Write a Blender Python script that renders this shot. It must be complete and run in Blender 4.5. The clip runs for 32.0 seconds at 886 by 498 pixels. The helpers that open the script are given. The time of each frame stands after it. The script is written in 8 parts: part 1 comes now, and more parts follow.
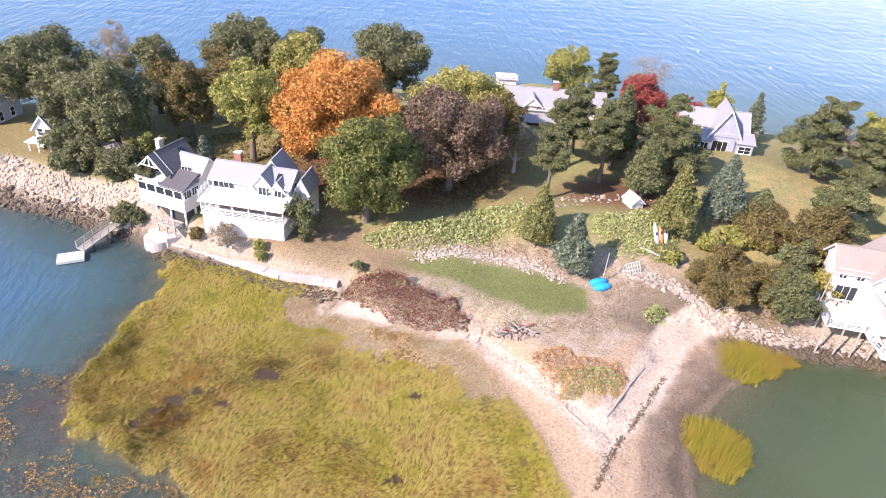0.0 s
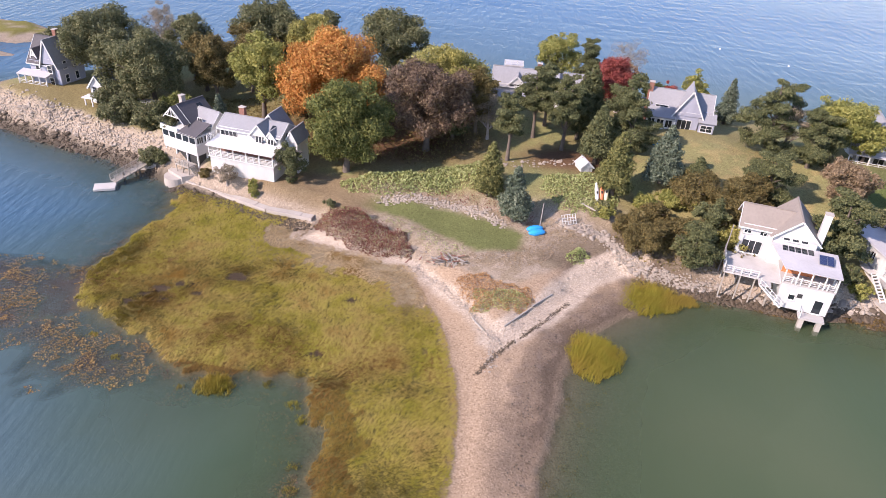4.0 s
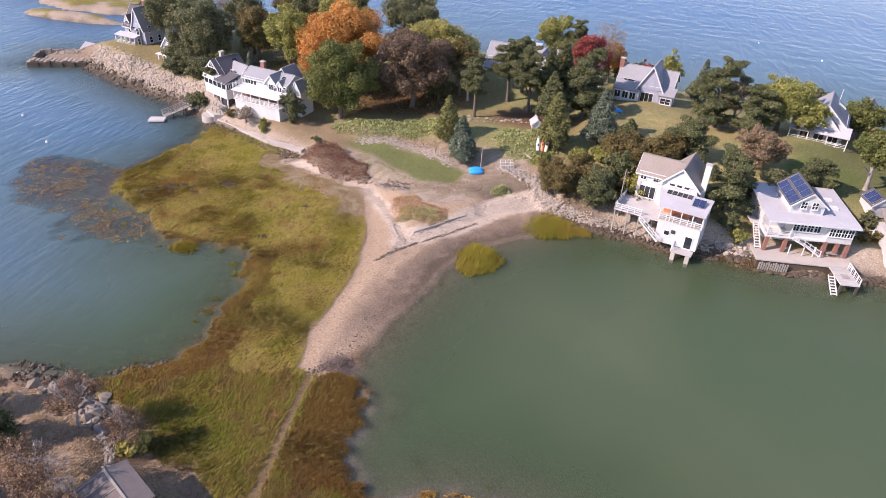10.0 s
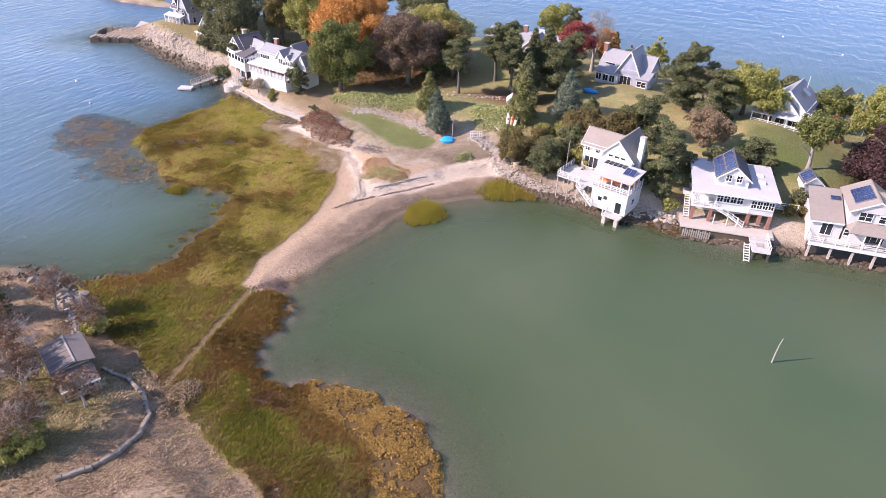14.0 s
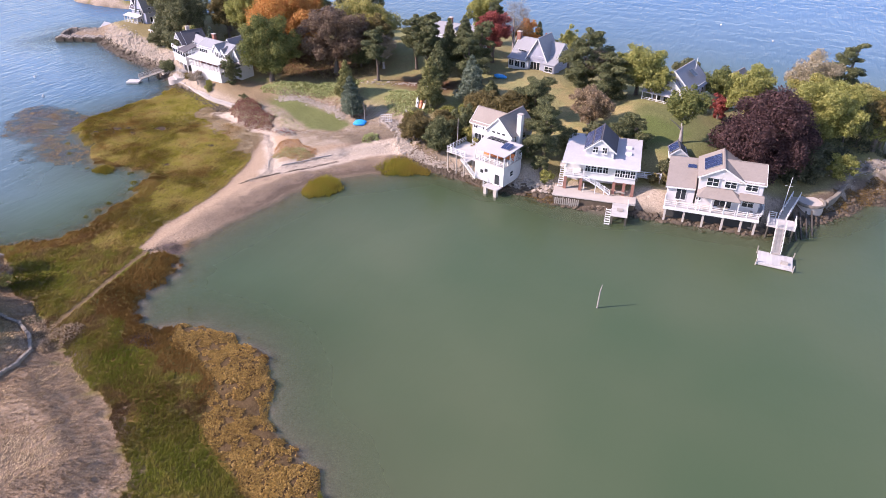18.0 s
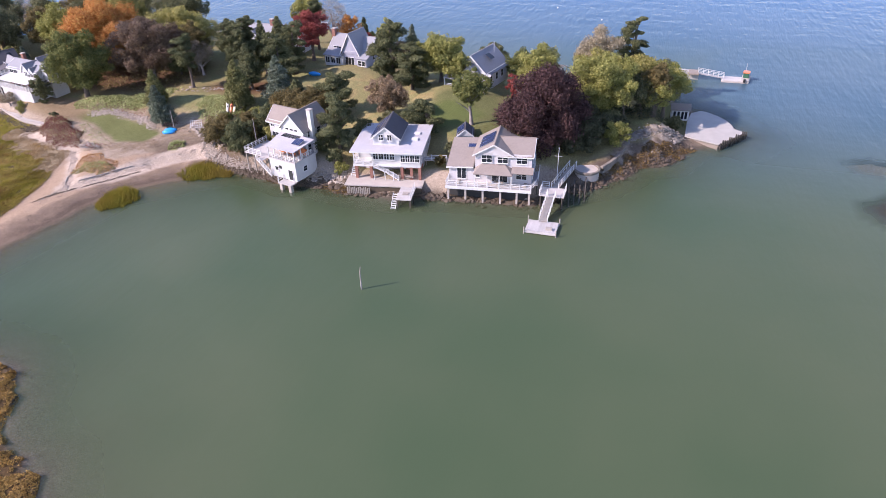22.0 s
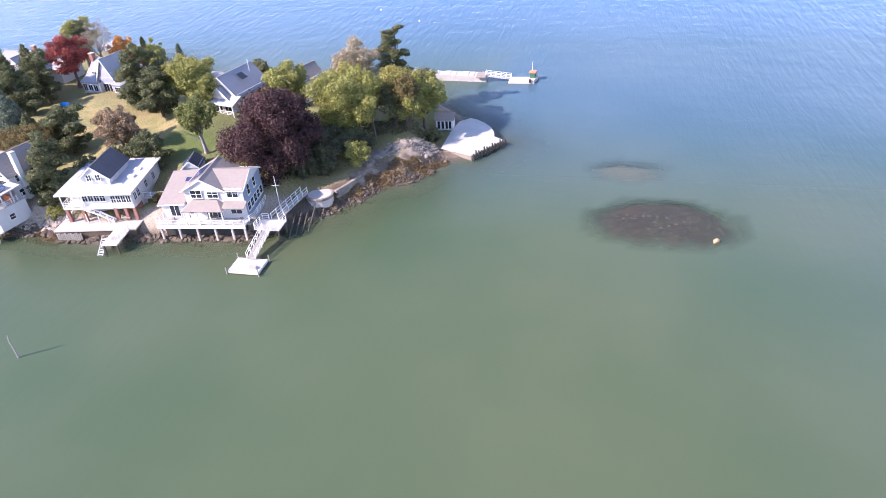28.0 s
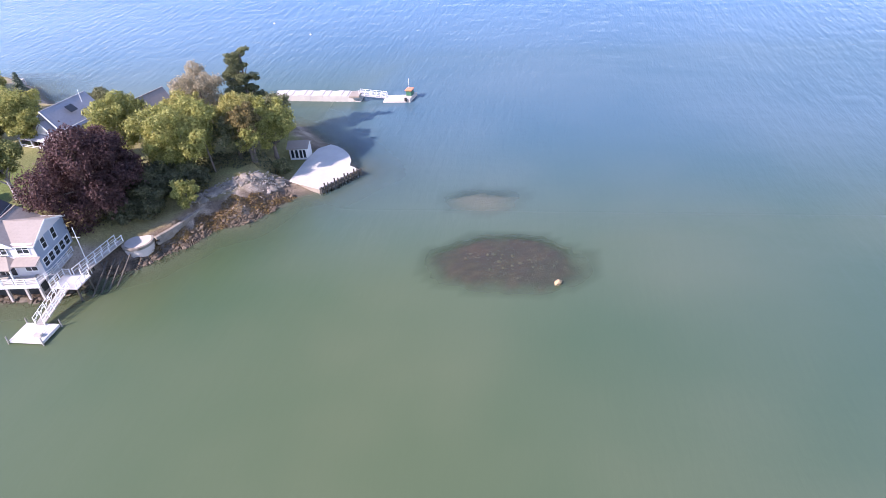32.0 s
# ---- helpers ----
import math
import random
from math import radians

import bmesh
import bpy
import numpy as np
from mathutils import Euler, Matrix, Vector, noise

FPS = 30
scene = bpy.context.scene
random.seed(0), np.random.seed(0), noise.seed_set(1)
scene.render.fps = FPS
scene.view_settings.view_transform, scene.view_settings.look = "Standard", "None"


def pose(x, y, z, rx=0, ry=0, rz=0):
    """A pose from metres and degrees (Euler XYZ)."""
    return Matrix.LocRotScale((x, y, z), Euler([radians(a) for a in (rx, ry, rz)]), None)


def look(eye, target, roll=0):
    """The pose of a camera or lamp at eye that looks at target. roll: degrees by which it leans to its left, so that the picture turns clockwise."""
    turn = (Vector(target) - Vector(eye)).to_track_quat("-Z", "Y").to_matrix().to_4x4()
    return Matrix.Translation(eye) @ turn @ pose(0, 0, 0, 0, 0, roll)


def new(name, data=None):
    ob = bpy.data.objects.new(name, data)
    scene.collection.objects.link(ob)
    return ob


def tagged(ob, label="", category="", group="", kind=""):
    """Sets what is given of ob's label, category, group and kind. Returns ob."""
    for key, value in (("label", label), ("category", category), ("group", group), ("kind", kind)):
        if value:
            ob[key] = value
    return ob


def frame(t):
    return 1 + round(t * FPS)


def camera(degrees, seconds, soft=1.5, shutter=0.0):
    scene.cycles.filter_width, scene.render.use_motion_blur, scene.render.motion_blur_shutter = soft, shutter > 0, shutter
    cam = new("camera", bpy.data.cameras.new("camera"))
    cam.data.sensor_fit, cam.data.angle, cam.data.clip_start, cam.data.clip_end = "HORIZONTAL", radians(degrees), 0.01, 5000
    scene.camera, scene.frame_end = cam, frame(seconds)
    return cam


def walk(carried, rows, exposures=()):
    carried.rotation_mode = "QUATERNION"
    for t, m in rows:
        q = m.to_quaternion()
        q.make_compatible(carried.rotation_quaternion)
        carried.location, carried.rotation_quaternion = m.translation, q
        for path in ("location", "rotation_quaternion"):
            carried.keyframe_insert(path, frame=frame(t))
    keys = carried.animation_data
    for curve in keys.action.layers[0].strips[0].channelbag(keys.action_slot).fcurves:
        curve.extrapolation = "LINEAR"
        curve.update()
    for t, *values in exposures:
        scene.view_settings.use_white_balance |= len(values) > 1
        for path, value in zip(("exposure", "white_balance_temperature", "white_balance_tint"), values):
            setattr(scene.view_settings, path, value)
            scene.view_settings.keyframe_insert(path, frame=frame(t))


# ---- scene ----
cam = camera(67.0, 32.0, 0.6)
PATH = [
    (0, (-1.738, 0.408, 49.995), (-1.625, 2.107, 48.946), 4.8),
    (0.5, (0.154, -1.675, 50.108), (0.24, 0.026, 49.059), 4.7),
    (1, (2.049, -3.885, 50.036), (2.108, -2.18, 48.992), 4.6),
    (1.5, (3.989, -6.129, 50.031), (4.021, -4.422, 48.991), 4.6),
    (2, (5.954, -8.201, 50.159), (5.96, -6.493, 49.119), 4.6),
    (2.5, (8.135, -10.175, 50.46), (8.114, -8.469, 49.415), 4.6),
    (3, (10.466, -12.186, 50.598), (10.416, -10.481, 49.553), 4.5),
    (3.5, (12.991, -14.109, 50.781), (12.912, -12.406, 49.735), 4.3),
    (5.5, (21.921, -21.267, 51.817), (21.74, -19.578, 50.761), 4.0),
    (6, (24.565, -22.722, 52.299), (24.352, -21.041, 51.236), 3.9),
    (6.5, (27.134, -24.435, 52.57), (26.892, -22.76, 51.504), 3.7),
    (7, (29.734, -25.971, 52.693), (29.466, -24.301, 51.626), 3.6),
    (7.5, (32.463, -27.528, 52.609), (32.17, -25.86, 51.546), 3.5),
    (8, (35.297, -28.983, 52.685), (34.974, -27.32, 51.623), 3.4),
    (8.5, (37.988, -30.549, 52.704), (37.635, -28.891, 51.644), 3.3),
    (9, (40.772, -31.924, 52.617), (40.386, -30.27, 51.559), 3.2),
    (9.5, (43.649, -33.257, 52.66), (43.233, -31.611, 51.604), 3.1),
    (10, (46.386, -34.486, 52.856), (45.946, -32.846, 51.798), 3.0),
    (10.5, (49.06, -35.559, 53.209), (48.599, -33.928, 52.147), 2.9),
    (11, (51.832, -36.572, 53.52), (51.345, -34.951, 52.455), 2.8),
    (11.5, (54.876, -37.579, 53.346), (54.358, -35.966, 52.284), 2.7),
    (12, (57.861, -38.523, 53.404), (57.314, -36.921, 52.34), 2.6),
    (12.5, (60.742, -39.399, 53.562), (60.173, -37.804, 52.498), 2.6),
    (13, (63.899, -40.012, 53.901), (63.303, -38.431, 52.832), 2.4),
    (13.5, (67.072, -40.585, 54.254), (66.45, -39.016, 53.181), 2.2),
    (15.5, (79.181, -42.542, 54.997), (78.458, -41.018, 53.921), 1.9),
    (16, (82.296, -42.867, 55.119), (81.566, -41.345, 54.046), 1.7),
    (16.5, (85.3, -43.095, 55.242), (84.573, -41.57, 54.171), 1.4),
    (17, (88.479, -43.094, 55.301), (87.756, -41.567, 54.23), 1.1),
    (17.5, (91.495, -43.1, 55.392), (90.781, -41.569, 54.321), 0.8),
    (18, (94.691, -42.887, 55.649), (93.99, -41.351, 54.576), 0.5),
    (18.5, (97.756, -42.49, 55.702), (97.072, -40.948, 54.628), 0.2),
    (19, (101.116, -41.763, 55.88), (100.448, -40.215, 54.804), -0.2),
    (19.5, (104.109, -41.319, 56.313), (103.471, -39.763, 55.232), -0.6),
    (20, (107.151, -40.711, 56.372), (106.539, -39.144, 55.289), -1.0),
    (20.5, (110.121, -39.898, 56.345), (109.532, -38.323, 55.262), -1.3),
    (21, (113.212, -38.967, 56.139), (112.643, -37.384, 55.058), -1.6),
    (21.5, (116.301, -38.063, 55.79), (115.748, -36.472, 54.711), -1.8),
    (22, (119.439, -37.028, 55.556), (118.899, -35.432, 54.478), -2.1),
    (22.5, (122.537, -35.978, 55.209), (122.008, -34.376, 54.135), -2.3),
    (23, (125.719, -34.724, 55.178), (125.199, -33.119, 54.104), -2.7),
    (23.5, (128.478, -33.503, 55.412), (127.973, -31.897, 54.333), -2.8),
    (24, (131.383, -32.06, 55.579), (130.889, -30.453, 54.496), -3.0),
    (24.5, (134.4, -30.494, 55.867), (133.916, -28.888, 54.778), -3.1),
    (25, (137.316, -29.06, 56.093), (136.845, -27.453, 55.0), -3.3),
    (25.5, (140.162, -27.418, 56.206), (139.703, -25.809, 55.11), -3.4),
    (27.5, (150.864, -20.503, 56.118), (150.45, -18.889, 55.012), -4.1),
    (28, (153.575, -18.775, 55.908), (153.172, -17.157, 54.803), -4.2),
    (28.5, (156.085, -16.957, 55.687), (155.693, -15.337, 54.582), -4.4),
    (29, (158.584, -15.049, 55.377), (158.2, -13.426, 54.273), -4.6),
    (29.5, (161.128, -13.159, 55.131), (160.751, -11.535, 54.027), -4.7),
    (30, (163.502, -11.2, 54.892), (163.132, -9.573, 53.788), -4.8),
    (30.5, (165.237, -9.14, 54.825), (164.885, -7.511, 53.718), -4.7),
    (31, (167.597, -7.135, 54.639), (167.252, -5.505, 53.532), -4.8),
    (31.5, (169.956, -5.166, 54.447), (169.621, -3.533, 53.341), -5.0),
    (32, (172.44, -2.942, 54.338), (172.11, -1.31, 53.229), -5.2),
]
EXPOSURES = [(0.0, 1.62, 6950, 25), (2.0, 1.37, 6950, 25), (3.0, 1.24, 7000, 26), (6.0, 0.93, 7100, 28), (9.0, 0.98, 7100, 29), (13.0, 1.25, 6950, 30), (16.0, 1.38, 6900, 31), (19.0, 1.22, 6850, 32), (22.0, 1.12, 6650, 32), (25.0, 1.5, 6450, 31), (28.0, 1.74, 6500, 31), (32.0, 1.72, 6500, 31)]
walk(cam, [(t, look(eye, target, roll)) for t, eye, target, roll in PATH], EXPOSURES)

# ---- light ----
SUN_ELEV, SUN_AZ = radians(36), radians(234.6)
world = bpy.data.worlds.new("sky")
scene.world = world
world.use_nodes = True
wn = world.node_tree
bg = wn.nodes["Background"]
sky = wn.nodes.new("ShaderNodeTexSky")
sky.sky_type, sky.sun_disc = "NISHITA", False
sky.sun_elevation, sky.sun_rotation = SUN_ELEV, SUN_AZ
sky.air_density, sky.dust_density, sky.ozone_density = 1.0, 0.15, 2.0
sky.altitude = 600
wn.links.new(sky.outputs[0], bg.inputs[0])
bg.inputs[1].default_value = 0.15
sun = new("sun", bpy.data.lights.new("sun", "SUN"))
sun.data.energy, sun.data.angle, sun.data.color = 3.4, radians(0.53), (1.0, 0.94, 0.85)
to_sun = Vector((math.sin(SUN_AZ) * math.cos(SUN_ELEV), math.cos(SUN_AZ) * math.cos(SUN_ELEV), math.sin(SUN_ELEV)))
sun.matrix_world = look(to_sun * 300, (0, 0, 0))

# ---- materials ----
MATS = {}


class Tree:
    """Small helper round a node tree."""

    def __init__(self, name):
        self.m = bpy.data.materials.new(name)
        self.m.use_nodes = True
        self.t = self.m.node_tree
        self.b = self.t.nodes["Principled BSDF"]
        MATS[name] = self.m

    def n(self, kind, **props):
        nd = self.t.nodes.new("ShaderNode" + kind)
        for k, v in props.items():
            if k == "operation":
                nd.operation = v
            elif k == "data_type":
                nd.data_type = v
            elif k == "blend_type":
                nd.blend_type = v
            elif k == "attribute_name":
                nd.attribute_name = v
            elif k == "wave_profile":
                nd.wave_profile = v
            elif k == "bands_direction":
                nd.bands_direction = v
            elif k == "feature":
                nd.feature = v
        return nd

    def link(self, a, b):
        self.t.links.new(a, b)

    def pos(self):
        return self.n("NewGeometry").outputs["Position"]

    def noise(self, scale, detail=4.0, rough=0.6, vec=None, stretch=None):
        nd = self.n("TexNoise")
        nd.inputs["Scale"].default_value = scale
        nd.inputs["Detail"].default_value = detail
        nd.inputs["Roughness"].default_value = rough
        src = vec or self.pos()
        if stretch:
            mp = self.n("Mapping")
            mp.inputs["Scale"].default_value = stretch[:3]
            if len(stretch) > 3:
                mp.inputs["Rotation"].default_value = (0, 0, radians(stretch[3]))
            self.link(src, mp.inputs[0])
            src = mp.outputs[0]
        self.link(src, nd.inputs["Vector"])
        return nd.outputs[0]

    def ramp(self, fac, stops):
        nd = self.n("ValToRGB")
        els = nd.color_ramp.elements
        while len(els) < len(stops):
            els.new(0.5)
        for e, (p, c) in zip(els, stops):
            e.position = p
            e.color = (c, c, c, 1) if isinstance(c, (int, float)) else (*c, 1)
        self.link(fac, nd.inputs[0])
        return nd.outputs[0]

    def mix(self, fac, a, b, mode="MIX"):
        nd = self.n("Mix", data_type="RGBA", blend_type=mode)
        for sock, v in ((nd.inputs[0], fac), (nd.inputs[6], a), (nd.inputs[7], b)):
            if isinstance(v, (int, float)):
                sock.default_value = v
            elif isinstance(v, tuple):
                sock.default_value = (*v, 1)
            else:
                self.link(v, sock)
        return nd.outputs[2]

    def math(self, op, a, b=0.0):
        nd = self.n("Math", operation=op)
        for sock, v in zip(nd.inputs, (a, b)):
            if isinstance(v, (int, float)):
                sock.default_value = v
            else:
                self.link(v, sock)
        return nd.outputs[0]

    def bump(self, height, strength=0.3, dist=0.05):
        nd = self.n("Bump")
        nd.inputs["Strength"].default_value = strength
        nd.inputs["Distance"].default_value = dist
        self.link(height, nd.inputs["Height"])
        self.link(nd.outputs[0], self.b.inputs["Normal"])

    def done(self, colour, rough=0.8, metal=0.0, spec=0.3):
        if isinstance(colour, tuple):
            self.b.inputs["Base Color"].default_value = (*colour, 1)
        else:
            self.link(colour, self.b.inputs["Base Color"])
        if isinstance(rough, (int, float)):
            self.b.inputs["Roughness"].default_value = rough
        else:
            self.link(rough, self.b.inputs["Roughness"])
        self.b.inputs["Metallic"].default_value = metal
        self.b.inputs["Specular IOR Level"].default_value = spec
        return self.m


def worn(name, a, b, big=0.4, fine=6.0, rough=0.8, metal=0.0, bump=0.25, dist=0.03, vary=0.0):
    """A surface with a main colour a, weathered towards b, in broad stains and in fine grain."""
    s = Tree(name)
    f = s.ramp(s.noise(big), [(0.35, 0.0), (0.7, 1.0)])
    g = s.noise(fine, 6, 0.7)
    c = s.mix(f, a, b)
    c = s.mix(0.35, c, s.mix(g, tuple(x * 0.55 for x in a), tuple(min(1, x * 1.4) for x in a)))
    if vary:
        oi = s.n("ObjectInfo").outputs["Random"]
        c = s.mix(s.math("MULTIPLY", oi, vary), c, tuple(x * 0.45 for x in b))
    s.bump(g, bump, dist)
    return s.done(c, rough, metal)


def siding(name, a, b, pitch=0.14):
    """Painted clapboard: fine level courses, a little weathered."""
    s = Tree(name)
    z = s.n("SeparateXYZ")
    s.link(s.pos(), z.inputs[0])
    saw = s.math("FRACT", s.math("DIVIDE", z.outputs[2], pitch))
    st = s.ramp(s.noise(0.5, 5, 0.65, stretch=(1, 1, 0.4)), [(0.35, 0.0), (0.75, 1.0)])
    g = s.noise(9, 4, 0.6, stretch=(1, 1, 4))
    c = s.mix(st, a, b)
    c = s.mix(s.math("MULTIPLY", g, 0.25), c, tuple(x * 0.7 for x in b))
    s.bump(saw, 0.5, 0.02)
    return s.done(c, 0.55)


def shingles(name, a, b, c3, pitch=0.2):
    """Asphalt or wood shingles in courses that follow the slope's height."""
    s = Tree(name)
    z = s.n("SeparateXYZ")
    s.link(s.pos(), z.inputs[0])
    row = s.math("FRACT", s.math("DIVIDE", z.outputs[2], pitch))
    v = s.n("TexVoronoi")
    v.inputs["Scale"].default_value = 3.2
    s.link(s.pos(), v.inputs["Vector"])
    t = s.mix(0.5, s.mix(v.outputs["Color"], a, b), s.mix(s.noise(0.35, 4), a, c3))
    t = s.mix(s.math("MULTIPLY", s.noise(14, 3), 0.3), t, c3)
    s.bump(row, 0.45, 0.03)
    return s.done(t, 0.85)


LEAF_GAIN = 1.35  # base colours of leaves in full autumn light


def foliage(name, stops, rough=0.65, trans=0.32):
    """Leaves: each sprig its own shade, with broad drifts through the crown."""
    s = Tree(name)
    isl = s.n("NewGeometry").outputs["Random Per Island"]
    drift = s.noise(0.28, 2)
    f = s.math("ADD", s.math("MULTIPLY", isl, 0.6), s.math("MULTIPLY", drift, 0.5))
    c = s.ramp(f, [(p, tuple(min(0.6, k * LEAF_GAIN) for k in col)) for p, col in stops])
    s.done(c, rough, 0.0, 0.25)
    tr = s.n("BsdfTranslucent")
    s.link(c, tr.inputs[0])
    mx = s.n("MixShader")
    mx.inputs[0].default_value = trans
    s.link(s.b.outputs[0], mx.inputs[1])
    s.link(tr.outputs[0], mx.inputs[2])
    s.link(mx.outputs[0], s.t.nodes["Material Output"].inputs[0])
    return s.m


M_white = siding("white_clapboard", (0.6, 0.6, 0.6), (0.5, 0.49, 0.48))
M_trim = worn("white_trim", (0.64, 0.64, 0.64), (0.54, 0.53, 0.52), 0.6, 12, 0.5, 0, 0.1, 0.005)
M_lav = siding("pale_grey_clapboard", (0.58, 0.55, 0.56), (0.5, 0.48, 0.48))
M_ltgrey = siding("weathered_grey_shingle", (0.36, 0.37, 0.45), (0.28, 0.29, 0.36))
# roof and wall colour; on the grey house it paints a shaded wall
M_blue = siding("blue_grey_wall", (0.24, 0.29, 0.36), (0.2, 0.24, 0.3))
M_rtan = shingles("tan_shingles", (0.31, 0.262, 0.23), (0.245, 0.205, 0.18), (0.195, 0.165, 0.148))
M_rdark = shingles("dark_shingles", (0.13, 0.12, 0.13), (0.09, 0.085, 0.095), (0.07, 0.065, 0.07))
M_rgrey = shingles("grey_shingles", (0.33, 0.33, 0.35), (0.26, 0.26, 0.28), (0.2, 0.2, 0.215))
M_flat = worn("pale_roof_membrane", (0.47, 0.455, 0.475), (0.37, 0.355, 0.37), 0.25, 3, 0.6, 0, 0.1, 0.01)
M_wood = worn("weathered_boards", (0.4, 0.36, 0.32), (0.27, 0.24, 0.21), 0.8, 12, 0.8, 0, 0.3, 0.01, 0.3)
M_deck = worn("pale_deck_boards", (0.52, 0.49, 0.475), (0.4, 0.375, 0.36), 0.5, 9, 0.7, 0, 0.2, 0.01, 0.25)
M_pile = worn("dark_wet_timber", (0.1, 0.085, 0.07), (0.05, 0.045, 0.04), 1.2, 9, 0.6, 0, 0.4, 0.02, 0.3)
M_brick = worn("red_brick", (0.27, 0.13, 0.1), (0.2, 0.1, 0.08), 1.5, 14, 0.85, 0, 0.4, 0.01)
M_field = worn("lichened_fieldstone", (0.26, 0.225, 0.19), (0.17, 0.145, 0.12), 0.9, 6, 0.9, 0, 0.5, 0.03, 0.4)
M_conc = worn("pale_concrete", (0.47, 0.42, 0.38), (0.36, 0.32, 0.29), 0.5, 8, 0.8, 0, 0.25, 0.01, 0.15)
M_pale = worn("bleached_concrete", (0.44, 0.415, 0.385), (0.35, 0.33, 0.305), 0.5, 8, 0.8, 0, 0.25, 0.01, 0.1)
M_rock = worn("pale_granite", (0.41, 0.35, 0.295), (0.25, 0.205, 0.17), 0.7, 5, 0.85, 0, 0.6, 0.06, 0.45)
M_wet = worn("dark_tidal_rock", (0.125, 0.093, 0.065), (0.07, 0.052, 0.038), 0.8, 5, 0.6, 0, 0.6, 0.06, 0.4)
M_bark = worn("bark", (0.15, 0.12, 0.1), (0.09, 0.075, 0.06), 1.5, 12, 0.9, 0, 0.6, 0.03)
M_barkp = worn("pale_bare_bark", (0.36, 0.32, 0.3), (0.22, 0.19, 0.18), 1.5, 12, 0.9, 0, 0.5, 0.02)
M_orange = worn("orange_red_wall", (0.6, 0.2, 0.08), (0.5, 0.15, 0.06), 0.8, 6, 0.7)
# near-black colour; under the houses it holds the shade of the open space
M_dark = worn("shaded_lining", (0.05, 0.05, 0.05), (0.035, 0.035, 0.035), 1, 6, 0.8)
M_tarp = worn("bright_blue_plastic", (0.01, 0.33, 0.75), (0.01, 0.25, 0.6), 2, 10, 0.35, 0, 0.2, 0.02)
M_cream = worn("cream_plastic", (0.7, 0.62, 0.45), (0.6, 0.52, 0.36), 2, 10, 0.35, 0, 0.1, 0.01)
M_red = worn("orange_red_plastic", (0.66, 0.22, 0.1), (0.55, 0.17, 0.08), 2, 10, 0.35, 0, 0.1, 0.01)
M_metal = worn("grey_metal", (0.5, 0.5, 0.5), (0.35, 0.35, 0.35), 2, 14, 0.4, 0.8, 0.1, 0.01)
M_green = worn("dark_green_paint", (0.04, 0.13, 0.08), (0.03, 0.09, 0.06), 2, 10, 0.4)
M_black = worn("black_rubber", (0.02, 0.02, 0.022), (0.03, 0.03, 0.03), 2, 12, 0.6)
s = Tree("window_glass")
s.done((0.02, 0.025, 0.03), 0.06, 0.0, 0.6)
M_glass = s.m
s = Tree("solar_glass")
v = s.n("TexBrick")
v.inputs["Scale"].default_value = 1.6
v.inputs["Color1"].default_value = (0.018, 0.03, 0.085, 1)
v.inputs["Color2"].default_value = (0.022, 0.038, 0.1, 1)
v.inputs["Mortar"].default_value = (0.1, 0.12, 0.18, 1)
v.inputs["Mortar Size"].default_value = 0.01
s.link(s.pos(), v.inputs[0])
s.done(v.outputs[0], 0.2, 0.0, 0.5)
M_solar = s.m

# ground: the kind of cover is a colour laid over the sheet, broken up by grain
s = Tree("ground_cover")
at = s.n("Attribute", attribute_name="cover").outputs["Color"]
g1 = s.noise(0.5, 6, 0.65)
g2 = s.noise(3.5, 6, 0.75)
peb = s.n("TexVoronoi")
peb.inputs["Scale"].default_value = 6.5
s.link(s.pos(), peb.inputs["Vector"])
cell = s.n("SeparateXYZ")
s.link(peb.outputs["Color"], cell.inputs[0])
c = s.mix(s.math("MULTIPLY", g1, 0.4), at, s.mix(1.0, at, (0.55, 0.52, 0.46), "MULTIPLY"))
c = s.mix(s.ramp(g2, [(0.42, 0.0), (0.62, 0.45)]), c, s.mix(1.0, at, (0.58, 0.53, 0.45), "MULTIPLY"))
c = s.mix(s.ramp(cell.outputs[0], [(0.78, 0.0), (0.88, 0.45)]), c, s.mix(1.0, at, (0.4, 0.37, 0.33), "MULTIPLY"))
c = s.mix(s.ramp(cell.outputs[1], [(0.76, 0.0), (0.86, 0.35)]), c, s.mix(1.0, at, (1.45, 1.45, 1.42), "MULTIPLY"))
s.bump(s.math("ADD", g2, s.math("MULTIPLY", cell.outputs[2], 0.5)), 0.6, 0.15)
M_ground = s.done(c, 0.92, 0.0, 0.15)

# water: murky, ruffled by wind, the bottom showing where it is shallow
s = Tree("sea_water")
op = s.n("Attribute", attribute_name="open").outputs["Fac"]
deep = s.n("Attribute", attribute_name="deep").outputs["Fac"]
big = s.ramp(s.noise(0.022, 3, 0.5), [(0.35, 0.0), (0.7, 1.0)])
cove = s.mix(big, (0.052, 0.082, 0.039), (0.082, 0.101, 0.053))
# the blue base colour also carries the sky's reflection on open water
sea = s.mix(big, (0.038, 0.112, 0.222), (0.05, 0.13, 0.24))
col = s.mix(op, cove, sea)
w1 = s.noise(0.9, 3, 0.6, stretch=(1.3, 0.5, 1))
w2 = s.noise(0.16, 2, 0.5, stretch=(0.6, 1.4, 1, 20))
w3 = s.noise(0.4, 3, 0.55, stretch=(1.5, 0.3, 1))
amp = s.math("ADD", s.math("MULTIPLY", op, 1.3), 0.12)
hgt = s.math("MULTIPLY", s.math("ADD", s.math("ADD", w1, s.math("MULTIPLY", w3, 2.2)), s.math("MULTIPLY", w2, 1.6)), amp)
s.bump(hgt, 0.32, 0.35)
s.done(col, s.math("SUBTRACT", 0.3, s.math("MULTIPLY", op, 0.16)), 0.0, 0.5)
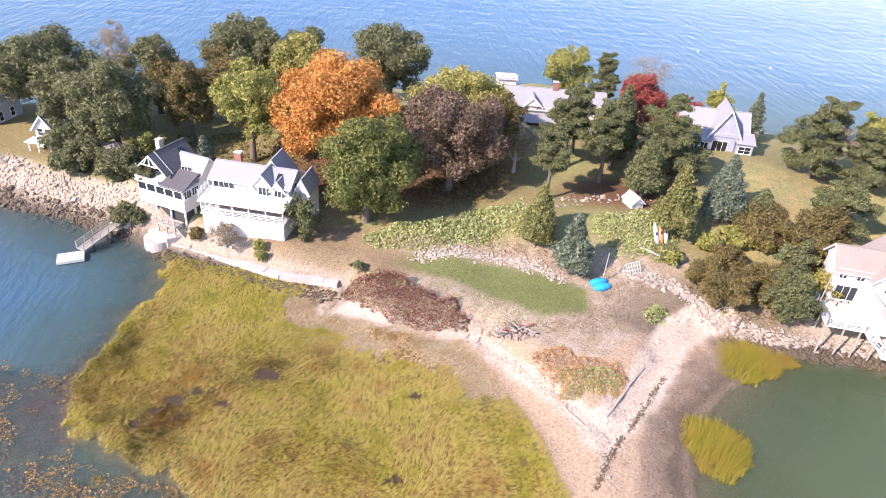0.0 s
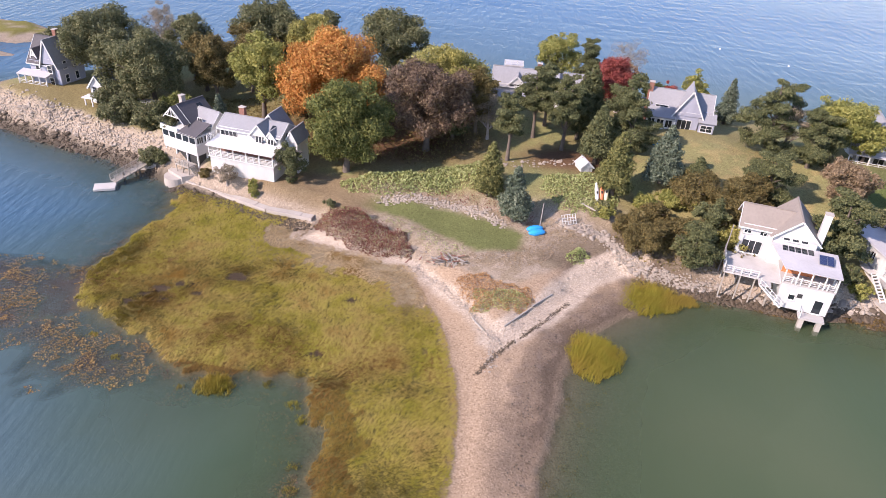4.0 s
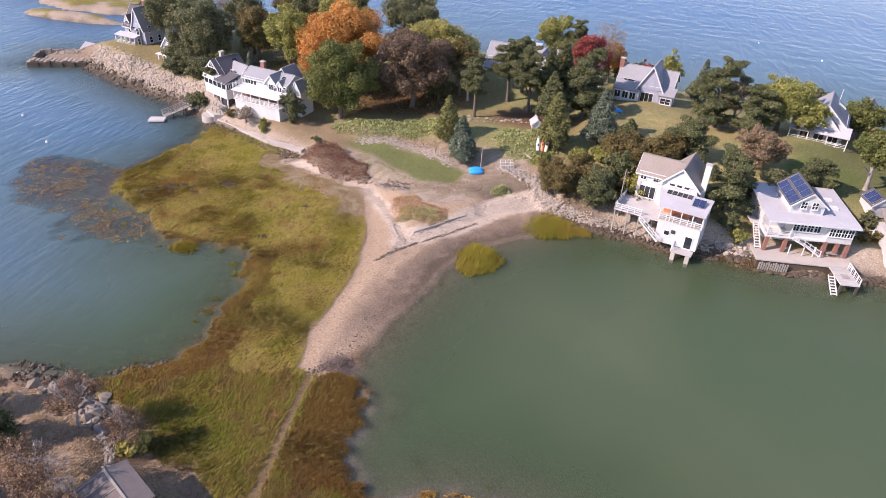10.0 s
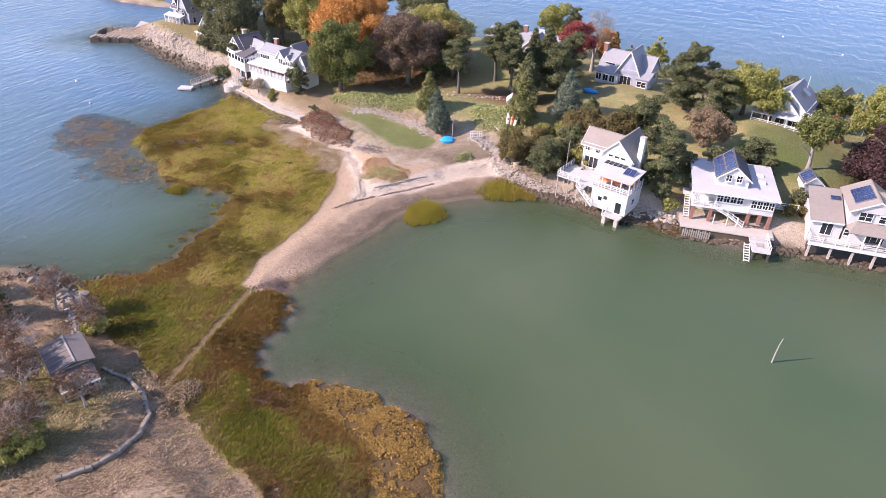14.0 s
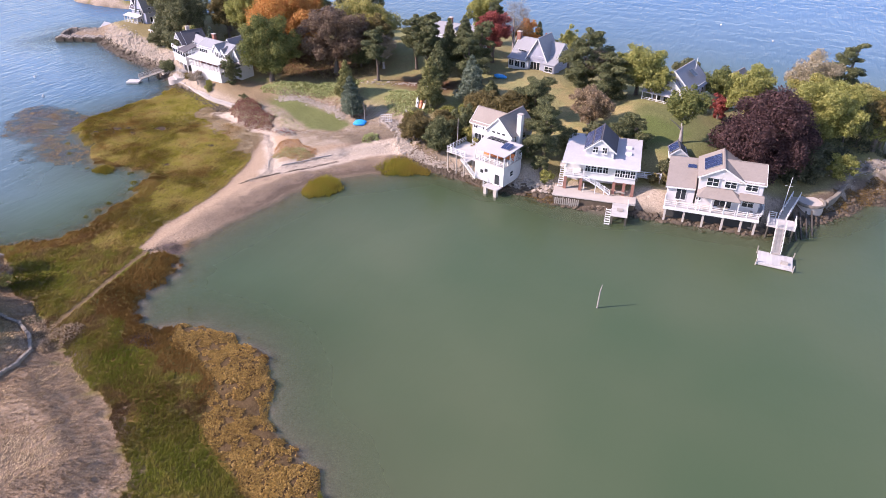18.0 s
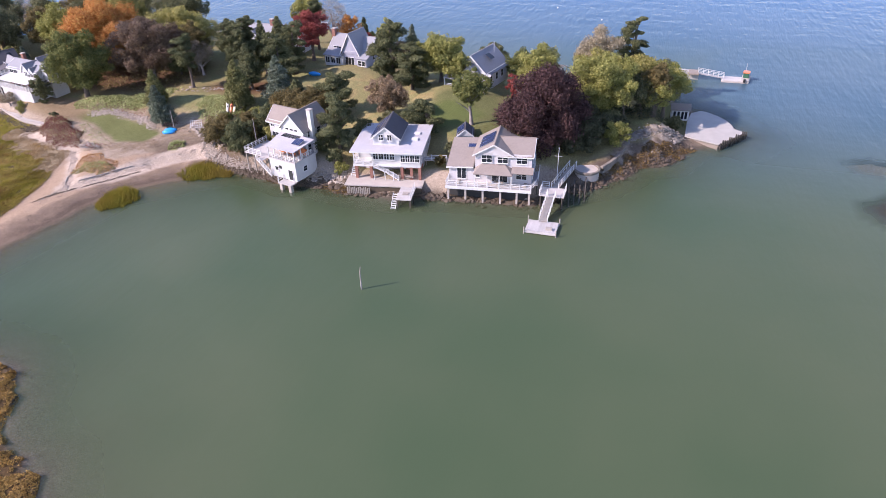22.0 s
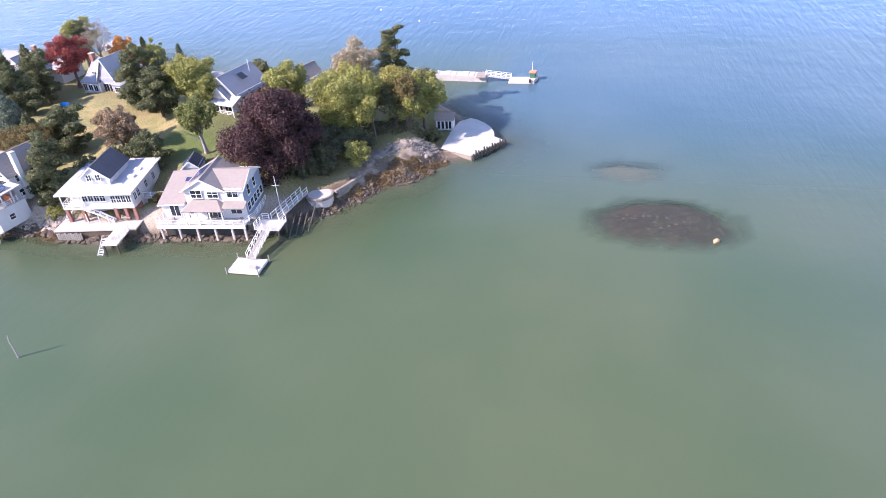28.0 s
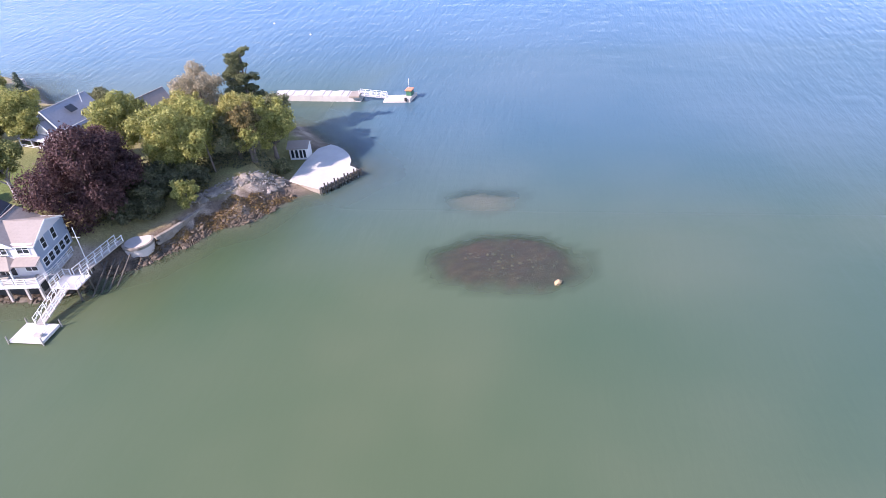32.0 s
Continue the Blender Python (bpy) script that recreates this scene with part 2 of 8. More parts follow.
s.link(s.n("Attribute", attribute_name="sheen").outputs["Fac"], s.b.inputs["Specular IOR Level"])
s.b.inputs["IOR"].default_value = 1.33
s.link(deep, s.b.inputs["Alpha"])
M_water = s.m

G_olive = foliage("olive_green_leaves", [(0.15, (0.045, 0.055, 0.018)), (0.5, (0.1, 0.115, 0.035)), (0.85, (0.19, 0.19, 0.06))])
G_oak = foliage("dark_green_leaves", [(0.15, (0.05, 0.056, 0.027)), (0.5, (0.102, 0.108, 0.052)), (0.85, (0.185, 0.178, 0.092))])
G_brown = foliage("brown_green_leaves", [(0.15, (0.05, 0.042, 0.018)), (0.5, (0.11, 0.09, 0.035)), (0.85, (0.19, 0.14, 0.055))])
G_lime = foliage("yellow_green_leaves", [(0.15, (0.1, 0.11, 0.028)), (0.5, (0.19, 0.192, 0.055)), (0.85, (0.3, 0.28, 0.09))])
G_yellow = foliage("yellowing_leaves", [(0.15, (0.11, 0.108, 0.03)), (0.5, (0.22, 0.205, 0.062)), (0.85, (0.35, 0.305, 0.105))])
G_orange = foliage("orange_autumn_leaves", [(0.15, (0.2, 0.085, 0.025)), (0.5, (0.4, 0.165, 0.045)), (0.85, (0.52, 0.27, 0.08))])
G_russet = foliage("russet_leaves", [(0.15, (0.055, 0.038, 0.028)), (0.5, (0.118, 0.08, 0.058)), (0.85, (0.185, 0.135, 0.085))])
G_beech = foliage("dark_purple_leaves", [(0.15, (0.02, 0.011, 0.012)), (0.5, (0.05, 0.026, 0.026)), (0.85, (0.1, 0.053, 0.05))])
G_red = foliage("crimson_leaves", [(0.15, (0.1, 0.02, 0.02)), (0.5, (0.21, 0.045, 0.04)), (0.85, (0.32, 0.1, 0.075))])
G_cedar = foliage("cedar_sprays", [(0.15, (0.03, 0.038, 0.017)), (0.5, (0.066, 0.075, 0.032)), (0.85, (0.135, 0.135, 0.06))], 0.7, 0.12)
G_ycedar = foliage("yellow_green_cedar_sprays", [(0.15, (0.045, 0.05, 0.017)), (0.5, (0.1, 0.102, 0.034)), (0.85, (0.18, 0.17, 0.064))], 0.7, 0.12)
G_spruce = foliage("blue_green_needles", [(0.15, (0.03, 0.045, 0.028)), (0.5, (0.075, 0.096, 0.066)), (0.85, (0.15, 0.172, 0.12))], 0.7, 0.1)
# leaf colours set near black to carry the shade below the trees
G_shade = foliage("shade_darkened_undergrowth", [(0.15, (0.024, 0.028, 0.015)), (0.5, (0.05, 0.054, 0.028)), (0.85, (0.09, 0.09, 0.05))], 0.7, 0.12)
G_faded = foliage("faded_pinkish_leaves", [(0.15, (0.14, 0.12, 0.075)), (0.5, (0.25, 0.21, 0.14)), (0.85, (0.35, 0.29, 0.19))])
G_rust = foliage("rusty_beach_plants", [(0.15, (0.14, 0.07, 0.035)), (0.5, (0.3, 0.16, 0.07)), (0.85, (0.42, 0.27, 0.14))])
G_tan = foliage("tan_brown_leaves", [(0.15, (0.09, 0.065, 0.04)), (0.5, (0.19, 0.135, 0.085)), (0.85, (0.29, 0.21, 0.13))])
G_grey = foliage("grey_thin_leaves", [(0.15, (0.1, 0.09, 0.07)), (0.5, (0.2, 0.17, 0.13)), (0.85, (0.3, 0.24, 0.17))])
G_vine = foliage("dry_red_brown_brush", [(0.15, (0.055, 0.022, 0.02)), (0.5, (0.15, 0.056, 0.046)), (0.85, (0.22, 0.12, 0.075))])
G_bank = foliage("pale_green_groundcover", [(0.15, (0.13, 0.155, 0.055)), (0.5, (0.22, 0.245, 0.095)), (0.85, (0.33, 0.34, 0.16))])
G_wrack = foliage("brown_shore_weed", [(0.15, (0.03, 0.02, 0.01)), (0.5, (0.085, 0.052, 0.018)), (0.85, (0.17, 0.108, 0.034))], 0.5, 0.1)
G_mat = foliage("purple_brown_weed", [(0.15, (0.06, 0.035, 0.03)), (0.5, (0.12, 0.07, 0.045)), (0.85, (0.2, 0.12, 0.06))], 0.5, 0.1)
G_bed = foliage("golden_brown_weed", [(0.15, (0.085, 0.045, 0.02)), (0.5, (0.17, 0.092, 0.03)), (0.85, (0.25, 0.145, 0.048))], 0.5, 0.1)
G_weed = foliage("golden_rockweed", [(0.15, (0.065, 0.036, 0.013)), (0.5, (0.185, 0.108, 0.026)), (0.85, (0.34, 0.21, 0.055))], 0.5, 0.1)


def marsh_grass(name, stops):
    s = Tree(name)
    isl = s.n("NewGeometry").outputs["Random Per Island"]
    a = s.noise(0.07, 3, 0.6)
    b = s.noise(0.35, 3, 0.6)
    f = s.math("ADD", s.math("MULTIPLY", isl, 0.12), s.math("ADD", s.math("MULTIPLY", a, 0.65), s.math("MULTIPLY", b, 0.45)))
    c = s.ramp(f, stops)
    return s.done(c, 0.85, 0.0, 0.06)


G_marsh = marsh_grass("marsh_grass_blades", [(0.42, (0.17, 0.17, 0.026)), (0.52, (0.27, 0.235, 0.04)), (0.6, (0.36, 0.295, 0.08)), (0.69, (0.35, 0.255, 0.09)), (0.78, (0.27, 0.15, 0.035))])
G_marshb = marsh_grass("russet_marsh_grass", [(0.42, (0.14, 0.105, 0.03)), (0.54, (0.19, 0.115, 0.034)), (0.66, (0.21, 0.118, 0.038)), (0.78, (0.15, 0.088, 0.042))])
G_marsho = marsh_grass("olive_marsh_grass", [(0.42, (0.14, 0.16, 0.022)), (0.54, (0.19, 0.19, 0.032)), (0.64, (0.22, 0.165, 0.045)), (0.76, (0.17, 0.1, 0.055))])
G_marshr = marsh_grass("rusty_edge_grass", [(0.42, (0.2, 0.165, 0.034)), (0.54, (0.225, 0.155, 0.04)), (0.66, (0.2, 0.115, 0.036)), (0.78, (0.16, 0.09, 0.04))])
G_fresh = marsh_grass("fresh_marsh_grass", [(0.42, (0.115, 0.13, 0.018)), (0.54, (0.145, 0.152, 0.024)), (0.66, (0.17, 0.15, 0.03)), (0.78, (0.15, 0.112, 0.035))])
G_cord = marsh_grass("cordgrass", [(0.42, (0.2, 0.19, 0.03)), (0.54, (0.25, 0.215, 0.035)), (0.66, (0.27, 0.2, 0.04)), (0.78, (0.22, 0.15, 0.04))])
G_dry = marsh_grass("dry_straw_grass", [(0.36, (0.17, 0.14, 0.06)), (0.48, (0.3, 0.215, 0.12)), (0.62, (0.41, 0.3, 0.18)), (0.78, (0.5, 0.38, 0.25))])

# ---- mesh helpers ----
def link_mesh(name, me, material, parent=None, label=""):
    ob = new(name, me)
    if material and not me.materials:
        me.materials.append(material)
    ob.parent = parent
    if label:
        ob["label"] = label
    return ob


def part(name, bm, material, parent=None, label=""):
    me = bpy.data.meshes.new(name)
    bm.to_mesh(me)
    bm.free()
    return link_mesh(name, me, material, parent, label)


def from_arrays(name, verts, faces):
    """A mesh from numpy arrays: faces all with the same number of corners."""
    me = bpy.data.meshes.new(name)
    n, k = faces.shape
    me.vertices.add(len(verts))
    me.vertices.foreach_set("co", np.ascontiguousarray(verts, dtype=np.float32).ravel())
    me.loops.add(n * k)
    me.loops.foreach_set("vertex_index", np.ascontiguousarray(faces, dtype=np.int32).ravel())
    me.polygons.add(n)
    me.polygons.foreach_set("loop_start", np.arange(0, n * k, k, dtype=np.int32))
    me.update(calc_edges=True)
    return me


def sdf(poly, x, y):
    """Signed distance to a closed outline, positive inside."""
    p = np.array(poly, float)
    q = np.roll(p, -1, axis=0)
    best = np.full(x.shape, 1e9)
    inside = np.zeros(x.shape, bool)
    for (ax, ay), (bx, by) in zip(p, q):
        ex, ey = bx - ax, by - ay
        t = np.clip(((x - ax) * ex + (y - ay) * ey) / (ex * ex + ey * ey + 1e-9), 0, 1)
        best = np.minimum(best, (x - ax - t * ex) ** 2 + (y - ay - t * ey) ** 2)
        cross = ((ay > y) != (by > y)) & (x < (bx - ax) * (y - ay) / (by - ay + 1e-12) + ax)
        inside ^= cross
    d = np.sqrt(best)
    return np.where(inside, d, -d)


def line_dist(pts, x, y):
    p = np.array(pts, float)
    best = np.full(x.shape, 1e9)
    for (ax, ay), (bx, by) in zip(p[:-1], p[1:]):
        ex, ey = bx - ax, by - ay
        t = np.clip(((x - ax) * ex + (y - ay) * ey) / (ex * ex + ey * ey), 0, 1)
        best = np.minimum(best, (x - ax - t * ex) ** 2 + (y - ay - t * ey) ** 2)
    return np.sqrt(best)


def smooth(a, b, x):
    t = np.clip((x - a) / (b - a), 0, 1)
    return t * t * (3 - 2 * t)


_rng = np.random.default_rng(7)
_perm = _rng.random((256, 256))


def vnoise(x, y, scale):
    """Value noise on a lattice, 0 to 1."""
    u, v = x * scale, y * scale
    i, j = np.floor(u).astype(int), np.floor(v).astype(int)
    fu, fv = u - i, v - j
    fu, fv = fu * fu * (3 - 2 * fu), fv * fv * (3 - 2 * fv)
    a = _perm[i % 256, j % 256]
    b = _perm[(i + 1) % 256, j % 256]
    c = _perm[i % 256, (j + 1) % 256]
    d = _perm[(i + 1) % 256, (j + 1) % 256]
    return (a * (1 - fu) + b * fu) * (1 - fv) + (c * (1 - fu) + d * fu) * fv


def fractal(x, y, scale):
    return 0.5 * vnoise(x, y, scale) + 0.3 * vnoise(x + 31, y + 7, scale * 2.3) + 0.2 * vnoise(x + 5, y + 77, scale * 5.1)


# ---- outlines of the plan, in metres ----
ISLAND = [(-96, 93.5), (-83, 97.5), (-76, 94), (-67.5, 90.3), (-54.5, 86), (-47, 83.5), (-39.3, 80), (-34, 77), (-31.5, 75.6), (-17.5, 70.6),
          (-10, 69.3), (-10.5, 65), (-3, 63), (5.6, 60.8), (9.5, 56), (13, 50.5), (16.5, 45.5), (18.5, 42), (21, 44), (24, 49),
          (30, 57), (36, 61.5), (44.5, 61.2), (51, 60.4), (57, 59.0), (64, 59.6), (69, 58.6), (78, 58.4), (83, 60.2), (88, 60.6),
          (102, 62.4), (107, 68.2), (112, 71.3), (116, 76.5), (118.4, 81.5), (123.5, 83)]
ISLAND += [(127.7, 92), (132, 94), (138, 101), (131.5, 110), (127, 114), (121, 121), (113, 124), (102, 123), (90, 124), (76, 127),
           (64, 129), (54, 133), (45, 141), (38, 148), (25, 153), (12, 147), (-5, 146), (-30, 146), (-50, 138), (-66, 122), (-82, 113), (-97, 104)]
MARSH = [(-33.5, 77), (-31.5, 68), (-33.5, 59.5), (-34.5, 51), (-32.6, 46), (-27.5, 43), (-21, 40), (-16, 36), (-10, 36.8), (-4, 38.5),
         (-0.5, 36), (1.5, 30), (2.4, 25), (3.8, 18), (1.5, 12.5), (-2.5, 8), (-12, 3), (-14, -8), (30, -12), (75, -30),
         (67, -10.5), (64, -8), (58.5, -6.3), (54, -3), (52, 1), (47.5, 4.3), (41, 6), (35, 5), (33, 2.5), (28, 4), (25.5, 8),
         (26, 14.3), (21.2, 18), (22.5, 29.4), (23.8, 35), (25.2, 41.5), (27, 49), (33.5, 56), (20, 66), (-10, 74)]
SAND = [(42.6, 62.6), (36.6, 57), (33.5, 54), (27.5, 49), (25.6, 41.5), (24.2, 35), (22.9, 29.4), (21.8, 23), (19.5, 15.5), (16, 16),
        (14.6, 22), (14.4, 29), (14.4, 36), (12.6, 45), (9.4, 52), (6.8, 59.5), (12, 60), (20, 56), (28, 63), (36, 68)]
MOUND = [(-14, 6), (-4, 7.5), (4, 4.5), (12, 0.5), (22, -3), (33, -7), (46, -13), (54, -23), (55, -36), (46, -48), (26, -54), (0, -55), (-26, -54), (-44, -44), (-52, -28), (-40, -8), (-26, 1)]
GREEN = [(-8, 75.5), (5, 75.7), (17, 73.0), (22.3, 69.8), (21.5, 64.5), (14.8, 63.6), (4.7, 69.6), (-3.5, 72.4)]
TERRACE = [(122.5, 97.5), (127.0, 96.0), (132.6, 93.5), (137.3, 100.8), (131.6, 109.0), (127.5, 110.5), (122.5, 108.0)]
WEEDBED = [(-54, 53), (-43, 55), (-34, 54), (-30.6, 43), (-20.4, 37.7), (-18, 31), (-28.8, 32), (-42, 37)]
ROCKWEED = [(34.5, 5.5), (41, 6.5), (47.5, 5), (52.5, 1.4), (54.5, -2.6), (59, -6), (64.5, -7.6), (72, -16), (66, -17), (57, -11), (51, -9),
            (47.5, -2), (41, 1), (36, 2)]
POOLS = [(-15.6, 53.8, 0.9), (-23.8, 49.6, 0.6), (-21.9, 50.9, 0.4), (0.1, 51.2, 0.45), (-26.8, 46.5, 0.5), (-1.8, 40.5, 0.5), (-25.3, 48.2, 0.35), (-20.4, 51.2, 0.3), (-19.0, 49.4, 0.35), (-22.6, 47.6, 0.3)]
PATH_MAIN = [(-10.6, 70.0), (-10.5, 65.5), (-2.8, 63.6), (5.6, 61.6), (11.1, 56), (16.1, 50), (18.4, 46.5)]
PATH_V = [(18.4, 46.5), (24.5, 53), (31, 62.5), (37, 66)]
PATH_DIRT = [(18.1, 15.7), (19.3, 7.2), (20.5, -0.4), (21.6, -5.2)]
HILLS = [(-95, 97, 1.5), (-72, 98, 5.5), (-58, 94, 5), (-45, 90, 4.5), (-33, 80, 2.8), (-38, 83.5, 6.8), (-35, 85, 5.4), (-28, 82, 3.6), (-22, 77, 3.2), (-16, 78, 3.3), (-10, 72, 2.6), (0, 72, 2.2),
         (10, 70, 2.1), (20, 68, 2), (22, 71, 2.2), (10, 60, 1.6), (20, 50, 1.4), (30, 62, 1.8), (33, 71, 2.4), (0, 80, 4.5),
         (19, 83.6, 6), (30, 85, 6.3), (40, 75, 3.5), (52, 100, 8.2), (45, 90, 7.5), (79, 94, 8), (88, 81, 6.3), (70, 80, 6.5)]
HILLS += [(60, 72, 4.4), (100, 75, 4), (108, 74, 1.9), (118, 95, 4.3), (127, 99, 1.0), (116, 84, 3), (95, 120, 3.5), (50, 127, 4.5),
          (20, 110, 8), (-20, 110, 7), (-50, 115, 6), (0, 140, 3), (60, 145, 3), (100, 140, 3), (74, 63, 2.0), (95, 66, 2.2), (52, 65, 3)]


def land(x, y):
    """Height of the ground and its kinds of cover, for arrays of places."""
    x, y = np.asarray(x, float), np.asarray(y, float)
    wob = (fractal(x, y, 0.22) - 0.5) * 2.2
    di = sdf(ISLAND, x, y) + wob * 0.6
    dm = sdf(MARSH, x, y) + wob * 1.2 + (vnoise(x + 17, y, 0.8) - 0.5) * 1.5
    dd = sdf(MOUND, x, y) + wob
    ds = sdf(SAND, x, y) + wob * 0.5
    dw = sdf(WEEDBED, x, y) + wob * 2 + (fractal(x + 5, y + 70, 0.13) - 0.5) * 9
    dk = sdf(ROCKWEED, x, y) + wob
    num, den = 0.0, 0.0
    for hx, hy, hz in HILLS:
        w = 1 / ((x - hx) ** 2 + (y - hy) ** 2 + 4) ** 1.5
        num, den = num + w * hz, den + w
    hill = num / den
    shore = np.maximum.reduce([di, dm, dd])
    z = -0.25 + np.minimum(0, shore) * 0.13
    z = np.maximum(z, -3.5)
    z = np.where(dm > -2, np.maximum(z, -0.35 + 0.75 * smooth(-2, 1.0, dm)), z)
    z = np.where((ds > -22) & (x > 18), np.maximum(z, -0.14 + 0.09 * np.minimum(ds, 0)), z)
    z = np.where((dk > -22) & (x > 22), np.maximum(z, -0.26 + 0.1 * np.minimum(dk, 0)), z)
    z = np.where(ds > -1, np.maximum(z, 0.15 + 0.65 * smooth(-0.5, 4.5, ds)), z)
    z = np.where(dd > -1, np.maximum(z, 0.2 + 1.6 * smooth(-0.5, 7, dd) + 0.6 * smooth(6, 16, dd)), z)
    steep = smooth(-0.6, 5.5, di)
    z = np.where(di > -0.6, np.maximum(z, -0.1 + (hill + 0.1) * steep), z)
    # submerged weed, the reef and the sand bar beside it
    z = np.where(dw > 0, np.maximum(z, -0.62 + 0.7 * fractal(x, y, 0.45) * smooth(-1, 4, dw)), z)
    z = np.where(dk > 0, np.maximum(z, -0.16 + 0.42 * fractal(x, y, 0.7)), z)
    reef = 1 - (((x - 166.5) / 11.0) ** 2 + ((y - 74) / 6.6) ** 2) + (fractal(x, y + 60, 0.2) - 0.5) * 1.3
    z = np.where(reef > -0.4, np.maximum(z, -1.1 + 0.86 * smooth(-0.4, 0.6, reef) + 0.36 * (fractal(x, y, 0.7) - 0.5)), z)
    td = sdf(TERRACE, x, y)
    z = np.where(td > -2.5, np.minimum(z, 0.8 + np.maximum(0, -td) * 1.2), z)
    bar = 1 - (((x - 161) / 6.5) ** 2 + ((y - 91.5) / 4.0) ** 2) + (fractal(x, y + 30, 0.16) - 0.5) * 1.6
    z = np.where(bar > -0.5, np.maximum(z, -1.5 + 0.85 * smooth(-0.5, 1, bar)), z)
    z = z + (fractal(x + 9, y, 0.6) - 0.5) * np.where(z > 0.6, 0.22, 0.1)
    z = z + smooth(0.5, 2.5, dd) * 0.34 * (fractal(x + 31, y + 7, 0.95) - 0.5)
    return z, di, dm, dd, ds, dw, dk, reef, bar


def ground_z(x, y):
    return float(land(np.array([x]), np.array([y]))[0][0])


# ---- the ground ----
GX = np.concatenate([np.arange(-112, -46, 1.0), np.arange(-46, 76, 0.6), np.arange(76, 190.5, 0.9)])
GY = np.concatenate([np.arange(-62, -26, 1.2), np.arange(-26, 100, 0.6), np.arange(100, 160.5, 1.2)])
gx, gy = np.meshgrid(GX, GY)
gz, di, dm, dd, ds, dw, dk, reef, bar = land(gx, gy)
rgb = np.zeros(gx.shape + (3,))
rgb[:] = (0.1, 0.105, 0.08)
rgb[gx > 14] = (0.125, 0.13, 0.095)


def lay(mask, col):
    global rgb
    rgb = rgb * (1 - mask[..., None]) + np.array(col) * mask[..., None]


n1, n2, n3 = fractal(gx, gy, 0.12), fractal(gx + 50, gy + 20, 0.4), fractal(gx + 11, gy + 3, 1.1)
lay(smooth(-9, -1.0, np.maximum(dm, dk)) * smooth(18, 24, gx), (0.165, 0.145, 0.12))
lay(smooth(-2.5, -0.3, dm) * smooth(24, 18, gx), (0.085, 0.08, 0.05))
lay(smooth(-0.5, 0.4, dm), (0.17, 0.14, 0.045))
pl = line_dist(PATH_MAIN, gx, gy) + (n1 - 0.5) * 9
lay(smooth(7, 4.5, pl) * smooth(48, 52, gy) * smooth(-0.5, 0.5, dm), (0.3, 0.235, 0.15))
lay(smooth(-1.0, 0.5, dm) * smooth(0.5, 0.65, n1), (0.2, 0.12, 0.04))
mnd = smooth(-0.5, 1.2, dd + (n2 - 0.5) * 6)
lay(mnd, (0.29, 0.205, 0.14))
lay(smooth(0.45, 0.6, n1) * mnd, (0.42, 0.305, 0.215))
lay(smooth(0.56, 0.64, n2) * mnd, (0.25, 0.18, 0.125))
lay(smooth(12, 6, np.hypot(gx - 12, gy + 13)) * smooth(0, 2, dd), (0.16, 0.15, 0.07))
# island: shore rock, then turf, needle litter and lawns
isl = smooth(-0.8, 0.3, di)
lay(isl, (0.12, 0.1, 0.08))
lay(smooth(0.6, 2.2, di + (n3 - 0.5) * 2), (0.38, 0.31, 0.25))
# eastern ledge: brown rock, its colour darkened further for the tree shade
lay(smooth(0.6, 2.2, di) * smooth(102, 106, gx) * smooth(0.25, 0.5, n2), (0.15, 0.115, 0.09))
turf = smooth(4.0, 6.5, di + (n2 - 0.5) * 3)
lay(turf, (0.26, 0.225, 0.108))
lay(turf * smooth(0.45, 0.6, n1), (0.24, 0.235, 0.105))
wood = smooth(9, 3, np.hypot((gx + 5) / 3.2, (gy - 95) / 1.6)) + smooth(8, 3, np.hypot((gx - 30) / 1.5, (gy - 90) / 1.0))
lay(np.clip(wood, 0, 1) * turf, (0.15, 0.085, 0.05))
lawn = smooth(16, 12, np.hypot((gx - 60) / 1.3, gy - 86)) * smooth(74, 78, gy)
lay(lawn * turf, (0.27, 0.25, 0.115))
lay(lawn * turf * smooth(0.5, 0.6, n2), (0.33, 0.27, 0.13))
# eastern lawn: olive turf, coloured darker to include the shade on it
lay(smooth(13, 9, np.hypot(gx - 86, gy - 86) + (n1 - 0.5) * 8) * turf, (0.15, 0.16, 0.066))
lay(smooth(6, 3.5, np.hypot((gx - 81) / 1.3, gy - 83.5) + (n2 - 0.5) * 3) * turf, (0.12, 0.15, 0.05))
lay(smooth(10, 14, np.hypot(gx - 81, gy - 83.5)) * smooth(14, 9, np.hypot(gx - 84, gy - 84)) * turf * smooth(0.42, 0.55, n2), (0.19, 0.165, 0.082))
low = smooth(-14, -9, gx) * smooth(40, 34, gx) * smooth(80, 75, gy)
lay(low * smooth(1.0, 3.0, di), (0.31, 0.245, 0.175))
lay(low * smooth(1.0, 3.0, di) * smooth(0.45, 0.6, n3), (0.39, 0.315, 0.25))
lay(smooth(-0.3, 1.2, sdf(GREEN, gx, gy) + (n3 - 0.5) * 1.5), (0.155, 0.17, 0.066))
lay(smooth(8, 5, np.hypot((gx + 12) / 1.6, gy - 74.5)) * smooth(2, 4, di), (0.25, 0.185, 0.115))
lay(smooth(12, 9, np.hypot((gx + 66) / 1.2, gy - 98)) * turf, (0.26, 0.21, 0.1))
lay(smooth(-79, -83, gx + (n3 - 0.5) * 4) * smooth(0.3, 1.5, di), (0.27, 0.205, 0.15))
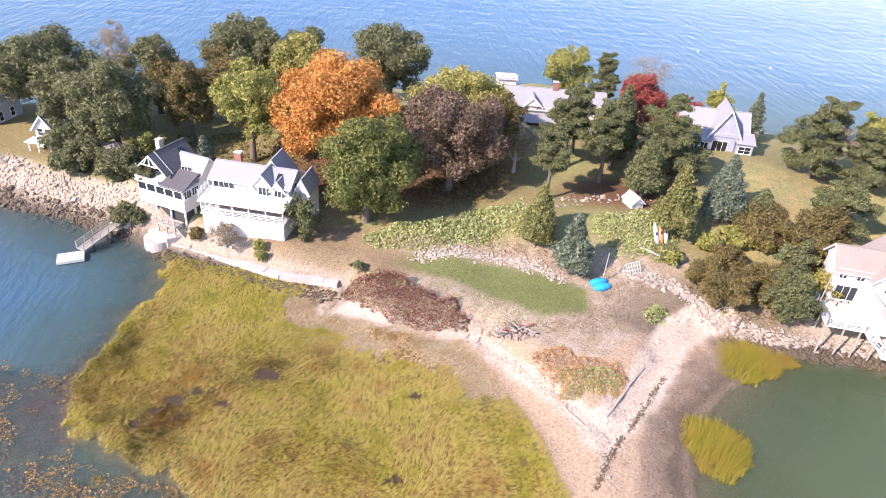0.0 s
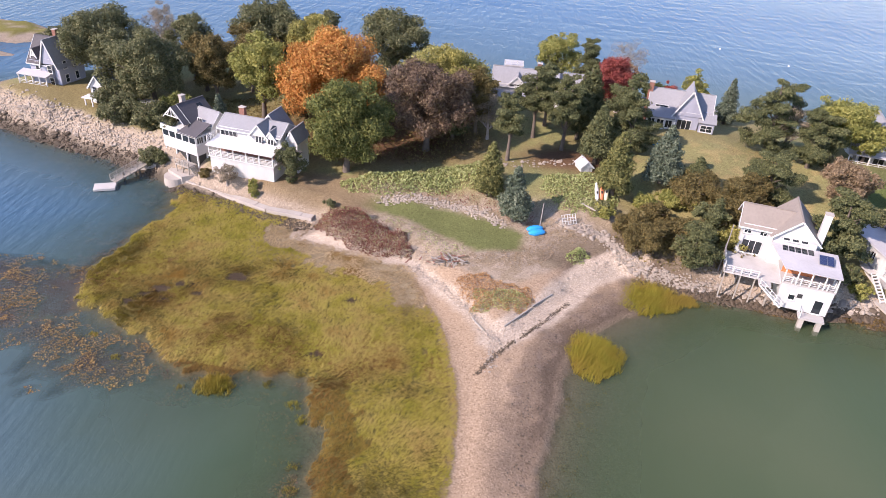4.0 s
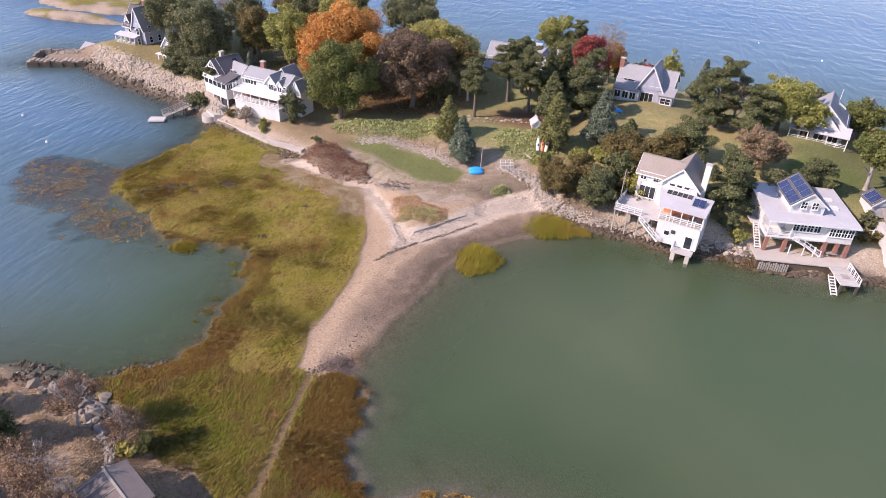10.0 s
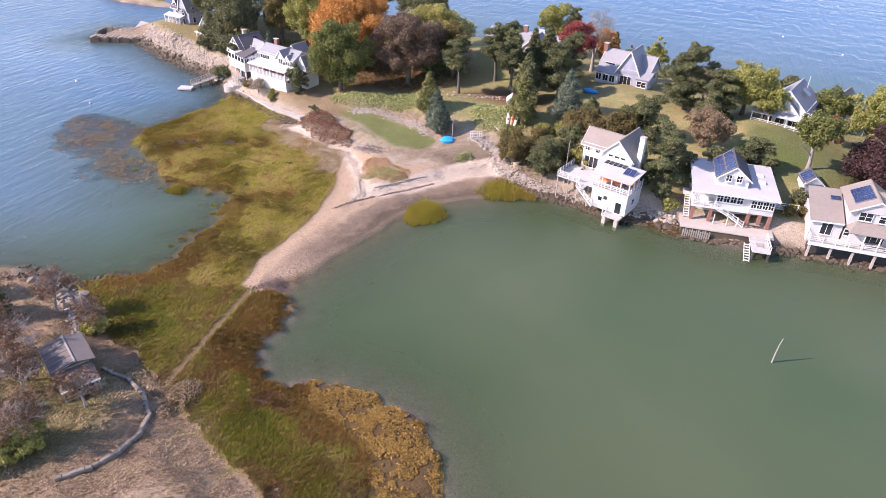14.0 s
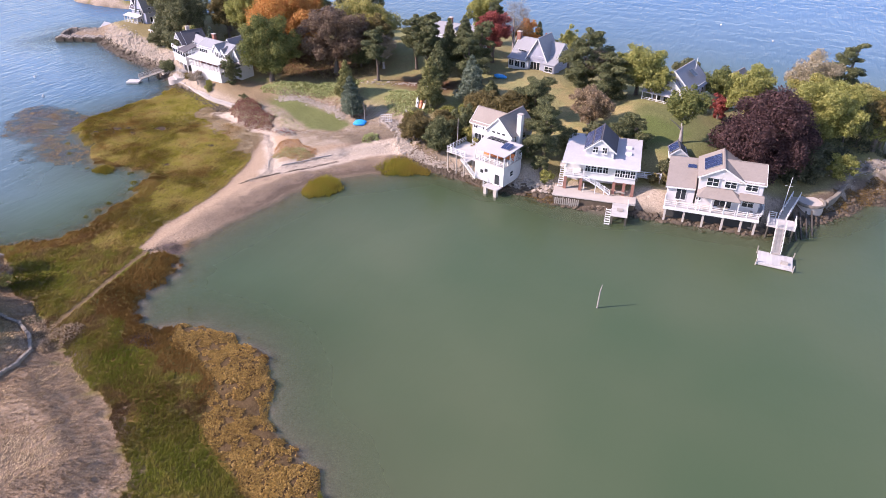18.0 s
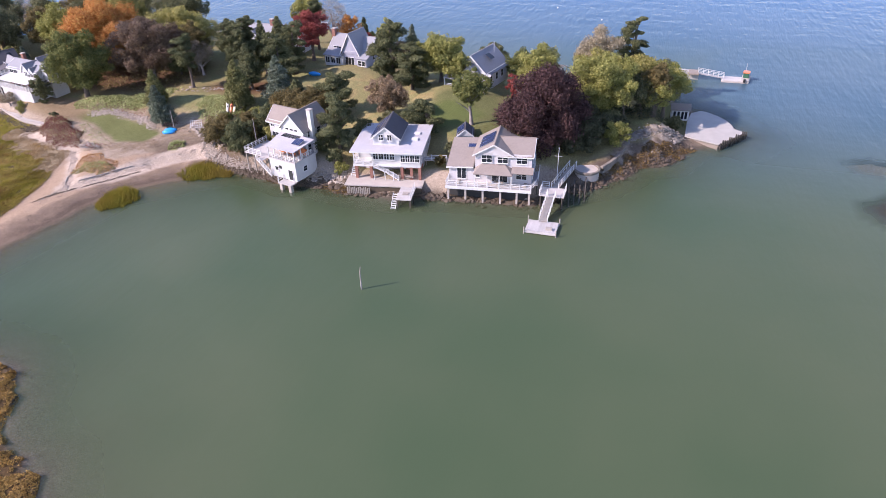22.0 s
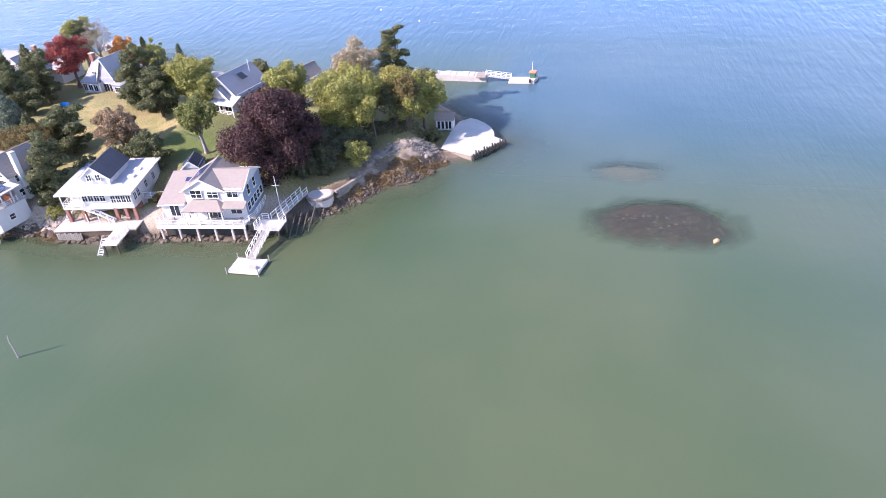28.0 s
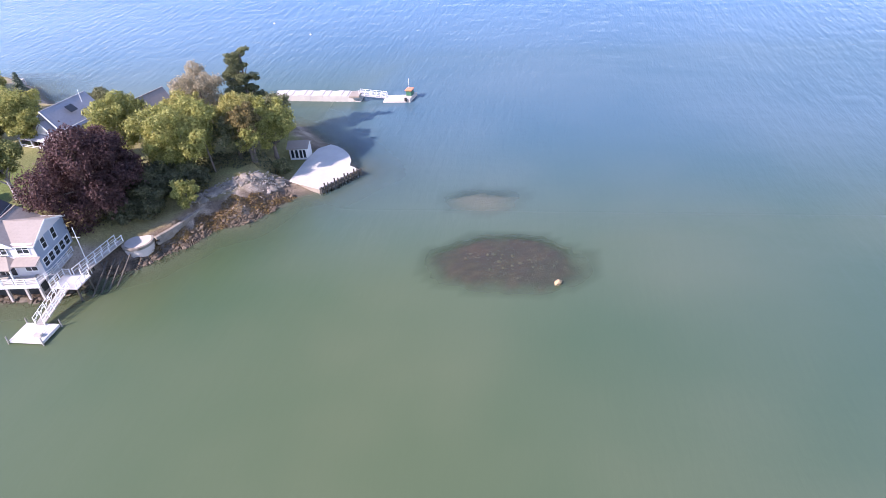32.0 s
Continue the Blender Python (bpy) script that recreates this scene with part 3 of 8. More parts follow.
# beach and paths
bay = smooth(-2, 1, gx - np.interp(gy, [16, 30, 45, 60], [18.0, 18.2, 20.4, 27.5]))
lay(smooth(-0.8, 0.6, ds) * smooth(1.0, -0.5, dk), (0.4, 0.29, 0.205))
lay(smooth(-7.5, -0.5, ds) * smooth(0.4, -0.6, ds) * smooth(0.5, -1.5, dm) * (gx > 16) * (gy > 12), (0.18, 0.138, 0.1))
wet = ds + (n2 - 0.5) * 3.0
lay(smooth(-0.8, 0.3, ds) * smooth(5.2, 3.6, wet) * bay * smooth(18, 30, gy), (0.255, 0.185, 0.135))
lay(smooth(-0.8, 0.3, ds) * smooth(2.8, 0.6, wet) * bay * smooth(26, 36, gy), (0.135, 0.1, 0.075))
lay(smooth(0.5, 1.5, ds) * smooth(0.58, 0.7, n3) * bay * smooth(30, 40, gy), (0.22, 0.165, 0.13))
lay(smooth(2.6, 0.8, np.hypot((gx - 20.6) / 1.1, gy - 18.6) + (n3 - 0.5) * 2), (0.13, 0.095, 0.085))
pm = np.minimum(line_dist(PATH_MAIN, gx, gy), line_dist(PATH_V, gx, gy) - 0.9)
lay(smooth(1.8, 0.8, pm + (n3 - 0.5) * 0.9), (0.52, 0.425, 0.345))
lay(smooth(0.8, 0.3, line_dist(PATH_DIRT, gx, gy)), (0.19, 0.13, 0.075))
pool = np.min([np.hypot((gx - a) / 1.5, gy - b) - c for a, b, c in POOLS], axis=0) + (n3 - 0.5) * 0.6
lay(smooth(0.6, 0.0, pool), (0.07, 0.05, 0.035))
# weed and rock under shallow water
lay(smooth(-1.0, 3.5, dw) * smooth(0.3, 0.58, n2), (0.085, 0.06, 0.055))
lay(smooth(-0.6, 0.6, dk), (0.12, 0.075, 0.035))
lay(smooth(2.2, 0.4, np.hypot((gx - 33) / 1.6, gy - 0.5) + (n2 - 0.5) * 3), (0.14, 0.095, 0.08))
lay(smooth(-0.3, 0.3, reef), (0.055, 0.036, 0.042))
lay(smooth(-0.1, 0.3, reef) * smooth(0.5, 0.62, n3), (0.085, 0.055, 0.05))
lay(smooth(-1.4, -0.6, bar), (0.42, 0.34, 0.24))
ny, nx = gx.shape
idx = np.arange(nx * ny).reshape(ny, nx)
quads = np.stack([idx[:-1, :-1], idx[:-1, 1:], idx[1:, 1:], idx[1:, :-1]], -1).reshape(-1, 4)
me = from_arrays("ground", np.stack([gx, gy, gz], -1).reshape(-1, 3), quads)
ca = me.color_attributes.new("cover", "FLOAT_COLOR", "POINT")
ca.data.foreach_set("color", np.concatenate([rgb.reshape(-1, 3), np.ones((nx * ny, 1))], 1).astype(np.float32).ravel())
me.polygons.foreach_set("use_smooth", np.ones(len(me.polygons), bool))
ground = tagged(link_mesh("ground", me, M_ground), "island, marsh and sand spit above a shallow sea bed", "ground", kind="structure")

# ---- the water ----
WX = np.concatenate([[-4000, -1500, -500, -220], np.arange(-140, 210, 1.4), [260, 520, 1500, 4000]])
WY = np.concatenate([[-4000, -1500, -500, -150], np.arange(-66, 176, 1.4), [240, 520, 1500, 4000]])
wx, wy = np.meshgrid(WX, WY)
wz, wdi, wdm, wdd, wds, wdw, wdk, wrf, wbar = land(wx, wy)
far = (wx < -112) | (wx > 190) | (wy < -62) | (wy > 160)
depth = np.where(far, 3.5, np.maximum(0, -wz))
deep = 1 - np.exp(-1.5 * depth)
# bluer outwards: part water tint, part sky reflection put into the colour
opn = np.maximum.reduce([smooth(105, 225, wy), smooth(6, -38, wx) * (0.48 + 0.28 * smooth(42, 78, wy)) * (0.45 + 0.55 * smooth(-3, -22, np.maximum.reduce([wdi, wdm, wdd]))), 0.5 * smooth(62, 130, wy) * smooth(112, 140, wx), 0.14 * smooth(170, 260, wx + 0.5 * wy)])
ny, nx = wx.shape
idx = np.arange(nx * ny).reshape(ny, nx)
quads = np.stack([idx[:-1, :-1], idx[:-1, 1:], idx[1:, 1:], idx[1:, :-1]], -1).reshape(-1, 4)
me = from_arrays("water", np.stack([wx, wy, np.zeros_like(wx)], -1).reshape(-1, 3), quads)
# real reflection is lowered where the blue base colour replaces it
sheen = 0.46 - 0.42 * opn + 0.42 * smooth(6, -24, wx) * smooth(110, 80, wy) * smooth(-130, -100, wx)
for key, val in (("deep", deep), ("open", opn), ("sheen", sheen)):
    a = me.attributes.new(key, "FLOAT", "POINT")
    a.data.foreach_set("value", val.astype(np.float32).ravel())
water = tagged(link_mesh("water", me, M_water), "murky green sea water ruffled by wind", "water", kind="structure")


# ---- plants ----
def tube(pts, radii, n=6):
    """Vertices and quads of a tapering tube along a line."""
    pts = np.array(pts, float)
    m = len(pts)
    tang = np.gradient(pts, axis=0)
    tang /= np.linalg.norm(tang, axis=1)[:, None] + 1e-9
    ref = np.where(np.abs(tang[:, 2:3]) > 0.9, [[1.0, 0, 0]], [[0, 0, 1.0]])
    a = np.cross(tang, ref)
    a /= np.linalg.norm(a, axis=1)[:, None] + 1e-9
    b = np.cross(tang, a)
    ang = np.arange(n) * 2 * np.pi / n
    v = pts[:, None] + (np.cos(ang)[None, :, None] * a[:, None] + np.sin(ang)[None, :, None] * b[:, None]) * np.array(radii)[:, None, None]
    i = np.arange(m - 1)[:, None] * n
    k = np.arange(n)[None]
    f = np.stack([i + k, i + (k + 1) % n, i + n + (k + 1) % n, i + n + k], -1).reshape(-1, 4)
    return v.reshape(-1, 3), f


def join(pieces):
    vs, fs, o = [], [], 0
    for v, f in pieces:
        vs.append(v)
        fs.append(f + o)
        o += len(v)
    return np.concatenate(vs), np.concatenate(fs)


def sprigs(rng, centre, normal, size, long=1.0):
    """One small leaf per place, roughly facing its normal."""
    n = len(centre)
    normal = normal + rng.normal(0, 0.75, (n, 3))
    normal /= np.linalg.norm(normal, axis=1)[:, None] + 1e-9
    a = np.cross(normal, rng.normal(0, 1, (n, 3)))
    a /= np.linalg.norm(a, axis=1)[:, None] + 1e-9
    b = np.cross(normal, a)
    s = size * rng.uniform(0.6, 1.35, (n, 1))
    k = rng.uniform(0.5, 0.8, (n, 1))
    v = np.stack([centre - a * s * long, centre + a * s * 0.7 - b * s * k, centre + a * s * 0.7 + b * s * k + normal * s * 0.3], 1)
    return v.reshape(-1, 3), np.arange(n * 3).reshape(n, 3)


def trunk_mesh(rng, h, r, top=0.75, limbs=6, thick=None):
    w = thick or 0.012 * h + 0.03 * r + 0.06
    k = np.linspace(0, 1, 7)
    lean = rng.normal(0, 0.035 * h, 2)
    line = np.stack([lean[0] * k ** 1.5, lean[1] * k ** 1.5, top * h * k], 1)
    pieces = [tube(line, w * (1.15 - 0.85 * k) + 0.35 * w * np.exp(-k * 18), 7)]
    for i in range(limbs):
        z0 = rng.uniform(0.25, 0.65)
        an = i * 2.4 + rng.uniform(-0.5, 0.5)
        p0 = np.array([np.interp(z0, k, line[:, 0]), np.interp(z0, k, line[:, 1]), z0 * top * h])
        q = np.linspace(0, 1, 4)[:, None]
        out = np.array([np.cos(an), np.sin(an), 0]) * r * rng.uniform(0.5, 0.8)
        pieces.append(tube(p0 + out * q + np.array([0, 0, 0.22 * h]) * q ** 0.8, w * 0.5 * (1 - 0.8 * q[:, 0]), 5))
    return join(pieces)


def lobed(rng, cs, r, size, dens, droop=0.0):
    """Loose shells of sprigs round each lobe (x, y, z, radius, flatness), with stray twigs past the edge."""
    cen, nor = [], []
    for x, y, z, q, flat in cs:
        n = int(dens * 4 * np.pi * q * q / (size / 0.3) ** 2) + 12
        d = rng.normal(0, 1, (n, 3))
        d /= np.linalg.norm(d, axis=1)[:, None]
        ph = rng.uniform(0, 6, 3)
        shell = rng.uniform(0.55, 1.05, (n, 1)) + 0.24 * np.sin(d[:, :1] * 5 + ph[0]) * np.cos(d[:, 1:2] * 6 + ph[1])
        shell += (rng.random((n, 1)) < 0.1) * rng.uniform(0.05, 0.35, (n, 1))
        p = np.array([x, y, z]) + d * shell * np.array([q, q, q * flat])
        p[:, 2] -= droop * np.hypot(p[:, 0], p[:, 1]) ** 2 / r
        bare = np.ones(n, bool)
        for x2, y2, z2, q2, f2 in cs:
            if (x2, y2, z2) != (x, y, z):
                bare &= ((p[:, 0] - x2) ** 2 + (p[:, 1] - y2) ** 2 + ((p[:, 2] - z2) / f2) ** 2) > (0.62 * q2) ** 2
        cen.append(p[bare])
        nor.append((d + np.array([0, 0, 0.35]))[bare])
    cen, nor = np.concatenate(cen), np.concatenate(nor)
    keep = cen[:, 2] > 0.1
    return sprigs(rng, cen[keep], nor[keep], size)


def broadleaf(rng, h, r, low=0.25, size=0.3, dens=9.0, lobes=18, droop=0.0):
    """A crown of many uneven lobes, with gaps between."""
    cz, rz = h * (1 + low) / 2, h * (1 - low) / 2
    cs = []
    skew = rng.uniform(0.86, 1.14, 2)
    for i in range(lobes):
        u = rng.normal(0, 1, 3)
        u /= np.linalg.norm(u)
        f = rng.uniform(0.5, 0.92)
        q = r * rng.uniform(0.13, 0.33) * (1.25 - 0.5 * f)
        cs.append((u[0] * r * f * skew[0], u[1] * r * f * skew[1], cz + u[2] * rz * f * (0.92 if u[2] > 0 else 1.0), q, rng.uniform(0.6, 1.0)))
    cs.append((0, 0, cz, r * 0.5, 0.9))
    cs.append((0, 0, cz + rz * 0.3, r * 0.38, 0.9))
    return lobed(rng, cs, r, size, dens, droop)


def conifer(rng, h, r, low=0.12, size=0.26, dens=8.0, top=0.62):
    """Uneven tiers of flat boughs round the stem, narrowing to a ragged tip."""
    cs = []
    n = int(22 + h * 4.0)
    for i in range(n):
        t = (i + rng.uniform(-0.5, 0.9)) / n
        t = min(max(t, 0), 0.97)
        prof = r * (1 - t) ** top * (0.75 + 0.25 * min(1, t * 6))
        an = i * 2.4 + rng.uniform(-0.6, 0.6)
        d = prof * rng.uniform(0.35, 0.72)
        q = prof * rng.uniform(0.3, 0.48) + 0.14
        cs.append((np.cos(an) * d, np.sin(an) * d, h * (low + (1 - low) * t), q, rng.uniform(0.45, 0.8)))
    cs.append((0, 0, h * (low + 0.4 * (1 - low)), r * 0.4, 1.6))
    return lobed(rng, cs, r, size, dens, 0.08)


def pine(rng, h, r, low=0.4, size=0.26, dens=8.0):
    """Flat, separate boughs at uneven heights on an open stem."""
    cs = []
    n = int(9 + h * 1.1)
    for i in range(n):
        t = min(max((i + rng.uniform(-0.6, 0.6)) / (n - 1), 0), 1)
        prof = r * (0.55 + 0.75 * np.sin(np.pi * (0.2 + 0.72 * t))) * rng.uniform(0.45, 1.0)
        an = i * 2.4 + rng.uniform(-0.8, 0.8)
        z = h * (low + (0.96 - low) * t)
        for d, q in ((0.35, 0.3), (0.7, 0.36), (0.95, 0.24)):
            cs.append((np.cos(an) * d * prof, np.sin(an) * d * prof, z + 0.12 * d * prof * rng.uniform(-1, 2), q * prof + 0.16, rng.uniform(0.36, 0.6)))
    return lobed(rng, cs, r, size, dens, 0.0)


def bare_branches(rng, h, r, depth=4):
    """Trunk and forking twigs with no leaves."""
    pieces = []

    def grow(p, d, ln, w, k):
        q = p + d * ln
        mid = (p + q) / 2 + rng.normal(0, 0.06 * ln, 3)
        pieces.append(tube([p, mid, q], [w, w * 0.82, w * 0.62], 5 if k > 1 else 4))
        if k == 0:
            return
        for _ in range(4):
            e = d + rng.normal(0, 0.55, 3) + np.array([0, 0, 0.12])
            e /= np.linalg.norm(e)
            grow(q, e, ln * rng.uniform(0.6, 0.85), w * 0.58, k - 1)

    grow(np.zeros(3), np.array([0.05, 0.02, 1.0]), h * 0.3, 0.03 * h, depth)
    return join(pieces)


KINDS = {
    # kind: (leaves, shape, low, size, label, category)
    "oak": (G_oak, "b", 0.2, 0.36, "broad oak tree with dark green leaves", "tree"),
    "brownoak": (G_brown, "b", 0.22, 0.33, "tree with thinning brown-green leaves", "tree"),
    "brown": (G_brown, "b", 0.3, 0.33, "tree with brownish autumn leaves", "tree"),
    "lime": (G_lime, "b", 0.22, 0.34, "tree with yellow-green autumn leaves", "tree"),
    "orange": (G_orange, "b", 0.15, 0.36, "large maple tree in bright orange autumn leaves", "tree"),
    "olive": (G_olive, "b", 0.1, 0.34, "large tree with dense olive-green leaves", "tree"),
    "russet": (G_russet, "b", 0.18, 0.34, "tree with dark russet-brown leaves", "tree"),
    "yolive": (G_yellow, "b", 0.25, 0.34, "tree turning yellow behind the darker trees", "tree"),
    "shrubd": (G_oak, "b", 0.0, 0.3, "dense dark green shrub on the bank", "shrub"),
    # tree shade is put into this shrub's leaf colour
    "shade": (G_shade, "b", 0.0, 0.3, "dense shrub with leaves coloured dark for the shade of the trees", "shrub"),
    "cone": (G_cedar, "b", 0.0, 0.26, "clipped dark evergreen beside the white house", "evergreen"),
    "spruce": (G_spruce, "c", 0.06, 0.3, "blue-green spruce tree with dense boughs", "conifer"),
    "ypine": (G_lime, "b", 0.25, 0.34, "yellowish pine on the far shore", "tree"),
    "tallpine": (G_cedar, "p", 0.42, 0.22, "tall pine with a bare reddish stem and open boughs", "conifer"),
    "broadpine": (G_cedar, "p", 0.14, 0.26, "broad pine with layered dark green boughs", "conifer"),
    "baretree": (G_grey, "b", 0.4, 0.14, "leafless tree with a haze of grey-pink twigs", "tree"),
    "red": (G_red, "b", 0.2, 0.3, "maple tree with crimson leaves", "tree"),
    "redlow": (G_red, "b", 0.0, 0.3, "low bush with crimson leaves", "shrub"),
    "cedar": (G_cedar, "c", 0.12, 0.3, "ragged olive-green red cedar tree", "conifer"),
    "ycedar": (G_ycedar, "c", 0.06, 0.3, "yellow-green red cedar with a pointed crown", "conifer"),
    "grey": (G_grey, "b", 0.25, 0.2, "nearly bare tree with grey twigs", "tree"),
    "brownshrub": (G_brown, "b", 0.0, 0.28, "large shrub with brownish green leaves", "shrub"),
    "shrubg": (G_cedar, "b", 0.0, 0.24, "tall evergreen shrub above the shore rocks", "shrub"),
    "shrubl": (G_brown, "b", 0.0, 0.22, "brownish olive scrub above the shore rocks", "shrub"),
    "greybrown": (G_tan, "b", 0.08, 0.28, "round tree with tan-brown autumn leaves", "tree"),
    "ygreen": (G_lime, "b", 0.18, 0.34, "spreading tree with yellow-green leaves", "tree"),
    "green": (G_olive, "b", 0.3, 0.34, "green tree with a bare pale trunk on the lawn", "tree"),
    "beech": (G_beech, "b", 0.04, 0.34, "huge copper beech with dark purple leaves", "tree"),
    "ygrey": (G_faded, "b", 0.25, 0.3, "tree with thin faded yellow leaves", "tree"),
    "ysmall": (G_lime, "b", 0.02, 0.27, "small yellow-green tree on the rocky bank", "tree"),
    "yellow": (G_yellow, "b", 0.1, 0.3, "tree in bright yellow autumn leaves", "tree"),
    "orangesm": (G_orange, "b", 0.2, 0.3, "small tree with orange autumn leaves", "tree"),
    "bush": (G_lime, "b", 0.0, 0.2, "rounded light green bush", "bush"),
}
TREES = [
    ("oak", -46.1, 96.9, 15.4, 7.0), ("oak", -62.2, 109.2, 14.8, 8.6), ("grey", -52.0, 115.3, 15.4, 4.0), ("oak", -44.8, 111.9, 14.2, 5.0),
    ("brownoak", -36.5, 102.0, 13.6, 5.0), ("oak", -29.5, 116.8, 16.2, 8.6), ("lime", -25.9, 97.0, 17.2, 5.6), ("orange", -13.2, 97.4, 17.4, 10.2),
    ("olive", -7.4, 81.9, 16.7, 7.1), ("russet", 4.4, 91.9, 16.8, 7.9), ("yolive", 6.6, 103.0, 14.5, 8.2), ("oak", -5.8, 120.4, 17.6, 7.4),
    ("yolive", -19.4, 113.5, 14.3, 6.2), ("shrubd", -52.6, 94.6, 7.0, 3.4), ("shrubd", -43.4, 88.2, 6.2, 3.4), ("cone", -15.1, 77.0, 7.0, 2.6),
    ("spruce", -30.8, 88.9, 7.6, 2.3), ("ypine", 27.7, 127.5, 13.4, 5.0), ("tallpine", 33.5, 121.5, 13.4, 2.4), ("red", 37.4, 110.9, 13.6, 4.6),
]
TREES += [
    ("redlow", 49.2, 116.6, 8.8, 2.8), ("lime", 54.6, 117.7, 11.0, 2.9), ("spruce", 61.5, 117.0, 9.6, 2.6), ("cedar", 42.8, 130.5, 8.0, 1.7),
    ("baretree", 40.2, 118.0, 15.5, 4.6), ("orangesm", 41.5, 124.0, 10.6, 3.6), ("tallpine", 18.5, 87.5, 12.4, 2.5), ("tallpine", 22.9, 98.3, 12.8, 2.9),
    ("tallpine", 27.9, 94.4, 13.4, 2.8), ("ycedar", 35.2, 80.4, 11.0, 3.3), ("spruce", 43.0, 84.0, 10.0, 4.0), ("ycedar", 16.0, 77.9, 9.0, 2.7),
    ("spruce", 20.0, 73.2, 9.2, 3.1), ("cedar", 32.8, 104.0, 12.4, 3.4), ("broadpine", 38.5, 99.6, 12.0, 3.4), ("cedar", 33.0, 89.0, 10.5, 3.2),
    ("broadpine", 38.8, 92.6, 11.2, 3.4), ("cedar", 30.8, 99.5, 12.8, 2.8), ("tallpine", 25.0, 102.5, 11.5, 2.6), ("grey", 14.8, 96.8, 9.0, 3.4),
]
TREES += [
    ("broadpine", 63.6, 98.2, 13.6, 4.4), ("broadpine", 69.4, 94.2, 10.0, 3.6), ("grey", 66.8, 99.5, 10.5, 3.0), ("brownshrub", 54.6, 77.9, 7.6, 4.5),
    ("shrubg", 44.6, 64.7, 7.6, 3.6), ("shrubl", 38.4, 66.7, 5.6, 3.3), ("greybrown", 69.1, 80.7, 8.2, 4.2), ("broadpine", 64.4, 67.6, 10.6, 3.2),
    ("broadpine", 58.2, 80.6, 9.4, 3.8), ("brownshrub", 47.3, 79.5, 6.6, 4.5), ("ygreen", 74.6, 98.6, 11.6, 6.0), ("green", 86.6, 79.8, 11.4, 4.1),
    ("beech", 100.4, 79.6, 15.6, 9.4), ("ygrey", 107.0, 106.5, 15.8, 5.4), ("broadpine", 113.5, 113.0, 16.4, 3.0), ("ygreen", 109.6, 93.2, 14.6, 7.2),
    ("lime", 121.5, 102.8, 12.2, 4.6), ("ysmall", 114.0, 83.4, 5.5, 2.8), ("lime", 119.8, 97.8, 9.6, 3.8), ("yolive", 116.4, 101.5, 12.5, 4.6), ("lime", 96.6, 95.5, 13.2, 5.0), ("green", 90.6, 107.5, 8.9, 4.2),
]
TREES += [
    ("broadpine", 78.6, 76.4, 6.4, 3.2), ("bush", 66.6, 62.4, 2.6, 1.5), ("brownshrub", 51.6, 73.6, 6.2, 3.8), ("cedar", 48.0, 82.6, 6.0, 2.6),
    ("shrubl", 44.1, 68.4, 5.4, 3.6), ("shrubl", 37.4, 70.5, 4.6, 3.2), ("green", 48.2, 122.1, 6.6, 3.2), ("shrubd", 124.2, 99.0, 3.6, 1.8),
    ("oak", 119.6, 108.6, 10.6, 4.4), ("shade", 107.4, 85.4, 7.0, 4.6), ("shade", 108.8, 81.0, 5.6, 3.4), ("shade", 113.0, 88.4, 4.4, 3.0), ("shade", 105.6, 79.0, 4.6, 3.0), ("shrubd", -48.2, 91.6, 6.6, 3.2), ("shrubg", -41.0, 88.4, 5.0, 2.6), ("oak", 109.0, 95.5, 10.5, 4.8), ("oak", 117.0, 98.0, 9.5, 4.6), ("yolive", 107.5, 100.0, 13.0, 5.0), ("brown", 119.5, 97.5, 11.5, 3.4), ("shrubd", 110.8, 88.5, 5.2, 3.4), ("brown", 12.5, 98.6, 12.7, 3.8), ("lime", 78.8, 96.0, 7.4, 3.4),
    ("lime", 46.9, 79.0, 3.1, 3.4), ("brown", -41.1, 108.0, 12.0, 4.4),
]
TREES += [
    ("oak", -22.0, 124.0, 14.0, 6.0), ("oak", -72.0, 112.0, 10.0, 5.0),
    ("cedar", 8.6, 96.5, 8.0, 3.0), ("shrubd", -50.5, 90.2, 4.4, 3.0), ("shrubd", -37.5, 84.5, 3.8, 2.6), ("brownoak", -32.0, 109.0, 14.0, 5.2),
]
TREES += [
    ("redlow", 91.5, 96.5, 6.0, 2.2), ("oak", -54.5, 102.0, 13.0, 5.6), ("olive", -40.0, 92.5, 6.0, 2.8), ("shrubd", 33.5, 76.0, 2.6, 2.0),
    ("oak", 82.6, 112.0, 8.6, 3.8), ("shrubg", 65.0, 63.8, 3.6, 1.8), ("shrubg", 61.6, 66.4, 4.4, 2.2), ("shrubd", 72.2, 74.6, 4.0, 2.4), ("yellow", 50.6, 68.6, 4.6, 2.8),
    ("shrubl", 41.0, 74.5, 4.0, 2.6), ("cone", 47.5, 70.0, 7.8, 2.8), ("shrubd", 85.6, 70.6, 2.8, 1.6), ("shrubl", 87.0, 67.6, 2.2, 1.3), ("brownshrub", 84.4, 66.8, 2.6, 1.3), ("shrubd", 70.2, 69.4, 3.2, 1.8), ("shrubg", 67.6, 72.0, 4.2, 2.2), ("bush", 16.9, -16.7, 3.6, 2.4), ("bush", -20.6, 75.2, 2.3, 0.9), ("bush", -20.2, 74.0, 2.0, 0.95), ("shrubd", -40.6, 82.0, 3.4, 2.2), ("shrubg", -38.4, 81.4, 2.6, 1.5), ("grey", -25.2, 76.0, 3.4, 2.0), ("shrubl", -29.5, 77.8, 1.8, 1.2), ("lime", 33.6, 75.6, 2.6, 2.0), ("lime", 44.2, 79.4, 2.8, 2.6), ("lime", 40.2, 78.8, 2.4, 2.2),
]


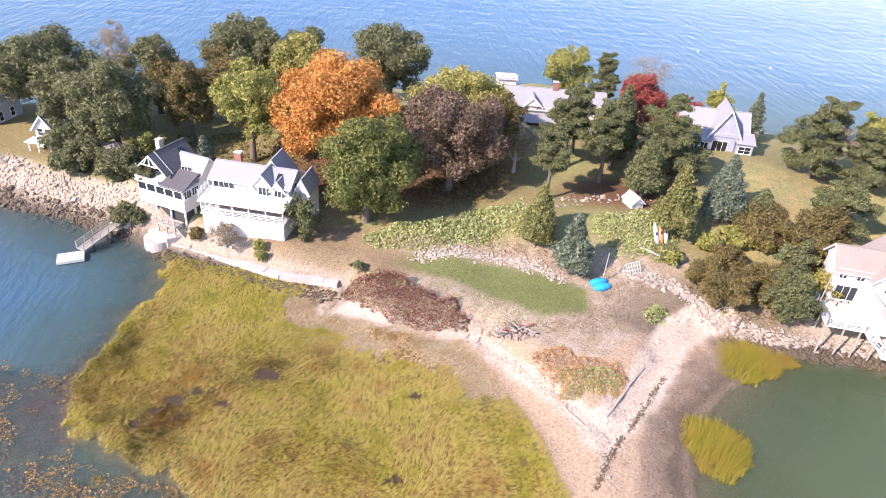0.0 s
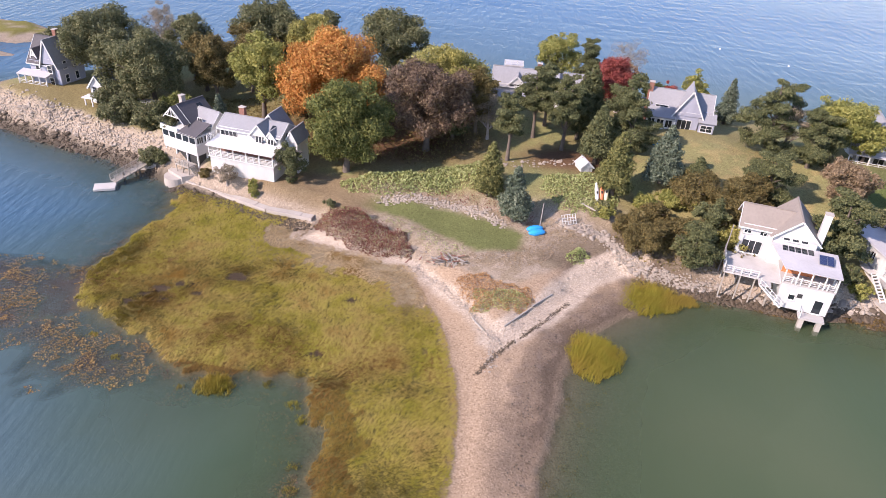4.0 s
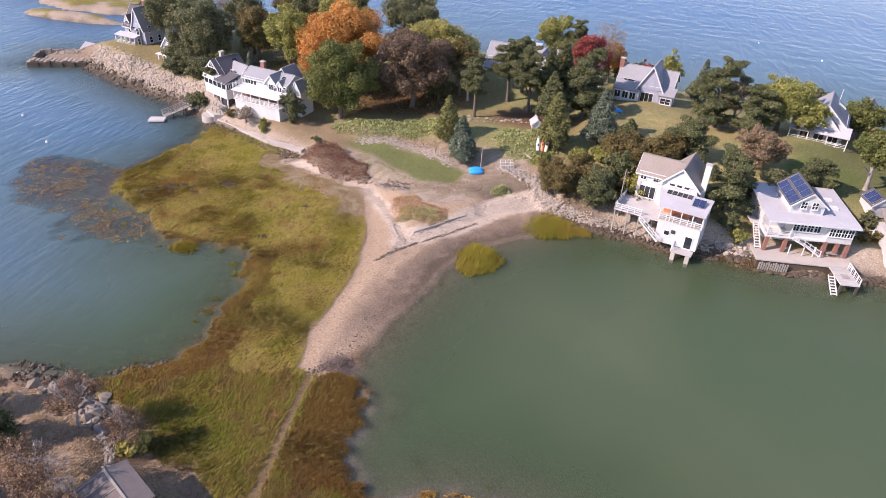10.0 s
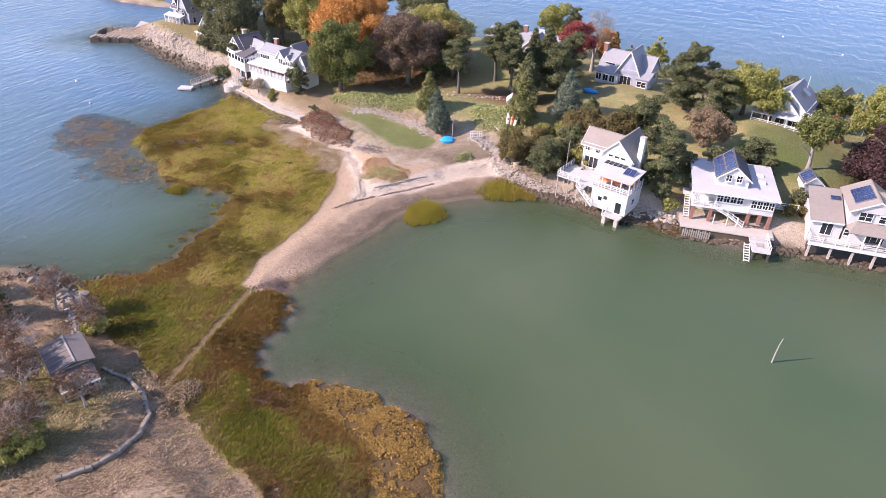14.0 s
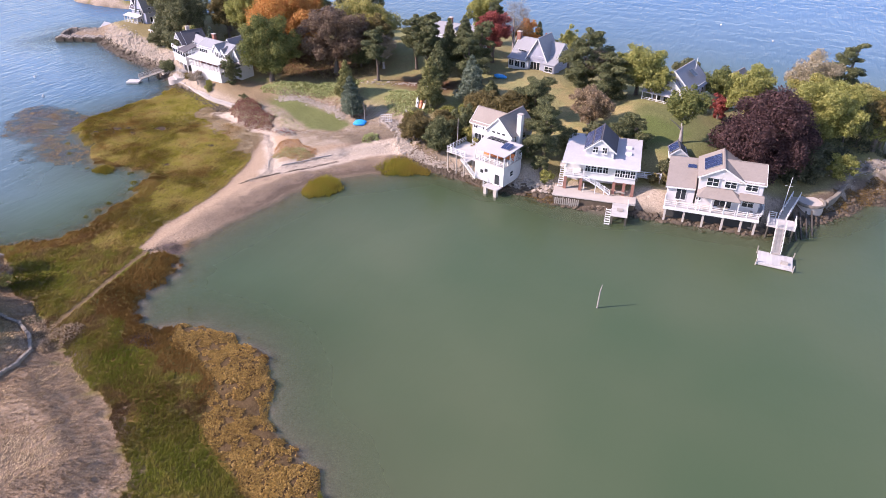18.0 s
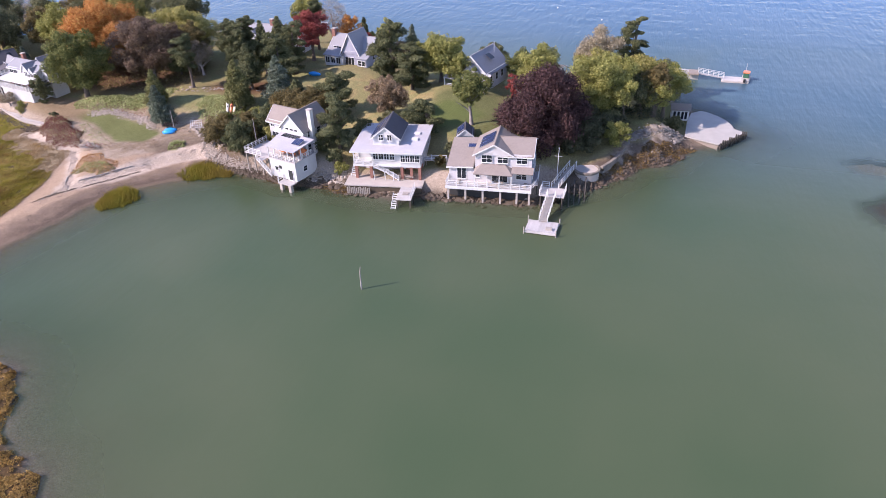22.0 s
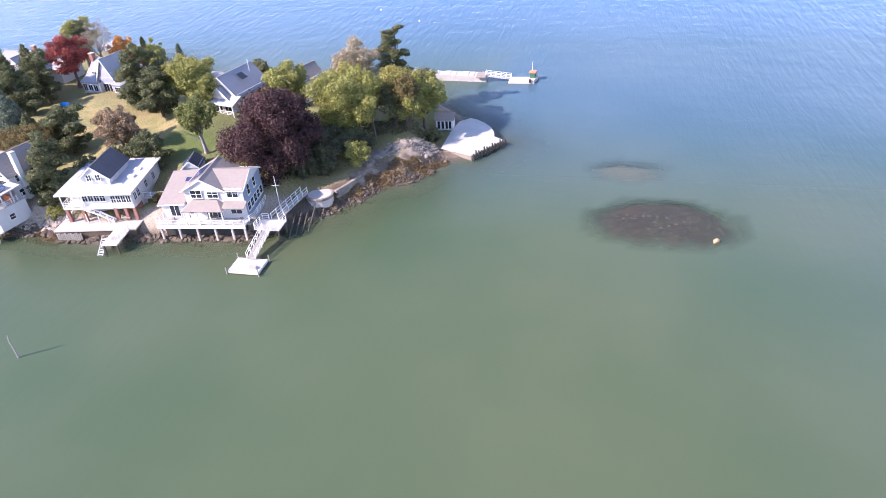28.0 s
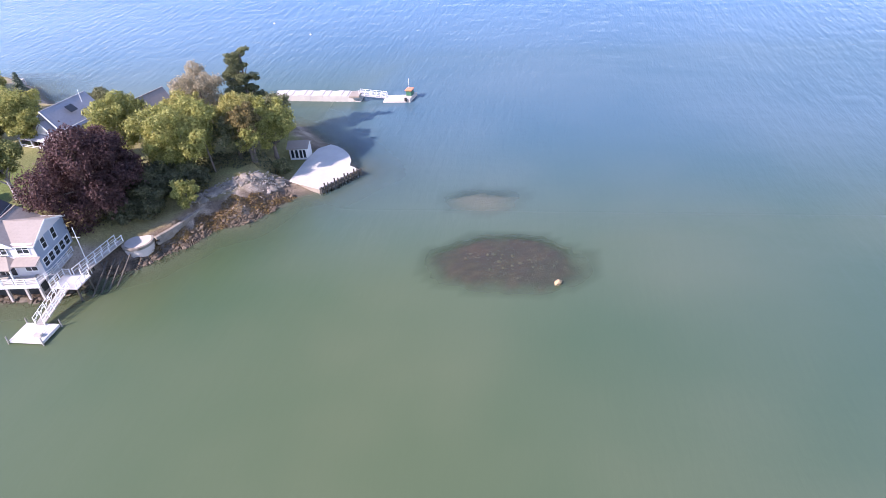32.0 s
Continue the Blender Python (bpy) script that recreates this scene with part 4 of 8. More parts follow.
def plant(kind, x, y, h, r, seed):
    leaves, shape, low, size, label, category = KINDS[kind]
    size *= 0.56
    rng = np.random.default_rng(seed)
    root = new({"shrub": "shrub", "bush": "bush"}.get(category, "tree"))
    root.matrix_basis = pose(x, y, ground_z(x, y) - 0.15)
    tagged(root, label, category, "trees and shrubs of the island")
    v, f = trunk_mesh(rng, h, r, 0.7 if shape == "b" else 0.92, 0 if shape == "c" else 7)
    link_mesh("trunk", from_arrays("trunk", v, f), M_barkp if kind in ("green", "grey", "baretree") else M_bark, root)
    if shape == "p":
        v, f = pine(rng, h, r, low, size, 8.0)
    elif shape == "c":
        v, f = conifer(rng, h, r * (1.08 if "cedar" in kind else 1.0), low + rng.uniform(0, 0.14), size, 8.0, 0.72 if "cedar" in kind else 0.8)
    else:
        v, f = broadleaf(rng, h, r, low, size, {"grey": 3.0, "baretree": 0.9, "ygrey": 5.0}.get(kind, 8.0), 26 + int(r * 4.5), 0.25 if kind == "beech" else 0.0)
    link_mesh("crown", from_arrays("crown", v, f), leaves, root)
    return root


for i, (kind, x, y, h, r) in enumerate(TREES):
    plant(kind, x, y, h, r, 100 + i)


def blades(rng, x, y, z, height, width, lean, per=4):
    """Grass tufts of narrow leaning blades at the places given."""
    n = len(x)
    base = np.repeat(np.stack([x, y, z], 1), per, 0)
    m = n * per
    base[:, :2] += rng.normal(0, 0.1, (m, 2))
    h = height * rng.uniform(0.55, 1.25, m)
    an = rng.uniform(0, 2 * np.pi, m)
    side = np.stack([np.cos(an), np.sin(an), np.zeros(m)], 1) * width * rng.uniform(0.6, 1.3, (m, 1))
    sw = (fractal(base[:, 0], base[:, 1], 0.16) - 0.5) * 5.0
    lx, ly = lean[0] * np.cos(sw) - lean[1] * np.sin(sw), lean[0] * np.sin(sw) + lean[1] * np.cos(sw)
    tip = base + np.stack([(lx + rng.normal(0, 0.25, m)) * h, (ly + rng.normal(0, 0.25, m)) * h, h], 1)
    v = np.stack([base - side, base + side, tip], 1).reshape(-1, 3)
    return v, np.arange(m * 3).reshape(m, 3)


def scatter(rng, box, density):
    x0, y0, x1, y1 = box
    n = int((x1 - x0) * (y1 - y0) * density)
    return rng.uniform(x0, x1, n), rng.uniform(y0, y1, n)


rng = np.random.default_rng(5)
px, py = scatter(rng, (-40, -25, 72, 78), 32.0)
pz, pdi, pdm, pdd, pds, pdw, pdk, prf, pbar = land(px, py)
hole = fractal(px + 3, py + 8, 0.3)
wet = np.min([np.hypot((px - a) / 1.5, py - b) - c for a, b, c in POOLS], axis=0) + (fractal(px, py, 0.9) - 0.5)
ok = (pdm > -0.4) & (pds < 0.3) & (pdi < 0.2) & (pdd < 0.5) & (pdk < 0.0) & (pz > -0.1)
ok &= (hole > 0.16) & (line_dist(PATH_DIRT, px, py) > 0.42) & (wet > 0)
right = px > np.interp(py, [-6, 0, 8, 16], [23, 21.5, 20, 19])
wrack = (line_dist(PATH_MAIN, px, py) + (fractal(px + 4, py, 0.2) - 0.5) * 9 < 5.5) & (py > 50)
lo = ok & ~(right & (py < 17)) & ~wrack & ~((py > 16.5) & (px > np.interp(py, [16, 30, 45, 56], [17.6, 18, 20, 25])))
rim = lo & (pdm + (hole - 0.5) * 5 < 3.4) & (px < 9) & (py < 37) & (py > 5)
lo &= ~rim
v, f = blades(rng, px[rim], py[rim], pz[rim], 0.28, 0.026, (0.6, 0.3), 6)
tagged(link_mesh("marsh_grass", from_arrays("marsh_grass", v, f), G_marshr), "rusty brown marsh grass along the bay's edge", "marsh grass", kind="stuff")
near = lo & (py + (hole - 0.5) * 14 < 15)
v, f = blades(rng, px[near], py[near], pz[near], 0.36, 0.03, (0.6, 0.25), 5)
tagged(link_mesh("marsh_grass", from_arrays("marsh_grass", v, f), G_marsho), "green and olive marsh grass below the mound", "marsh grass", kind="stuff")
lo &= ~near
v, f = blades(rng, px[lo], py[lo], pz[lo], 0.3, 0.026, (0.8, 0.35), 6)
tagged(link_mesh("marsh_grass", from_arrays("marsh_grass", v, f), G_marsh), "yellow-green salt marsh grass with orange patches", "marsh grass", kind="stuff")
hi = ok & right & (py < 17)
band = line_dist([(32, -3.2), (36.2, -5.5), (41, -6.8), (48, -9.8), (55, -13), (66, -20)], px, py) + (hole - 0.5) * 3 < 2.0
ru = hi & ((py + (hole - 0.5) * 6 + 0.25 * (px - 24) > 2) & ~band)
v, f = blades(rng, px[ru], py[ru], pz[ru], 0.42, 0.021, (0.35, 0.15), 8)
tagged(link_mesh("reeds", from_arrays("reeds", v, f), G_marshb), "russet-brown marsh grass by the cove", "marsh grass", kind="stuff")
ol = hi & ~ru
gr = hi & band
v, f = blades(rng, px[gr], py[gr], pz[gr], 0.42, 0.024, (0.35, 0.15), 8)
tagged(link_mesh("reeds", from_arrays("reeds", v, f), G_fresh), "fresh green band of marsh grass beside the rockweed", "marsh grass", kind="stuff")
ol &= ~band
v, f = blades(rng, px[ol], py[ol], pz[ol], 0.38, 0.022, (0.35, 0.15), 8)
tagged(link_mesh("reeds", from_arrays("reeds", v, f), G_marsho), "olive and purple-brown marsh grass by the mound", "marsh grass", kind="stuff")
ok2 = ((pdd + (fractal(px + 50, py + 20, 0.4) - 0.5) * 6 > 0.3) & (pdd > -1.5) & (pdi < 0)) | (ok & wrack & (fractal(px, py + 5, 0.7) > 0.4))
v, f = blades(rng, px[ok2], py[ok2], pz[ok2], 0.2, 0.042, (0.9, 0.3), 2)
tagged(link_mesh("dry_grass", from_arrays("dry_grass", v, f), G_dry), "matted pale straw-coloured dry grass", "dry grass", kind="stuff")
# golden rockweed draped on the tidal flat
x2, y2 = scatter(rng, (30, -22, 75, 9), 300.0)
k2 = land(x2, y2)
ok = (k2[6] > -0.4) & (fractal(x2, y2, 0.9) > 0.43)
c = np.stack([x2, y2, k2[0] + rng.uniform(0.02, 0.16, len(x2))], 1)[ok]
v, f = sprigs(rng, c, np.tile([[0, 0, 1.0]], (len(c), 1)), 0.095)
tagged(link_mesh("rockweed", from_arrays("rockweed", v, f), G_weed), "golden-brown rockweed lying on the tidal flat", "seaweed", kind="stuff")


def clump(x, y, rx, ry, h, seed, dens=26):
    """A domed stand of blades, tallest in the middle and thinning out to a ragged edge."""
    rng = np.random.default_rng(seed)
    n = int(np.pi * rx * ry * dens)
    a, q = rng.uniform(0, 2 * np.pi, n), rng.random(n) ** 0.58
    edge = 1 + 0.08 * np.sin(a * 3 + seed) + 0.05 * np.sin(a * 7) + rng.normal(0, 0.05, n)
    cx, cy = x + np.cos(a) * rx * q * edge, y + np.sin(a) * ry * q * edge
    pieces = []
    for lo_, hi_, k in ((0.0, 0.45, 1.3), (0.45, 0.75, 1.05), (0.75, 1.01, 0.7)):
        m = (q >= lo_) & (q < hi_)
        pieces.append(blades(rng, cx[m], cy[m], np.full(m.sum(), -0.15), h * k, 0.03, (0.25, 0.1), 8))
    v, f = join(pieces)
    ob = link_mesh("grass_clump", from_arrays("grass_clump", v, f), G_cord)
    return tagged(ob, "round clump of yellow-green cordgrass standing in the shallows", "grass clump", kind="stuff")


clump(30.0, 46.0, 3.3, 3.9, 1.2, 1)
clump(38.2, 59.6, 4.4, 3.9, 1.2, 2)
clump(43.0, 59.6, 2.2, 1.2, 0.8, 4)
clump(-11.0, 34.4, 2.1, 1.7, 0.8, 3)
for i, (x, y, r) in enumerate(((-2.1, 33.0, 0.9), (-0.4, 31.2, 1.0), (0.2, 25.4, 0.7), (0.6, 22.6, 0.8), (0.4, 20.4, 0.6), (-27.7, 40.2, 0.8), (-23.2, 37.0, 0.7), (-14.6, 33.6, 0.6), (-32.2, 46.6, 1.2), (-5.6, 35.6, 0.8))):
    clump(x, y, r, r * 0.8, 0.32, 30 + i, 18)

# ---- building helpers ----
def box(u0, v0, z0, u1, v1, z1, bevel=0.0):
    bm = bmesh.new()
    bmesh.ops.create_cube(bm, size=1, matrix=Matrix.LocRotScale(((u0 + u1) / 2, (v0 + v1) / 2, (z0 + z1) / 2), None, (abs(u1 - u0), abs(v1 - v0), abs(z1 - z0))))
    if bevel:
        bmesh.ops.bevel(bm, geom=bm.edges[:], offset=bevel, segments=1, affect="EDGES")
    return bm


def slab(pts, thick):
    """A plate under the polygon pts, thick along its normal."""
    bm = bmesh.new()
    p = [Vector(q) for q in pts]
    nrm = (p[1] - p[0]).cross(p[2] - p[0]).normalized()
    if nrm.z < 0:
        p.reverse()
        nrm = -nrm
    top = [bm.verts.new(q) for q in p]
    bot = [bm.verts.new(q - nrm * thick) for q in p]
    n = len(p)
    bm.faces.new(top)
    bm.faces.new(bot[::-1])
    for i in range(n):
        j = (i + 1) % n
        bm.faces.new((top[i], bot[i], bot[j], top[j]))
    return bm


def bar(a, b, w, h=None):
    """A straight square bar from a to b."""
    a, b = Vector(a), Vector(b)
    d = b - a
    q = d.to_track_quat("Z", "Y")
    bm = bmesh.new()
    bmesh.ops.create_cube(bm, size=1, matrix=Matrix.LocRotScale((a + b) / 2, q, (w, h or w, d.length)))
    return bm


def pole(a, b, r0, r1, n=8):
    v, f = tube([a, [(p + q) / 2 for p, q in zip(a, b)], b], [r0, (r0 + r1) / 2, r1], n)
    return from_arrays("pole", v, f)


WINDOWS = {}
TURN_OF = {"f": 0, "r": 90, "b": 180, "l": -90}


class Building:
    def __init__(self, name, x, y, yaw, label, category="house", z=0.0, group="houses of the island"):
        self.root = new(name)
        self.root.matrix_basis = pose(x, y, z, 0, 0, yaw)
        tagged(self.root, label, category, group)
        self.shared = {}

    def add(self, name, bm, mat, label="", parent=None):
        return part(name, bm, mat, parent or self.root, label)

    def wall(self, u0, v0, z0, u1, v1, z1, mat):
        return self.add("wall", box(u0, v0, z0, u1, v1, z1), mat)

    def gable(self, u0, v0, u1, v1, ze, zr, axis, mat, wallmat, over=0.35, at=0.5, thick=0.16, ends="both", mat2=None):
        """Two roof slopes over a rectangle, with the ridge along u or v, and the gable walls under it."""
        if axis == "v":
            ur = u0 + (u1 - u0) * at
            sl, sr = (zr - ze) / (ur - u0), (zr - ze) / (u1 - ur)
            a, b = v0 - over, v1 + over
            self.add("roof_slope", slab([(u0 - over, a, ze - sl * over), (ur, a, zr), (ur, b, zr), (u0 - over, b, ze - sl * over)], thick), mat)
            self.add("roof_slope", slab([(ur, a, zr), (u1 + over, a, ze - sr * over), (u1 + over, b, ze - sr * over), (ur, b, zr)], thick), mat2 or mat)
            for v, k in ((v0, "f"), (v1, "b")):
                if ends in ("both", k):
                    w = 0.14 if k == "f" else -0.14
                    self.add("gable_wall", slab([(u0, v, ze - 0.1), (ur, v, zr - 0.12), (u1, v, ze - 0.1)], 0.14), wallmat)
            for s, e, zz in ((u0 - over, ur, ze - sl * over), (u1 + over, ur, ze - sr * over)):
                self.add("barge_board", bar((s, a - 0.03, zz - 0.08), (e, a - 0.03, zr - 0.08), 0.06, 0.22), M_trim)
            self.add("ridge_cap", bar((ur, a, zr + 0.02), (ur, b, zr + 0.02), 0.2, 0.1), mat)
        else:
            vr = v0 + (v1 - v0) * at
            sl, sr = (zr - ze) / (vr - v0), (zr - ze) / (v1 - vr)
            a, b = u0 - over, u1 + over
            self.add("roof_slope", slab([(a, v0 - over, ze - sl * over), (b, v0 - over, ze - sl * over), (b, vr, zr), (a, vr, zr)], thick), mat)
            self.add("roof_slope", slab([(a, vr, zr), (b, vr, zr), (b, v1 + over, ze - sr * over), (a, v1 + over, ze - sr * over)], thick), mat2 or mat)
            for u in (u0, u1):
                self.add("gable_wall", slab([(u, v0, ze - 0.1), (u, vr, zr - 0.12), (u, v1, ze - 0.1)], 0.14), wallmat)
                q = u - over - 0.03 if u == u0 else u + over + 0.03
                for s, zz in ((v0 - over, ze - sl * over), (v1 + over, ze - sr * over)):
                    self.add("barge_board", bar((q, s, zz - 0.08), (q, vr, zr - 0.08), 0.06, 0.22), M_trim)
            self.add("fascia", bar((a, v0 - over - 0.03, ze - sl * over - 0.08), (b, v0 - over - 0.03, ze - sl * over - 0.08), 0.06, 0.2), M_trim)
            self.add("ridge_cap", bar((a, vr, zr + 0.02), (b, vr, zr + 0.02), 0.2, 0.1), mat)

    def window(self, u, v, z, w, h, face="f", nx=1, ny=2, door=False):
        """A window standing on a wall face at its middle point: trim, bars, sill and dark panes."""
        key = (round(w, 2), round(h, 2), nx, ny)
        if key not in WINDOWS:
            t, m = 0.09, 0.035
            xs = [-w / 2 - t] + [q for i in range(nx) for q in (-w / 2 + w * i / nx + (m if i else 0), -w / 2 + w * (i + 1) / nx - (m if i < nx - 1 else 0))] + [w / 2 + t]
            zs = [-h / 2 - t] + [q for i in range(ny) for q in (-h / 2 + h * i / ny + (m * 0.7 if i else 0), -h / 2 + h * (i + 1) / ny - (m * 0.7 if i < ny - 1 else 0))] + [h / 2 + t]
            bm = bmesh.new()
            g = [[bm.verts.new((x, -0.07, z_)) for z_ in zs] for x in xs]
            for i in range(len(xs) - 1):
                for k in range(len(zs) - 1):
                    if not (i % 2 and k % 2):
                        bm.faces.new((g[i][k], g[i + 1][k], g[i + 1][k + 1], g[i][k + 1]))
            ex = bmesh.ops.extrude_face_region(bm, geom=bm.faces[:])
            bmesh.ops.translate(bm, vec=(0, 0.09, 0), verts=[e for e in ex["geom"] if isinstance(e, bmesh.types.BMVert)])
            bmesh.ops.recalc_face_normals(bm, faces=bm.faces[:])
            meshes = []
            pw, ph = xs[2] - xs[1] + 0.01, zs[2] - zs[1] + 0.01
            for nm, b_, mt in (("window", bm, M_trim), ("pane", box(-pw / 2 - 0.02, -0.02, -ph / 2 - 0.02, pw / 2 + 0.02, 0.0, ph / 2 + 0.02), M_glass),
                               ("sill", box(-w / 2 - t - 0.05, -0.14, -h / 2 - t - 0.06, w / 2 + t + 0.05, 0.0, -h / 2 - t + 0.003), M_trim)):
                me = bpy.data.meshes.new(nm)
                b_.to_mesh(me)
                b_.free()
                me.materials.append(mt)
                meshes.append(me)
            spots = [((xs[i] + xs[i + 1]) / 2, (zs[k] + zs[k + 1]) / 2) for i in range(1, len(xs) - 1, 2) for k in range(1, len(zs) - 1, 2)]
            WINDOWS[key] = (*meshes, spots)
        fm, pm, sm, spots = WINDOWS[key]
        ob = new("door" if door else "window", fm)
        ob.parent = self.root
        ob.matrix_basis = pose(u, v, z, 0, 0, TURN_OF[face])
        for x, z_ in spots:
            pn = new("pane", pm)
            pn.parent = ob
            pn.matrix_basis = pose(x, -0.014, z_)
        sl = new("sill", sm)
        sl.parent = ob
        return ob

    def rail(self, a, b, height=0.95, step=1.6, bars=3, mat=None, posts=True, balusters=0.0):
        """A railing from a to b: each post, and the level rails between."""
        mat = mat or M_trim
        a, b = Vector(a), Vector(b)
        n = max(1, round((b - a).length / step))
        up = Vector((0, 0, 1))
        if posts:
            if "post" not in self.shared:
                me = bpy.data.meshes.new("railing_post")
                bm = box(-0.055, -0.055, 0, 0.055, 0.055, 1.06)
                bm.to_mesh(me)
                bm.free()
                me.materials.append(mat)
                self.shared["post"] = me
            for i in range(n + 1):
                o = new("railing_post", self.shared["post"])
                o.parent = self.root
                o.matrix_basis = Matrix.Translation(a + (b - a) * i / n)
        for k in range(bars):
            h = height * (k + 1) / bars
            self.add("rail", bar(a + up * h, b + up * h, 0.05, 0.09 if k == bars - 1 else 0.06), mat)
        if balusters:
            m = int((b - a).length / balusters)
            bm = bmesh.new()
            for i in range(m):
                p = a + (b - a) * (i + 0.5) / m
                bmesh.ops.create_cube(bm, size=1, matrix=Matrix.LocRotScale(p + up * height / 2, None, (0.035, 0.035, height)))
            self.add("balusters", bm, mat)

    def posts(self, name, places, w, z0, z1, mat):
        for u, v in places:
            self.add(name, box(u - w / 2, v - w / 2, z0, u + w / 2, v + w / 2, z1), mat)

    def stairs(self, a, b, width_vec, steps, mat):
        """A straight open stair from a up to b: two stringers and each tread."""
        a, b, w = Vector(a), Vector(b), Vector(width_vec)
        for o in (Vector(), w):
            self.add("stringer", bar(a + o, b + o, 0.07, 0.22), mat)
        for i in range(steps):
            p = a + (b - a) * (i + 0.5) / steps
            run = (b - a)
            run.z = 0
            run = run.normalized() * 0.14
            self.add("tread", slab([p - run, p + run, p + run + w, p - run + w], 0.05), mat)

    def chimney(self, u, v, z0, z1, w, d, mat):
        c = self.add("chimney", box(u - w / 2, v - d / 2, z0, u + w / 2, v + d / 2, z1), mat)
        self.add("chimney_cap", box(u - w / 2 - 0.07, v - d / 2 - 0.07, z1, u + w / 2 + 0.07, v + d / 2 + 0.07, z1 + 0.14), M_conc, "", c)

    def panel(self, pts, lift=0.09, cols=3):
        """A solar panel field lying on a roof slope, one frame with each module of its own."""
        p = [Vector(q) for q in pts]
        nrm = (p[1] - p[0]).cross(p[3] - p[0]).normalized()
        if nrm.z < 0:
            nrm = -nrm
        q = [c + nrm * lift for c in p]
        fr = self.add("solar_frame", slab(q, 0.05), M_metal)
        for i in range(cols):
            a0, a1 = (i + 0.03) / cols, (i + 0.97) / cols
            r = [q[0].lerp(q[1], a0), q[0].lerp(q[1], a1), q[3].lerp(q[2], a1), q[3].lerp(q[2], a0)]
            c = (q[0] + q[1] + q[2] + q[3]) / 4
            r = [x + (c - x) * 0.03 + nrm * 0.025 for x in r]
            self.add("solar_module", slab(r, 0.02), M_solar, "", fr)


# ---- white house with a tan roof and a boathouse porch ----
h = Building("house", 60.4, 57.4, -14, "white clapboard house with a tan roof over the shore rocks")
h.wall(-11.8, 6.6, 2.4, -7.4, 11.0, 9.2, M_white)
h.wall(-7.8, 5.6, 2.4, -2.5, 12.6, 9.0, M_white)
h.gable(-11.9, 6.6, -5.2, 11.2, 9.1, 11.2, "u", M_rtan, M_white)
h.gable(-7.9, 5.6, -2.4, 12.8, 8.9, 11.6, "v", M_rtan, M_white, 0.4)
h.wall(-6.2, 0.0, 1.6, 0, 5.5, 5.2, M_white)
h.add("porch_floor", box(-6.35, -0.1, 5.2, 0.1, 5.55, 5.34), M_deck)
h.wall(-6.2, 2.6, 5.34, -2.2, 2.74, 7.3, M_orange)
h.wall(-2.1, 3.4, 5.34, -0.1, 3.54, 6.6, M_orange)
h.add("porch_roof", slab([(-6.5, -0.2, 7.45), (0.2, -0.2, 7.45), (0.2, 5.58, 7.8), (-7.9, 5.58, 7.8)], 0.14), M_flat)
h.posts("porch_post", [(-6.2, 0.05), (-4.7, 0.05), (-3.1, 0.05), (-1.5, 0.05), (-0.05, 0.05), (-0.05, 1.9), (-0.05, 3.7)], 0.15, 5.34, 7.4, M_trim)
h.rail((-6.2, 0, 5.34), (0, 0, 5.34), 0.85, 1.0, 3)
h.rail((0, 0, 5.34), (0, 5.4, 5.34), 0.85, 1.1, 3)
for k in range(5):
    h.add("skylight", slab([(-6.6 + k * 0.78, 4.1, 7.76), (-5.95 + k * 0.78, 4.1, 7.76), (-5.95 + k * 0.78, 5.3, 7.84), (-6.6 + k * 0.78, 5.3, 7.84)], 0.06), M_glass)
h.panel([(-2.4, 2.2, 7.62), (-0.6, 2.2, 7.62), (-0.6, 3.9, 8.1), (-2.4, 3.9, 8.1)], 0.12, 2)
h.window(-10.0, 6.58, 5.9, 2.4, 1.9, "f", 3, 1)
for u in (-11.0, -9.0):
    h.window(u, 6.58, 8.3, 0.8, 0.8, "f", 2, 2)
for u in (-6.3, -5.2, -4.1):
    h.window(u, 5.58, 9.0, 0.75, 1.1, "f", 1, 2)
for v, z in ((6.9, 5.2), (9.6, 5.2), (7.2, 7.8), (9.8, 7.8)):
    h.window(-2.48, v, z, 0.9, 1.2, "r", 1, 2)
h.window(-11.82, 8.8, 6.2, 0.9, 1.3, "l", 1, 2)
h.chimney(-2.05, 7.6, 3.0, 12.3, 0.85, 0.8, M_trim)
h.add("deck", box(-13.2, 0.6, 4.45, -6.22, 6.55, 4.6), M_deck)
h.rail((-13.1, 0.7, 4.6), (-9.0, 0.7, 4.6), 0.95, 1.0, 3)
h.rail((-13.1, 0.7, 4.6), (-13.1, 6.4, 4.6), 0.95, 1.0, 3)
h.posts("deck_post", [(-13, 0.8), (-11, 0.8), (-9.2, 0.8), (-13, 3.4), (-11, 3.4), (-7.2, 0.8)], 0.16, 0.6, 4.45, M_wood)
h.stairs((-5.6, -0.7, 1.8), (-8.8, -0.7, 4.5), (0, 0.65, 0), 12, M_trim)
h.rail((-5.6, -0.75, 1.9), (-8.8, -0.75, 4.5), 0.9, 1.1, 2)
h.add("landing", box(-8.9, -0.8, 4.42, -7.4, 0.58, 4.56), M_deck)
h.add("boat_landing", box(-3.3, -1.6, 1.35, -0.2, 0.0, 1.52), M_deck)
h.rail((-3.2, -1.5, 1.52), (-3.2, -0.2, 1.52), 0.9, 0.9, 2)
h.posts("concrete_pier", [(-2.8, -1.2), (-0.7, -1.2)], 0.6, -0.8, 1.35, M_conc)
h.window(-4.6, -0.02, 3.4, 0.7, 0.7, "f", 1, 1)
h.window(-1.3, -0.02, 2.7, 1.0, 1.9, "f", 1, 1, True)
h.add("life_ring", box(-4.0, -0.1, 3.5, -3.4, -0.02, 4.1, 0.03), M_dark)
